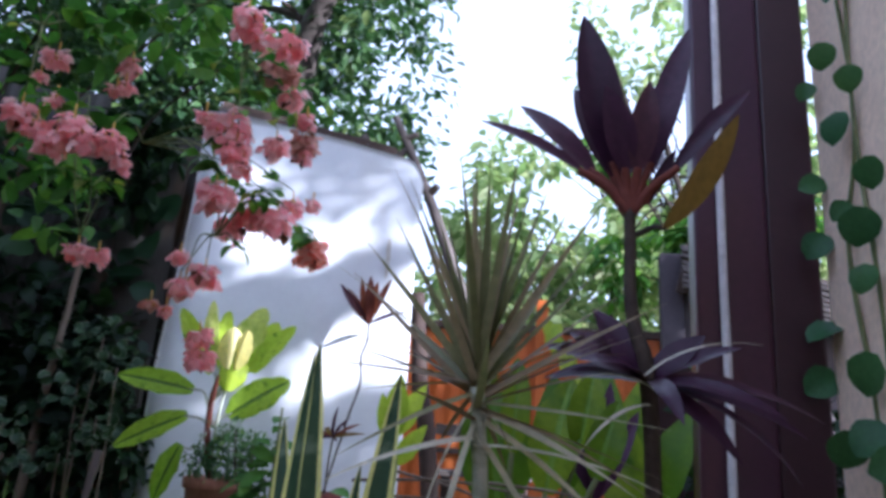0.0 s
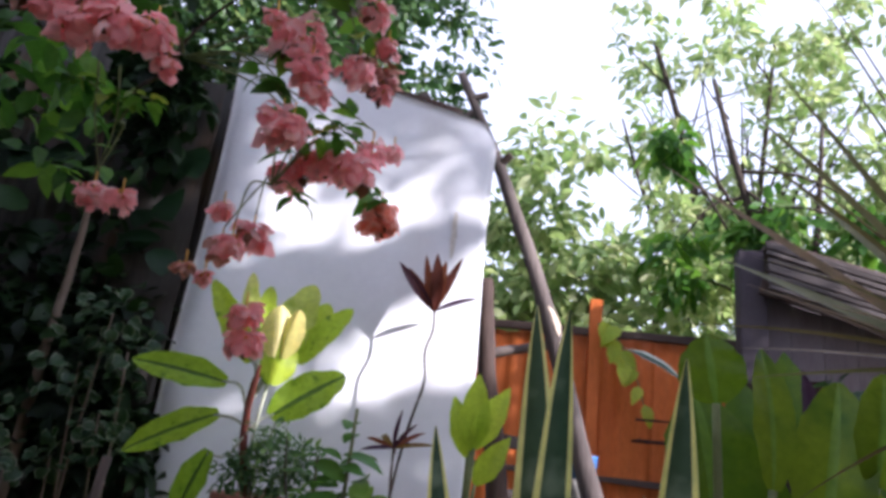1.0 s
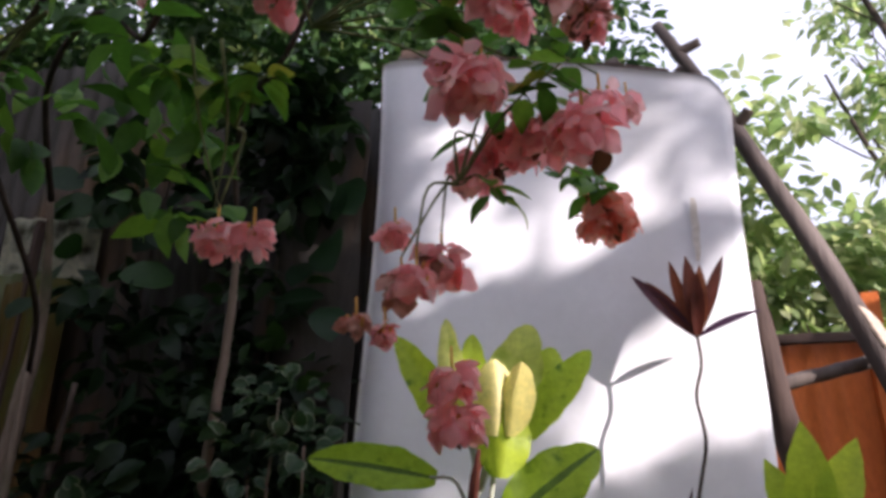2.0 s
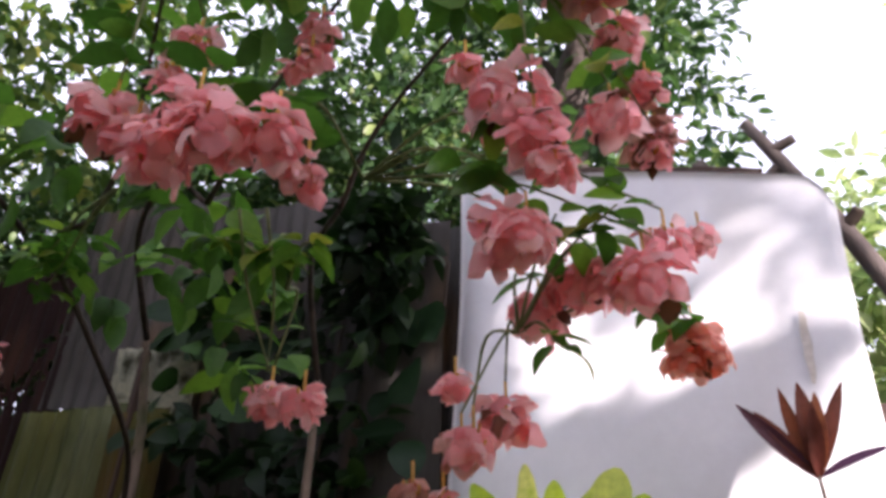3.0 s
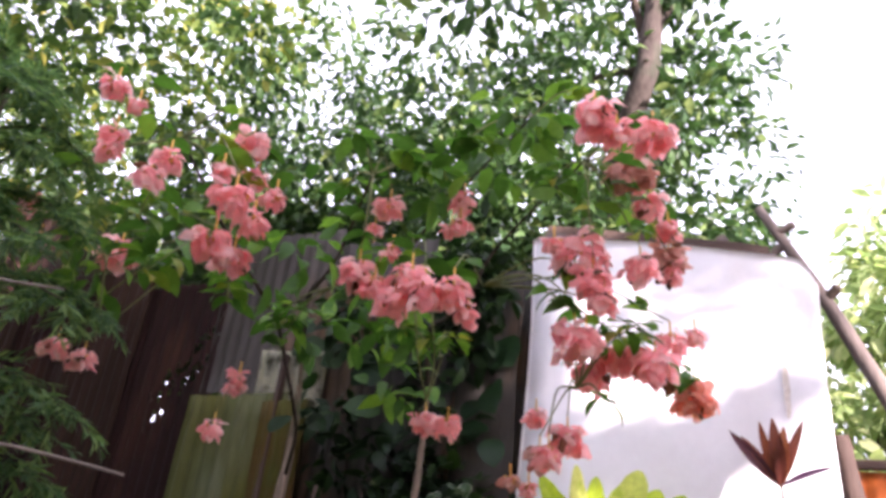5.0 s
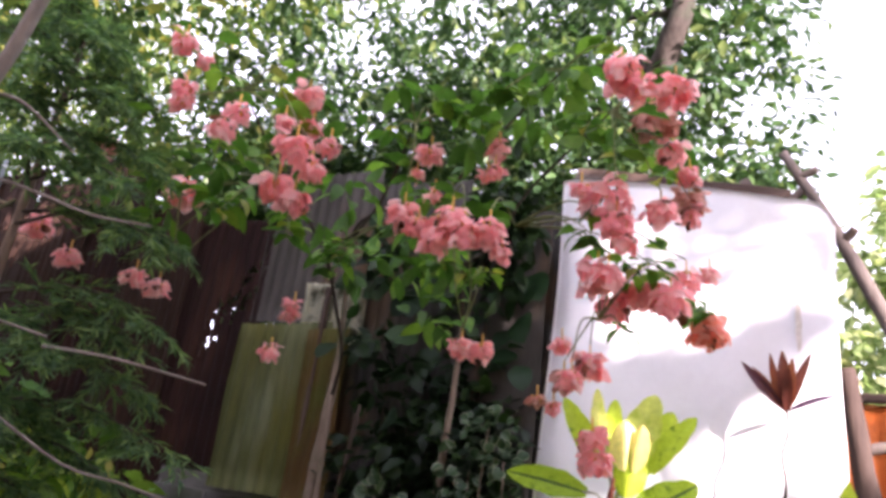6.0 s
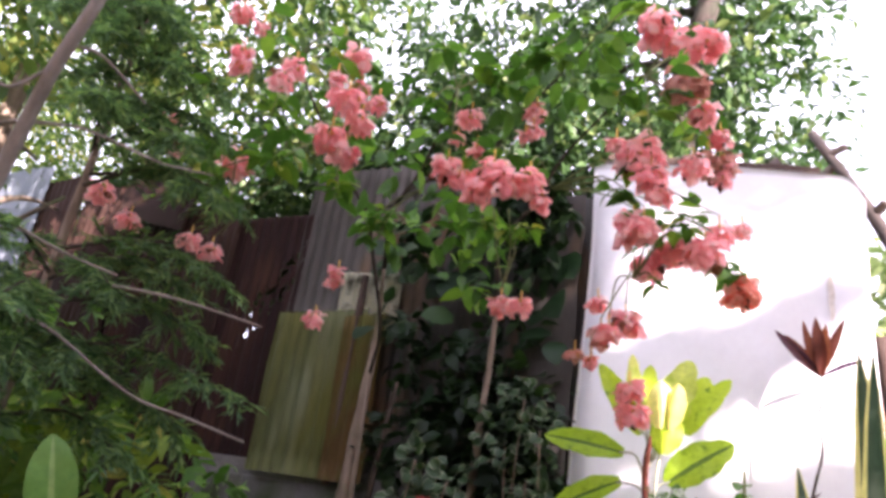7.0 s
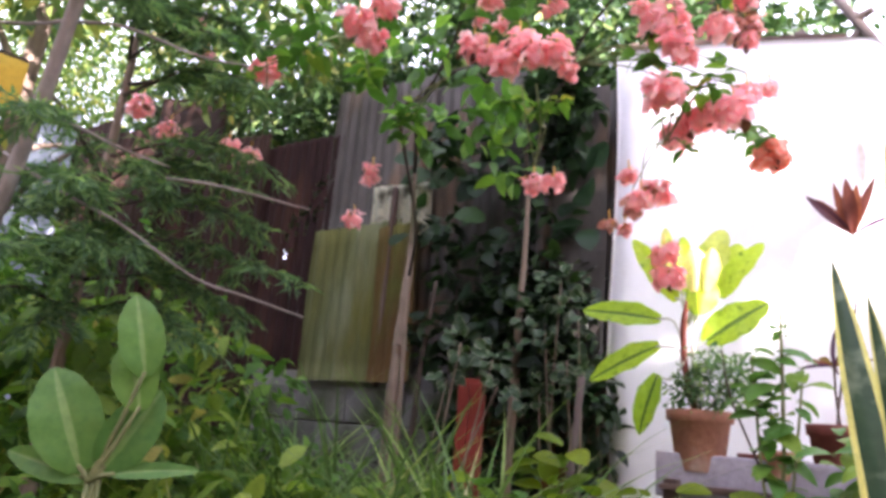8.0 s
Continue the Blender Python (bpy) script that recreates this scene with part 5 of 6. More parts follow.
fence_creeper()
aralia((-1.66, 2.16, 0), [(-1.56, 2.2, 1.12, 14, 0.07), (-1.44, 2.25, 1.06, 12, 0.06), (-1.42, 2.26, 0.96, 8, 0.05), (-1.62, 2.2, 0.98, 7, 0.04)], 71, "small aralia with round cream-edged green leaves")
aralia((-1.35, 2.62, 0), [(-1.40, 2.62, 1.42, 16, 0.10), (-1.46, 2.60, 1.25, 16, 0.11), (-1.36, 2.62, 1.10, 16, 0.11), (-1.46, 2.58, 0.96, 14, 0.10), (-1.30, 2.6, 1.3, 14, 0.1), (-1.28, 2.6, 1.0, 10, 0.09)], 72, "tall dark aralia with round white-edged leaves beside the sheet")


# ---- conifer, bare tree and low plants ----
def conifer():
    ob = thing("conifer", (-2.05, 0.95, 0), "grey-green conifer with soft feathery sprays", "conifer")
    stem("trunk", [(-2.05, 0.95, 0), (-2.03, 0.97, 1.0), (-2.0, 1.0, 2.45)], 0.03, 0.008, BARK, ob)
    rnd = random.Random(81)
    ends = [(-1.53, 0.80, 1.84), (-1.46, 1.12, 1.71), (-1.49, 1.20, 1.50), (-1.62, 1.01, 1.40), (-1.73, 0.82, 1.15), (-1.49, 1.32, 1.20), (-1.61, 1.14, 1.0), (-1.75, 0.81, 0.97), (-1.70, 1.0, 1.95), (-1.85, 0.85, 2.05), (-1.55, 1.25, 1.33), (-1.8, 0.7, 1.35), (-1.66, 1.3, 1.1), (-1.6, 0.95, 1.2), (-1.55, 1.05, 1.85), (-1.95, 0.55, 1.25), (-1.85, 0.62, 1.0), (-1.6, 1.2, 1.45), (-1.9, 1.2, 1.2), (-1.7, 0.78, 1.28), (-1.46, 0.6, 1.42), (-1.42, 0.72, 1.28), (-1.45, 0.62, 1.1), (-1.5, 0.8, 1.15), (-1.75, 0.85, 2.15), (-1.68, 1.05, 2.1), (-1.8, 1.2, 2.2), (-1.9, 0.75, 2.25), (-1.62, 1.15, 1.95), (-1.72, 0.95, 2.28), (-1.95, 0.9, 2.4), (-1.85, 1.05, 2.35), (-1.6, 1.28, 1.75)]
    P, W = [], []
    for e in ends:
        e = Vector(e)
        a = Vector((-2.02, 0.98, e.z + 0.05))
        mid = a.lerp(e, 0.55) + Vector((0, 0, 0.06))
        pts = spline([a, mid, e], 8)
        stem("bough", [a, mid, e], 0.007, 0.002, TWIG, ob, "", 5, 5)
        for i in range(4, len(pts)):
            d = (pts[i] - pts[i - 1]).normalized()
            for _ in range(2):
                way = (d * rnd.uniform(0.5, 1.2) + Vector((rnd.gauss(0, 0.7), rnd.gauss(0, 0.7), rnd.uniform(-0.35, 0.15)))).normalized()
                reach = rnd.uniform(0.06, 0.15)
                for k in range(15):
                    q = pts[i] + way * reach * k / 15 - Vector((0, 0, 0.02 * (k / 15) ** 2))
                    for _ in range(2):
                        P.append(q)
                        W.append(way * 0.9 + Vector((rnd.gauss(0, 0.7), rnd.gauss(0, 0.7), rnd.gauss(0, 0.22))))
    rndn = np.random.default_rng(85)
    scatter("sprays", CONIFER, P, W, rndn.uniform(0.025, 0.055, len(P)), ob, "soft grey-green needles", "spear", 0.16, 0.4, 0.1, 2)


def bare_tree():
    ob = thing("bare_tree", (-1.9, 0.62, 0), "young tree with a smooth grey trunk and thin bare twigs", "tree")
    stem("trunk", [(-1.95, 0.62, 0), (-1.86, 0.64, 0.8), (-1.70, 0.67, 1.35), (-1.63, 0.68, 1.56), (-1.57, 0.68, 1.71), (-1.50, 0.68, 1.85), (-1.42, 0.70, 2.05), (-1.30, 0.73, 2.5)], 0.021, 0.015, PALEBARK, ob, "smooth grey trunk", 5, 10, 0.05)
    for pts in ([(-1.50, 0.68, 1.85), (-1.54, 0.63, 1.77), (-1.57, 0.58, 1.76), (-1.7, 0.4, 1.78)], [(-1.57, 0.68, 1.71), (-1.60, 0.62, 1.68), (-1.62, 0.54, 1.65), (-1.7, 0.4, 1.62)],
                [(-1.57, 0.69, 1.71), (-1.55, 0.78, 1.74), (-1.51, 0.85, 1.73), (-1.46, 0.97, 1.71), (-1.41, 1.09, 1.72)], [(-1.72, 0.68, 1.52), (-1.63, 0.77, 1.47), (-1.60, 0.88, 1.44), (-1.56, 0.99, 1.42)],
                [(-1.80, 0.66, 1.40), (-1.68, 0.74, 1.32), (-1.65, 0.84, 1.28), (-1.63, 0.92, 1.25), (-1.55, 1.1, 1.14), (-1.5, 1.23, 1.11), (-1.41, 1.37, 1.07)], [(-1.60, 1.0, 1.40), (-1.53, 1.1, 1.40), (-1.47, 1.20, 1.39), (-1.39, 1.33, 1.37)],
                [(-1.48, 0.69, 1.90), (-1.46, 0.76, 1.90), (-1.44, 0.88, 1.83)]):
        stem("twig", pts, 0.0055, 0.003, PALEBARK, ob, "", 4, 6, 0.08)
    yellow = thing("yellow_board", (-2.36, 0.56, 0), "yellow painted board on thin posts, seen behind the branches", "board")
    turn = Matrix.Rotation(radians(4), 4, "Y")
    part("panel", box(0.014, 0.40, 0.17, 0.004, 0.004), YELLOWPAINT, yellow, "yellow painted panel", Matrix.Translation((-2.34, 0.57, 1.80)) @ turn)
    for y in (0.42, 0.70):
        part("post", box(0.03, 0.03, 1.9, 0.004), TWIG, yellow, "dark thin post", Matrix.Translation((-2.37, y, 0.95)))
    part("batten", box(0.012, 0.012, 0.17, 0.002), TWIG, yellow, "dark batten", Matrix.Translation((-2.327, 0.60, 1.80)) @ turn)
    part("batten", box(0.012, 0.40, 0.012, 0.002), TWIG, yellow, "dark batten", Matrix.Translation((-2.335, 0.57, 1.892)))


def oval_plant():
    ob = thing("oval_leaf_plant", (-1.22, 0.8, 0), "plant with large glossy oval upright leaves", "plant")
    base = Vector((-1.212, 0.80, 0.655))
    for start, tip, width in (((-1.222, 0.787, 0.672), (-1.275, 0.718, 0.862), 0.128), ((-1.172, 0.855, 0.855), (-1.197, 0.820, 1.018), 0.088), ((-1.170, 0.857, 0.79), (-1.205, 0.822, 0.935), 0.088), ((-1.200, 0.817, 0.675), (-1.150, 0.880, 0.825), 0.100), ((-1.215, 0.796, 0.66), (-1.310, 0.675, 0.705), 0.055), ((-1.19, 0.83, 0.67), (-1.10, 0.95, 0.70), 0.035)):
        a, t = Vector(start), Vector(tip)
        me = leaf_mesh("leaf", (t - a).length * 1.05, width, "oval", mats=[PALERIB, OVAL], split=0.1, droop=0.45, fold=0.22, rows=12, wave=0.02, cols=8)
        part("leaf", me, None, ob, m=aim(a, t - a, (0.85, -0.4, 0.35), rng.uniform(-0.25, 0.25)))
        stem("leaf_stalk", [base, (base + a) / 2 + Vector((0.004, 0, 0.004)), a + (t - a) * 0.06], 0.006, 0.004, GREENSTEM, ob, "", 4, 6)
    for k in range(3):
        stem("stalk", [(-1.22 + 0.01 * k, 0.80, 0), base + Vector((0.005 * k, 0.01 * k, 0.06 * k))], 0.008, 0.005, GREENSTEM, ob, "", 4, 6)


def low_growth():
    ob = thing("ground_cover", (-1.8, 1.4, 0), "dense low leafy undergrowth under the shrubs", "undergrowth", kind="stuff")
    rnd = random.Random(91)
    centres = []
    for _ in range(120):
        x, y = rnd.uniform(-3.3, -1.5), rnd.uniform(0.5, 2.3)
        centres.append((x, y, rnd.uniform(0.1, 0.55 + 0.16 * max(0, -x - 1.6))))
    for _ in range(60):
        centres.append((rnd.uniform(-3.3, -2.0), rnd.uniform(0.4, 1.8), rnd.uniform(0.5, 1.15)))
    for _ in range(26):
        centres.append((rnd.uniform(-1.4, -0.95), rnd.uniform(1.9, 2.5), rnd.uniform(0.1, 0.55)))
    for _ in range(110):
        y = rnd.uniform(-0.6, 1.3)
        centres.append((rnd.uniform(-3.9, -2.4), y, rnd.uniform(0.6, 2.2 if y < 0.6 else 1.5)))
    P, W = clumps(centres, [rnd.uniform(0.09, 0.17) for _ in centres], 32, 93, 0.9, 0.3)
    rndn = np.random.default_rng(95)
    scatter("foliage", SHRUBMASS, P, W, rndn.uniform(0.045, 0.1, len(P)), ob, "", "ovate", 0.5, 0.6, 0.25, 3)
    far = thing("boundary_hedge", (-5.2, 0.8, 0), "dense green hedge along the far garden edge", "hedge", kind="stuff")
    Q, V = clumps([(rnd.uniform(-5.7, -4.6), y, rnd.uniform(0.1, 2.5 if y < 0.8 else 1.6)) for y in [rnd.uniform(-2.2, 2.0) for _ in range(150)]], [rnd.uniform(0.25, 0.4) for _ in range(150)], 40, 94, 1.0, 0.3)
    scatter("foliage", SHRUBMASS, Q, V, rndn.uniform(0.10, 0.18, len(Q)), far, "", "ovate", 0.5, 0.6, 0.25, 3)
    grass = thing("grass_clump", (-1.7, 1.85, 0), "clump of long arching grass blades", "grass", kind="stuff")
    P, W, S = [], [], []
    for _ in range(620):
        x, y = rnd.uniform(-2.2, -1.0), rnd.uniform(1.5, 2.0)
        y += 0.28 * (x + 1.6)
        P.append((x, y, 0.0))
        W.append((rnd.uniform(-0.5, 0.5), rnd.uniform(-0.5, 0.4), 1.6))
        S.append(rnd.uniform(0.66, 1.14))
    scatter("blades", GRASS, P, W, S, grass, "", "blade", 0.020, 1.2, 0.3, 8)
    weeds = thing("weeds", (-1.9, 1.5, 0), "tangle of broad-leaved yellow-green weeds", "weeds", kind="stuff")
    centres = []
    for _ in range(70):
        x = rnd.uniform(-2.5, -1.2)
        centres.append((x, rnd.uniform(1.15, 1.75) + 0.2 * (x + 1.6), rnd.uniform(0.25, 0.62)))
    for _ in range(60):
        centres.append((rnd.uniform(-3.0, -2.0), rnd.uniform(0.9, 1.7), rnd.uniform(0.55, 1.15)))
    P, W = clumps(centres, [rnd.uniform(0.07, 0.13) for _ in centres], 12, 97, 0.9, 0.2)
    scatter("foliage", WEED, P, W, rndn.uniform(0.07, 0.16, len(P)), weeds, "", "ovate", 0.36, 0.9, 0.3, 5)


conifer()
bare_tree()
oval_plant()
low_growth()


# ---- bench and potted plants by the sheet ----
def bench():
    ob = thing("plant_bench", (-0.6, 2.62, 0), "low weathered board bench carrying flower pots", "bench")
    for k in range(2):
        beam("board", (-0.93, 2.525 + 0.15 * k, 0.712), (-0.18, 2.67 + 0.15 * k, 0.712), 0.025, 0.14, BENCHTOP, ob)
    # dark apron stands for the shaded gap under the boards
    beam("apron", (-0.90, 2.487, 0.675), (-0.20, 2.622, 0.675), 0.04, 0.02, DARKWOOD, ob)
    for x, y in ((-0.87, 2.525), (-0.22, 2.645), (-0.88, 2.71), (-0.23, 2.83)):
        beam("leg", (x, y, 0.0), (x, y, 0.699), 0.05, 0.05, DARKWOOD, ob)


def croton():
    pot((-0.81, 2.60, 0.727), 0.102, 0.197, CLAY, "terracotta pot of the large-leaved croton on the bench")
    ob = thing("croton_plant", (-0.82, 2.60, 0.90), "potted plant with large yellow-green patterned leaves and a pale bud", "potted plant")
    stem("stem", [(-0.82, 2.60, 0.90), (-0.835, 2.55, 1.06), (-0.828, 2.52, 1.2), (-0.815, 2.53, 1.29)], 0.013, 0.009, DARKCLAY, ob, "dark red-brown stem")
    stem("stem", [(-0.80, 2.60, 0.90), (-0.81, 2.55, 1.05), (-0.79, 2.54, 1.25)], 0.006, 0.005, PALESTEM, ob)
    rows = [((-0.917, 2.536, 1.232), (-1.174, 2.434, 1.282), 0.098, CROTON, 0), ((-0.922, 2.534, 1.141), (-1.155, 2.441, 1.027), 0.100, CROTON, 0), ((-0.914, 2.505, 1.036), (-0.975, 2.459, 0.841), 0.095, CROTON, 0),
            ((-0.774, 2.561, 1.148), (-0.600, 2.663, 1.313), 0.132, CROTON, 0), ((-0.745, 2.60, 1.32), (-0.604, 2.661, 1.525), 0.078, CROTON, 1), ((-0.80, 2.60, 1.30), (-0.755, 2.654, 1.600), 0.135, CROTONPALE, 1),
            ((-0.752, 2.656, 1.32), (-0.700, 2.705, 1.545), 0.105, CROTON, 1), ((-0.865, 2.554, 1.30), (-1.011, 2.498, 1.546), 0.080, CROTON, 1), ((-0.865, 2.554, 1.33), (-0.920, 2.538, 1.585), 0.062, CROTONPALE, 1), ((-0.842, 2.566, 1.32), (-0.870, 2.593, 1.565), 0.075, CROTON, 1)]
    for a, b, width, mat, upright in rows:
        a, b = Vector(a), Vector(b)
        up = (0.15, -0.9, 0.45) if not upright else (0.1, -1.0, 0.15)
        me = leaf_mesh("leaf", (b - a).length * 1.03, width, "oval", mats=[mat if upright else CROTONDARK, mat], split=0.08, droop=0.4 if upright else 0.3, fold=0.22, rows=18, wave=0.035, cols=8)
        part("leaf", me, None, ob, m=aim(a, b - a, up, rng.uniform(-0.2, 0.2)))
        stem("leaf_stalk", [(-0.825, 2.54, 1.10 if not upright else 1.2), (a + Vector((-0.82, 2.54, a.z - 0.02))) / 2, a + (b - a) * 0.05], 0.0045, 0.0035, PALESTEM, ob, "", 4, 6)
    for tip, base, width, roll in (((-0.764, 2.478, 1.468), (-0.772, 2.50, 1.315), 0.098, 0.35), ((-0.732, 2.468, 1.458), (-0.748, 2.50, 1.315), 0.092, -0.45)):
        t, q = Vector(tip), Vector(base)
        me = leaf_mesh("young_leaf", (t - q).length * 1.04, width, "oval", mats=[YELLOWBUD, CROTONPALE], split=0.9, droop=0.5, fold=-0.45, rows=12, wave=0.02, cols=4)
        part("young_leaf", me, None, ob, "pale yellow young leaf", m=aim(q, t - q, (0.1, -1, 0.1), roll))
    me = leaf_mesh("sheath", 0.155, 0.115, "oval", droop=0.3, fold=-0.6, rows=12, wave=0.015, cols=4)
    part("sheath", me, CROTON, ob, "green sheath of the young leaves", m=aim((-0.768, 2.50, 1.235), (0.012, -0.012, 0.15), (0.1, -1, 0.1)))
    herb = thing("fine_leaf_herb", (-0.79, 2.56, 0.91), "feathery green herb growing in the terracotta pot", "plant")
    rnd = random.Random(101)
    centres = [(-0.84 + 0.033 * k, 2.53 + 0.01 * (k % 3), 0.97 + 0.04 * (k % 4)) for k in range(7)]
    P, W = clumps(centres, [0.055] * 7, 150, 103, 1.1, 0.1)
    for x, y, z in centres:
        stem("stem", [(-0.80, 2.57, 0.90), ((x - 0.80) / 2, (y + 2.57) / 2, (z + 0.90) / 2), (x, y, z + 0.05)], 0.003, 0.0015, GREENSTEM, herb, "", 4, 5)
    scatter("foliage", CONIFER, P, W, np.random.default_rng(105).uniform(0.018, 0.036, len(P)), herb, "", "spear", 0.4, 0.4, 0.2, 2)


def cordyline_plant():
    pot((-0.42, 2.68, 0.727), 0.075, 0.175, DARKCLAY, "dark red clay pot of the thin cordyline")
    ob = thing("red_cordyline", (-0.42, 2.7, 0.90), "thin-stemmed cordyline with a tuft of red-brown leaves before the white sheet", "potted plant")
    stem("stem", [(-0.42, 2.70, 0.88), (-0.44, 2.86, 1.02), (-0.425, 2.94, 1.20), (-0.398, 2.96, 1.33), (-0.41, 2.97, 1.44), (-0.392, 2.98, 1.52), (-0.395, 2.98, 1.60)], 0.005, 0.004, TWIG, ob, "", 6, 8, 0.12)
    hub = Vector((-0.395, 2.98, 1.59))
    for tip, width in (((-0.545, 2.95, 1.765), 0.026), ((-0.50, 2.96, 1.755), 0.022), ((-0.455, 2.945, 1.79), 0.024), ((-0.395, 2.94, 1.80), 0.032), ((-0.365, 2.95, 1.775), 0.028), ((-0.315, 2.96, 1.80), 0.024), ((-0.245, 2.99, 1.675), 0.02), ((-0.42, 2.985, 1.73), 0.022), ((-0.375, 2.92, 1.74), 0.024)):
        t = Vector(tip)
        me = leaf_mesh("leaf", (t - hub).length * 1.03, width * 1.45, "spear", droop=0.35, fold=0.35, rows=8)
        part("leaf", me, DARKCORDY if t.x > -0.3 or t.x < -0.52 else REDCORDY, ob, m=aim(hub, t - hub, (0, -1, 0.35), rng.uniform(-0.5, 0.5)))
    low = thing("red_cordyline", (-0.40, 2.66, 0.90), "small cordyline with drooping dark red leaves", "potted plant")
    stem("stem", [(-0.40, 2.67, 0.89), (-0.43, 2.76, 1.0), (-0.45, 2.84, 1.10)], 0.005, 0.004, TWIG, low)
    hub = Vector((-0.45, 2.84, 1.10))
    for k in range(12):
        a = k * 2.4
        d = Vector((math.cos(a), 0.7 * math.sin(a), 0.9 - 0.12 * (k % 8)))
        me = leaf_mesh("leaf", 0.10 + 0.02 * (k % 3), 0.015, "spear", droop=1.0, fold=0.3, rows=7)
        part("leaf", me, REDCORDY if k % 4 == 0 else BRONZE if k % 4 == 1 else DARKCORDY, low, m=aim(hub, d, (0, -1, 0.35), 0))
    pot((-0.56, 2.62, 0.727), 0.06, 0.085, CLAY, "small shallow terracotta pot on the bench")
    pot((-0.66, 2.66, 0.727), 0.045, 0.07, DARKCLAY, "small dark clay pot on the bench")


def light_herb():
    ob = thing("light_leaf_plant", (-0.43, 2.2, 0), "slender plant with pale green whorled leaves in front of the bench", "plant")
    stem("stem", [(-0.46, 2.22, 0), (-0.45, 2.22, 0.5), (-0.43, 2.23, 0.8), (-0.42, 2.22, 1.18)], 0.008, 0.004, GREENSTEM, ob)
    leaf = leaf_mesh("leaf", 0.105, 0.052, "spear", droop=0.8, fold=0.25, rows=6)
    rnd = random.Random(111)
    for dx, top in ((-0.07, 1.06), (0.06, 1.02)):
        stem("stem", [(-0.45, 2.22, 0.45), (-0.44 + 0.6 * dx, 2.22, 0.75), (-0.43 + dx, 2.22, top)], 0.005, 0.003, GREENSTEM, ob)
    for k in range(84):
        lean, top = ((0.0, 1.18), (-0.07, 1.06), (0.06, 1.02))[k % 3]
        h = rnd.random() ** 0.8
        p = (-0.44 + lean * h, 2.222, 0.60 + (top - 0.60) * h)
        a = rnd.uniform(0, 2 * math.pi)
        part("leaf", leaf, PALEGREEN if k % 4 else OVAL, ob, m=aim(p, (math.cos(a), math.sin(a), rnd.uniform(-0.3, 0.9)), (0, -0.3, 1), rnd.uniform(-0.5, 0.5), rnd.uniform(0.5, 1.1)))
    twiggy = thing("dry_twig", (-0.62, 2.35, 0.75), "thin dark forked twig leaning by the pots", "twig")
    stem("twig", [(-0.52, 2.36, 0.727), (-0.56, 2.36, 0.82), (-0.62, 2.37, 0.97), (-0.64, 2.37, 1.1)], 0.004, 0.0025, TWIG, twiggy)
    stem("twig", [(-0.55, 2.36, 0.80), (-0.51, 2.36, 0.86), (-0.50, 2.36, 0.93)], 0.0035, 0.002, TWIG, twiggy)
    strap = thing("striped_grass", (-0.62, 2.1, 0), "low plant with arching cream-striped strap leaves", "plant")
    for k in range(16):
        a = k * 2.4
        d = Vector((math.cos(a), math.sin(a), 1.4))
        me = leaf_mesh("leaf", 0.40 + 0.04 * (k % 4), 0.024, "blade", mats=[GRASS, CREAM], split=0.55, droop=1.3, fold=0.3, rows=9, cols=2)
        part("leaf", me, None, strap, m=aim((-0.60, 2.12, 0.50), d, (0, 0, 1), 0))
    stem("stem", [(-0.60, 2.12, 0), (-0.60, 2.12, 0.51)], 0.015, 0.012, BARK, strap)
    lime = thing("lime_leaf_plant", (-0.3, 2.3, 0), "bushy plant with bright lime green leaves", "plant")
    P, W = clumps([(-0.26, 2.30, 0.80), (-0.30, 2.32, 0.72), (-0.2, 2.34, 0.88), (-0.24, 2.28, 0.68), (-0.16, 2.32, 0.76), (-0.34, 2.30, 0.64)], [0.08] * 6, 16, 113, 1.0, 0.2)
    stem("stem", [(-0.28, 2.31, 0), (-0.27, 2.31, 0.4), (-0.26, 2.31, 0.78)], 0.008, 0.004, GREENSTEM, lime)
    for p, w in zip(P, W):
        part("leaf", leaf, LIME, lime, m=aim(p, w, (0, -0.5, 1), 0, rnd.uniform(0.7, 1.1)))
    pothos = thing("pothos", (-1.0, 2.1, 0), "low pothos with broad green leaves among the stems", "plant")
    heart = leaf_mesh("heart_leaf", 0.10, 0.07, "oval", droop=0.5, fold=0.2, rows=6)
    for _ in range(26):
        p = (rnd.uniform(-1.12, -0.92), rnd.uniform(2.0, 2.14), rnd.uniform(0.58, 0.78))
        part("leaf", heart, BROAD if rnd.random() < 0.4 else SHRUBLEAF, pothos, m=aim(p, (rnd.uniform(-1, 1), rnd.uniform(-1, 0.4), rnd.uniform(-0.2, 0.6)), (0, -0.5, 1), 0, rnd.uniform(0.6, 1.1)))
    stem("stem", [(-1.02, 2.08, 0), (-1.02, 2.08, 0.6)], 0.012, 0.008, GREENSTEM, pothos)
    front = thing("low_leafy_plant", (-0.62, 2.25, 0), "leafy low plant growing in front of the bench", "plant")
    for _ in range(46):
        p = Vector((rnd.uniform(-0.95, -0.2), rnd.uniform(2.16, 2.34), rnd.uniform(0.40, 0.69)))
        part("leaf", heart, (SHRUBLEAF, PALEGREEN, OVAL)[rnd.randrange(3)], front, m=aim(p, (rnd.uniform(-1, 1), rnd.uniform(-1, 0.3), rnd.uniform(-0.2, 0.7)), (0, -0.5, 1), 0, rnd.uniform(0.6, 1.15)))
    for k in range(6):
        stem("stem", [(-0.62, 2.26, 0), (-0.75 + 0.07 * k, 2.25, 0.3), (-0.9 + 0.13 * k, 2.24, 0.6)], 0.005, 0.003, GREENSTEM, front, "", 4, 6)
    stake = thing("garden_stake", (-1.1, 2.22, 0), "leaning pale wooden stake", "stake")
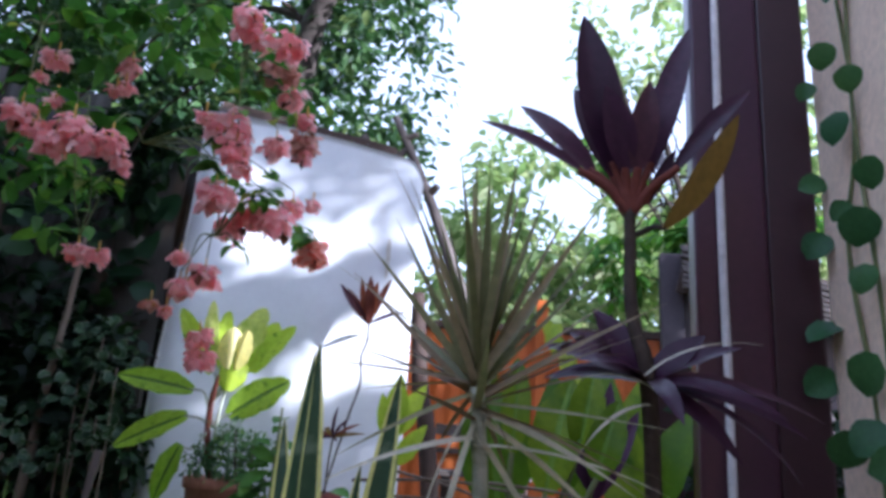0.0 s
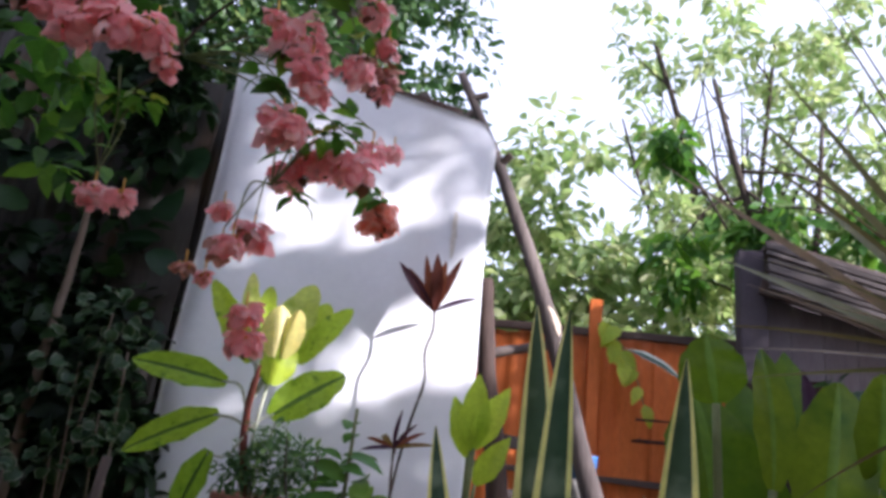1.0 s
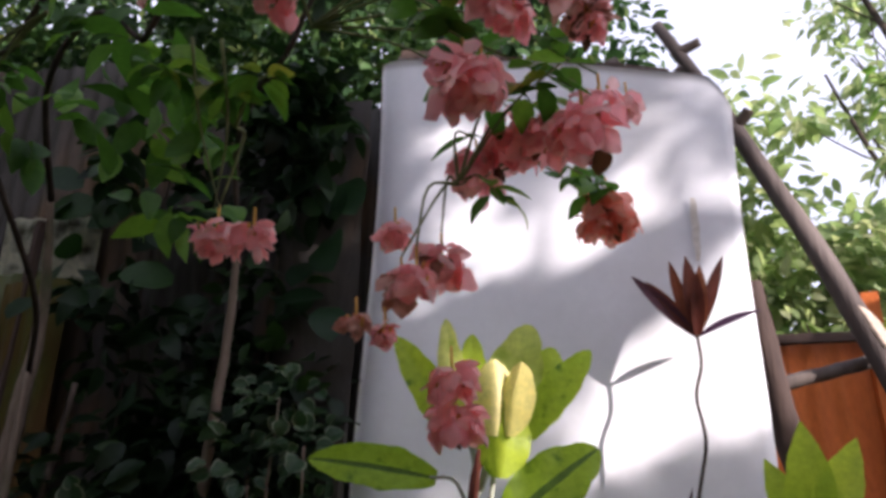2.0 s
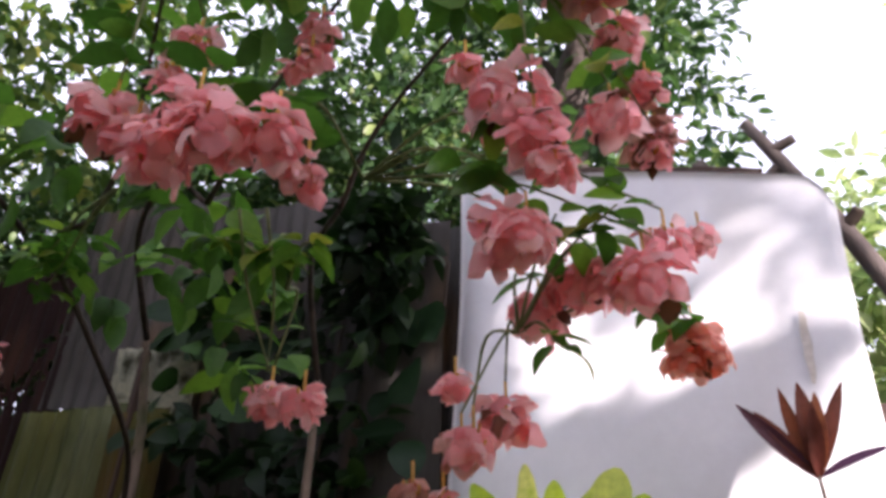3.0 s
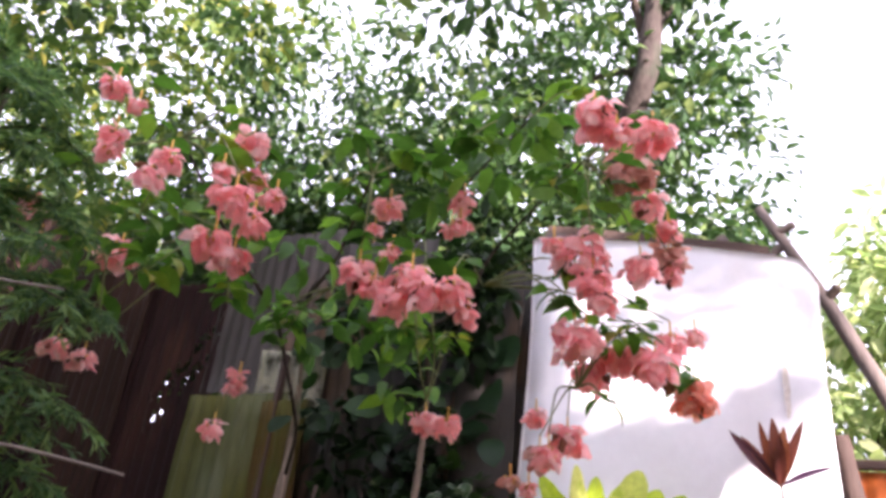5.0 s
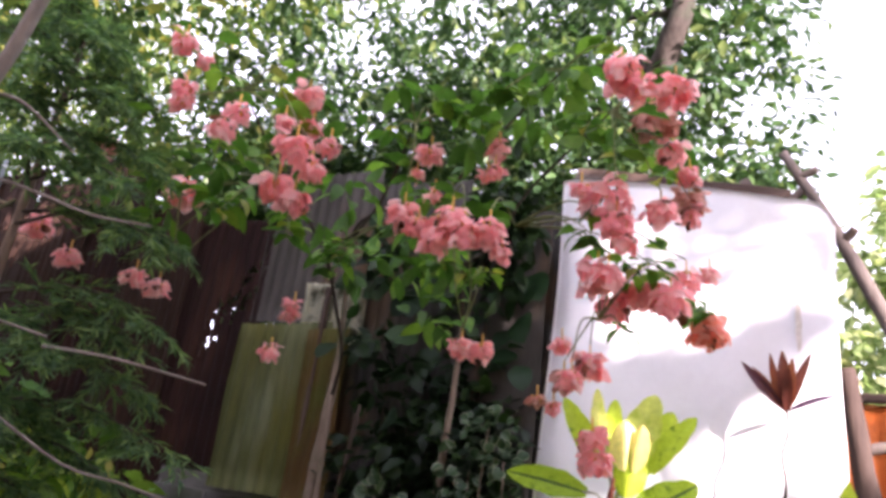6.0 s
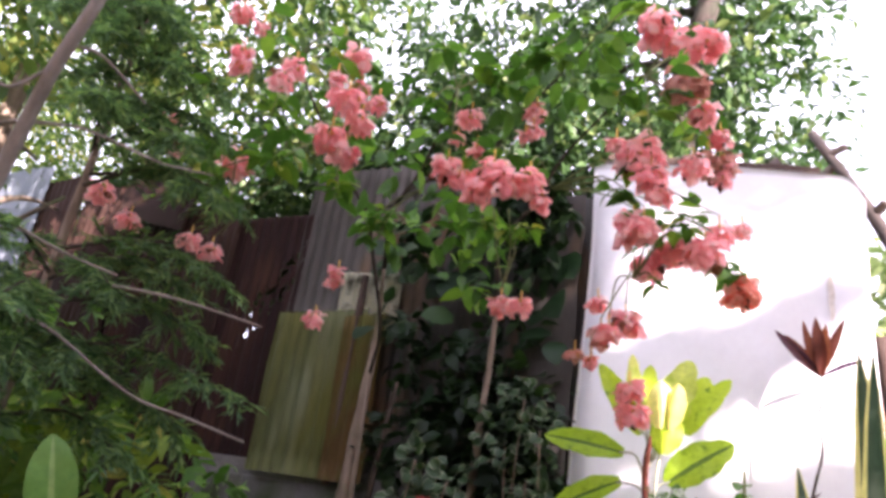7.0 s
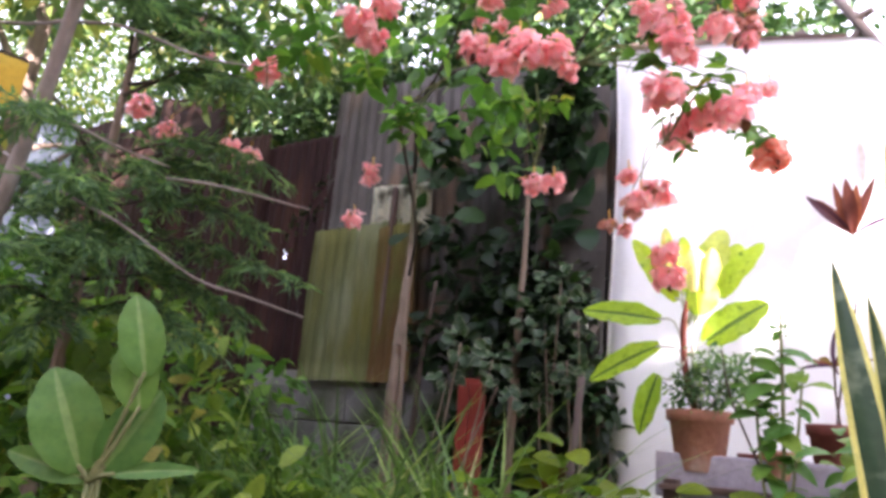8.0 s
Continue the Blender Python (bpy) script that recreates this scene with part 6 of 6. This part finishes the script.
    beam("stake", (-1.12, 2.19, 0), (-1.05, 2.24, 1.0), 0.02, 0.02, GREYWOOD, stake)
    plank = thing("red_cabinet", (-1.5, 2.35, 0), "narrow box painted dull red standing behind the stems", "box")
    turn = Matrix.Rotation(radians(35), 4, "Z")
    part("body", box(0.10, 0.10, 1.0, 0.006), REDPAINT, plank, "", Matrix.Translation((-1.66, 2.40, 0.50)) @ turn)
    part("door", box(0.044, 0.012, 0.96, 0.004), REDPAINT, plank, "", Matrix.Translation((-1.61, 2.36, 0.50)) @ turn)
    part("door", box(0.044, 0.012, 0.96, 0.004), REDPAINT, plank, "", Matrix.Translation((-1.648, 2.334, 0.50)) @ turn)


bench()
croton()
cordyline_plant()
light_herb()


# ---- plants close to the path ----
def tall_pot(at, r, h, mat, label):
    ob = thing("planter", at, label, "planter", "planters beside the path")
    part("body", turned("body", [(r * 0.75, 0), (r * 0.97, h * 0.9), (r * 1.06, h * 0.91), (r * 1.06, h), (r * 0.95, h), (r * 0.9, h * 0.93)]), mat, ob, m=Matrix.Translation(at))
    part("soil", turned("soil", [(r * 0.9, h * 0.9), (r * 0.5, h * 0.95)], 16), SOIL, ob, "dark potting soil", Matrix.Translation(at))


def snake_plant():
    tall_pot((0.07, 1.30, 0), 0.13, 0.55, DARKCLAY, "dark clay planter holding a snake plant")
    ob = thing("snake_plant", (0.07, 1.30, 0.5), "snake plant with upright dark leaves edged in yellow", "potted plant")
    rows = [((0.024, 1.285, 1.268), 0.072, (0.0, -1, 0)), ((0.020, 1.185, 1.238), 0.068, (-0.6, -0.75, 0)), ((0.176, 1.285, 1.222), 0.07, (0.2, -1, 0)), ((0.10, 1.33, 1.06), 0.05, (0.1, -1, 0)),
            ((-0.03, 1.36, 1.05), 0.04, (0.4, -0.8, 0)), ((-0.108, 1.48, 1.138), 0.062, (0.3, -1, 0)), ((0.15, 1.42, 1.08), 0.046, (0.0, -1, 0))]
    for n, (tip, width, face) in enumerate(rows):
        t = Vector(tip)
        base = Vector((0.07 + (t.x - 0.07) * 0.45, 1.30 + (t.y - 1.30) * 0.6, 0.50))
        me = leaf_mesh("leaf", (t - base).length, width, "strap", mats=[SNAKE, SNAKEEDGE], split=0.6, droop=0.12, fold=0.25, rows=18, wave=0.014, cols=3)
        part("leaf", me, None, ob, m=aim(base, t - base, face, rng.uniform(-0.3, 0.3)))


def spiky_dracaena():
    tall_pot((0.37, 1.16, 0), 0.12, 0.5, DARKCLAY, "dark clay planter holding a dracaena")
    ob = thing("dracaena", (0.37, 1.16, 0.46), "dracaena with a pale cane and a burst of narrow stiff leaves", "potted plant")
    stem("cane", [(0.37, 1.16, 0.46), (0.365, 1.13, 0.8), (0.355, 1.10, 1.05), (0.345, 1.08, 1.185)], 0.0125, 0.0105, PALESTEM, ob, "pale ringed cane", 6, 10, 0.06)
    rnd = random.Random(121)
    hub = Vector((0.345, 1.08, 1.195))
    for k in range(38):
        a = k * 2.399
        lift = 1.25 * (1 - k / 38) ** 0.8 + 0.18
        reach = 0.85 if math.sin(a) > 0 else 0.4
        d = Vector((math.cos(a) * math.cos(lift), math.sin(a) * math.cos(lift) * reach + 0.06, math.sin(lift) + 0.22))
        me = leaf_mesh("leaf", rnd.uniform(0.24, 0.31) + 0.05 * math.sin(lift), rnd.uniform(0.012, 0.019), "blade", droop=rnd.uniform(0.02, 0.16), fold=0.35, rows=7, cols=1)
        part("leaf", me, SPIKE, ob, m=aim(hub + Vector((0, 0, rnd.uniform(-0.03, 0.02))), d, (-0.35 * math.cos(a), -0.8, 0.8), rnd.uniform(-0.7, 0.7)))
    for k in range(22):
        a = k * 2.399 + 0.3
        d = Vector((math.cos(a), math.sin(a) * 0.7, rnd.uniform(-0.25, 0.6)))
        me = leaf_mesh("old_leaf", rnd.uniform(0.18, 0.30), rnd.uniform(0.010, 0.015), "blade", droop=rnd.uniform(0.1, 0.5), fold=0.3, rows=7, cols=1)
        part("old_leaf", me, OLDBLADE, ob, "brown ageing leaf", m=aim(hub + Vector((0, 0, rnd.uniform(-0.06, 0.0))), d, (0, 0, 1), rnd.uniform(-0.6, 0.6)))
    for k, (x, z) in enumerate(((-0.10, -0.20), (0.16, -0.10), (0.20, -0.16), (-0.05, -0.22), (0.12, -0.20), (-0.16, -0.08), (0.24, -0.04))):
        d = Vector((x, 0.05 * (-1) ** k, z))
        me = leaf_mesh("dry_leaf", d.length * 1.25, 0.013, "blade", droop=0.5, fold=0.3, rows=8, cols=1)
        part("dry_leaf", me, DRYBLADE, ob, "dry pale leaf", m=aim(hub + Vector((0, 0, -0.03 - 0.01 * k)), d + Vector((0, 0, 0.05)), (0, -0.6, 0.8), rnd.uniform(-0.4, 0.4)))


def dark_cordyline():
    tall_pot((0.60, 1.24, 0), 0.13, 0.62, DARKCLAY, "dark clay planter holding a cordyline")
    ob = thing("dark_cordyline", (0.60, 1.24, 0.58), "cordyline with broad dark purple leaves on a thin cane", "potted plant")
    stem("cane", [(0.60, 1.24, 0.58), (0.60, 1.20, 0.9), (0.589, 1.175, 1.21), (0.567, 1.205, 1.33), (0.567, 1.235, 1.515)], 0.014, 0.010, TWIG, ob, "dark ringed cane", 6, 10, 0.08)
    hub = Vector((0.567, 1.235, 1.50))
    rows = [((0.481, 1.18, 1.873), 0.074, DARKCORDY, 0.2), ((0.667, 1.22, 1.875), 0.054, DARKCORDY, 0.25), ((0.789, 1.20, 1.76), 0.036, DARKCORDY, 0.7), ((0.32, 1.15, 1.649), 0.044, DARKCORDY, 0.35), ((0.373, 1.23, 1.729), 0.055, DARKCORDY, 0.4),
            ((0.47, 1.28, 1.789), 0.056, DARKCORDY, 0.3), ((0.535, 1.14, 1.70), 0.060, DARKCORDY, 0.5), ((0.600, 1.16, 1.72), 0.050, DARKCORDY, 0.4), ((0.654, 1.25, 1.632), 0.022, DARKCORDY, 0.2), ((0.55, 1.33, 1.72), 0.05, DARKCORDY, 0.3), ((0.64, 1.34, 1.68), 0.04, DARKCORDY, 0.4)]
    for tip, width, mat, droop in rows:
        t = Vector(tip)
        start = hub + Vector((0.30 * (t.x - hub.x), 0.1 * (t.y - hub.y), 0.07 if t.z > 1.64 else 0.02))
        me = leaf_mesh("leaf", (t - start).length * (1.0 + 0.06 * droop), width, "spear", droop=droop, fold=0.25, rows=12)
        part("leaf", me, mat, ob, "", aim(start, t - start + Vector((0, 0, 0.07 * droop)), (0, -0.9, 0.55), rng.uniform(-0.25, 0.25)))
        stem("leaf_stalk", [hub, (hub + start) / 2 + Vector((0, 0, 0.012)), start + (t - start) * 0.08], 0.011, 0.007, DARKCLAY, ob, "dull red leaf stalk", 4, 6)
    old = Vector((0.612, 1.165, 1.455))
    stem("leaf_stalk", [hub + Vector((0, 0, -0.04)), (hub + old) / 2 + Vector((0.01, 0, -0.01)), old], 0.006, 0.004, TWIG, ob, "", 4, 6)
    me = leaf_mesh("leaf", (Vector((0.748, 1.13, 1.629)) - old).length, 0.058, "spear", droop=0.3, fold=0.2, rows=12)
    part("leaf", me, BRONZE, ob, "bronze ageing leaf", aim(old, Vector((0.748, 1.13, 1.629)) - old, (0.5, -0.8, -0.3), 0.2))
    low = Vector((0.589, 1.175, 1.215))
    for tip, width, droop in (((0.431, 1.17, 1.262), 0.056, 0.5), ((0.464, 1.21, 1.291), 0.06, 0.4), ((0.503, 1.20, 1.331), 0.05, 0.3), ((0.676, 1.17, 1.286), 0.048, 0.3), ((0.711, 1.13, 1.262), 0.042, 0.5), ((0.775, 1.09, 1.137), 0.024, 0.9), ((0.844, 1.17, 1.195), 0.028, 0.7),
                              ((0.788, 1.22, 1.209), 0.03, 0.6), ((0.806, 1.14, 1.107), 0.028, 0.9), ((0.686, 1.12, 1.097), 0.032, 0.9), ((0.45, 1.12, 1.20), 0.05, 0.6), ((0.50, 1.08, 1.22), 0.045, 0.8), ((0.42, 1.24, 1.22), 0.05, 0.6), ((0.55, 1.32, 1.30), 0.05, 0.5), ((0.66, 1.30, 1.26), 0.05, 0.6), ((0.72, 1.05, 1.16), 0.026, 0.9), ((0.60, 1.02, 1.15), 0.03, 0.9)):
        t = Vector(tip)
        me = leaf_mesh("leaf", (t - low).length * (1.0 + 0.06 * droop), width, "spear", droop=droop, fold=0.25, rows=11, wave=0.015)
        part("leaf", me, DARKCORDY, ob, m=aim(low, t - low + Vector((0, 0, 0.08 * droop)), (0, -0.6, 0.8), rng.uniform(-0.3, 0.3)))
    for a, b in (((0.60, 1.16, 1.20), (0.498, 1.09, 1.213)), ((0.58, 1.14, 1.22), (0.72, 1.12, 1.30)), ((0.59, 1.15, 1.18), (0.50, 1.06, 1.12))):
        a, b = Vector(a), Vector(b)
        me = leaf_mesh("dry_leaf", (b - a).length * 1.1, 0.013, "blade", droop=0.9, fold=0.3, rows=9, cols=1)
        part("dry_leaf", me, DRYBLADE, ob, "dry pale leaf", aim(a, b - a + Vector((0, 0, 0.05)), (0, -0.3, 1), 0))


def broad_plant():
    tall_pot((0.32, 1.80, 0), 0.14, 0.45, DARKCLAY, "dark clay planter holding a broad-leaved plant")
    ob = thing("broad_leaf_plant", (0.32, 1.80, 0.4), "plant with very broad upright bright green leaves", "potted plant")
    base = Vector((0.32, 1.80, 0.42))
    for start, tip, width in (((0.318, 1.80, 0.97), (0.297, 1.775, 1.262), 0.178), ((0.280, 1.67, 1.215), (0.262, 1.65, 1.318), 0.098), ((0.355, 1.66, 1.10), (0.369, 1.657, 1.318), 0.066), ((0.43, 1.69, 1.02), (0.468, 1.68, 1.285), 0.115), ((0.534, 1.62, 1.06), (0.573, 1.60, 1.225), 0.08), ((0.50, 1.68, 1.12), (0.528, 1.66, 1.29), 0.08)):
        s, t = Vector(start), Vector(tip)
        me = leaf_mesh("leaf", (t - s).length, width, "oval", mats=[BROADRIB, BROAD], split=0.1, droop=0.5, fold=0.25, rows=14, wave=0.03, cols=8)
        part("leaf", me, None, ob, m=aim(s, t - s, (0, -1, 0.25), rng.uniform(-0.3, 0.3)))
        stem("stalk", [base, base.lerp(s, 0.6) + Vector((0, 0, 0.05)), s], 0.008, 0.006, GREENSTEM, ob, "", 4, 6)
    striped = thing("variegated_leaf_plant", (0.34, 1.92, 0), "slender stem with a long green leaf edged in white", "plant")
    stem("stem", [(0.36, 1.93, 0.0), (0.34, 1.92, 0.7), (0.30, 1.91, 1.18), (0.278, 1.895, 1.268)], 0.006, 0.003, GREENSTEM, striped)
    me = leaf_mesh("leaf", 0.145, 0.040, "spear", mats=[ARALIA, WHITEMARGIN], split=0.5, droop=0.25, fold=0.3, rows=10, wave=0.02, cols=3)
    part("leaf", me, None, striped, "dark green leaf with a white margin", aim((0.280, 1.897, 1.268), (-0.108, -0.081, 0.057), (0.2, -1, 0.5), 0.5))
    behind = thing("broad_leaf_plant", (0.56, 2.2, 0), "dark green broad-leaved plant behind the planters", "plant")
    for start, tip, width in (((0.48, 2.1, 1.02), (0.42, 2.05, 1.33), 0.15), ((0.56, 2.2, 1.05), (0.55, 2.15, 1.42), 0.16), ((0.64, 2.25, 1.0), (0.70, 2.2, 1.36), 0.14), ((0.52, 2.3, 0.95), (0.48, 2.3, 1.28), 0.14), ((0.62, 2.1, 0.9), (0.66, 2.02, 1.22), 0.13), ((0.72, 2.3, 0.95), (0.82, 2.28, 1.3), 0.13)):
        s, t = Vector(start), Vector(tip)
        me = leaf_mesh("leaf", (t - s).length, width, "ovate", droop=0.6, fold=0.2, rows=10, wave=0.02)
        part("leaf", me, BROAD, behind, m=aim(s, t - s, (0, -1, 0.25), rng.uniform(-0.5, 0.5)))
        stem("stalk", [(0.56, 2.2, 0.0), (0.56, 2.2, 0.6), s], 0.008, 0.006, GREENSTEM, behind, "", 4, 6)
    purple = thing("dark_cordyline", (0.56, 1.98, 0), "low cordyline with dark purple upright leaves", "plant")
    stem("cane", [(0.57, 2.0, 0.0), (0.56, 1.99, 0.6), (0.55, 1.98, 1.0)], 0.012, 0.008, TWIG, purple)
    for tip, width in (((0.53, 1.96, 1.34), 0.06), ((0.59, 1.98, 1.31), 0.055), ((0.46, 1.97, 1.20), 0.05), ((0.66, 2.0, 1.24), 0.05), ((0.56, 1.90, 1.22), 0.05)):
        t, low = Vector(tip), Vector((0.55, 1.98, 1.0))
        me = leaf_mesh("leaf", (t - low).length, width, "spear", droop=0.35, fold=0.25, rows=10, wave=0.01)
        part("leaf", me, DARKCORDY, purple, m=aim(low, t - low, (0, -1, 0.3), rng.uniform(-0.3, 0.3)))
    lone = thing("broad_leaf_plant", (-0.2, 2.82, 0), "bright yellow-green broad leaf beside the white sheet", "plant")
    for start, tip, width in (((-0.20, 2.84, 1.12), (-0.19, 2.80, 1.37), 0.10), ((-0.19, 2.84, 1.13), (-0.09, 2.82, 1.34), 0.09), ((-0.21, 2.85, 1.10), (-0.27, 2.84, 1.30), 0.08), ((-0.18, 2.86, 1.02), (-0.08, 2.84, 1.18), 0.08)):
        s, t = Vector(start), Vector(tip)
        me = leaf_mesh("leaf", (t - s).length, width, "ovate", droop=0.5, fold=0.25, rows=10, wave=0.03)
        part("leaf", me, LIME, lone, m=aim(s, t - s, (0, -1, 0.25), 0.1))
        stem("stalk", [(-0.2, 2.85, 0.0), (-0.21, 2.84, 0.6), s], 0.008, 0.006, GREENSTEM, lone, "", 4, 6)
    stray = thing("trailing_vine", (0.30, 4.74, 1.96), "thin vine with pale green leaves draped over the orange fence", "vine")
    stem("vine_stem", [(0.30, 4.74, 1.96), (0.36, 4.70, 1.93), (0.46, 4.69, 1.80), (0.54, 4.70, 1.62), (0.60, 4.71, 1.42)], 0.006, 0.003, GREENSTEM, stray)
    leaf = leaf_mesh("leaf", 0.17, 0.085, "ovate", droop=0.6, fold=0.2, rows=8, wave=0.02)
    rnd = random.Random(141)
    for x, z in ((0.33, 1.97), (0.37, 1.90), (0.41, 1.86), (0.44, 1.80), (0.46, 1.74), (0.52, 1.70), (0.55, 1.60), (0.58, 1.50), (0.42, 1.94), (0.36, 1.80)):
        part("leaf", leaf, LIME if z > 1.85 else BROAD, stray, m=aim((x, 4.69, z), (rnd.uniform(-0.5, 0.8), -0.4, rnd.uniform(-1, -0.2)), (0, -1, 0.4), 0, rnd.uniform(0.7, 1.1)))


def dry_stalks():
    ob = thing("dry_stalks", (0.2, 1.4, 0), "thin brown dry stalks lying across the planters", "stalks")
    for a, b in (((0.10, 1.46, 1.00), (0.44, 1.50, 0.96)), ((0.04, 1.54, 1.02), (0.46, 1.52, 1.01)), ((0.12, 1.50, 1.05), (0.48, 1.40, 0.94)), ((0.20, 1.44, 0.98), (0.62, 1.50, 1.02)), ((0.30, 1.50, 1.04), (0.66, 1.44, 0.98))):
        a, b = Vector(a), Vector(b)
        stem("stalk", [a, (a + b) / 2 + Vector((0.01, 0.0, 0.02)), b], 0.0035, 0.002, BARK, ob, "", 5, 6, 0.1)
    stem("stalk", [(0.2, 1.4, 0), (0.22, 1.4, 0.6), (0.24, 1.41, 1.04)], 0.006, 0.004, BARK, ob, "", 5, 6, 0.1)


dry_stalks()
snake_plant()
spiky_dracaena()
dark_cordyline()
broad_plant()
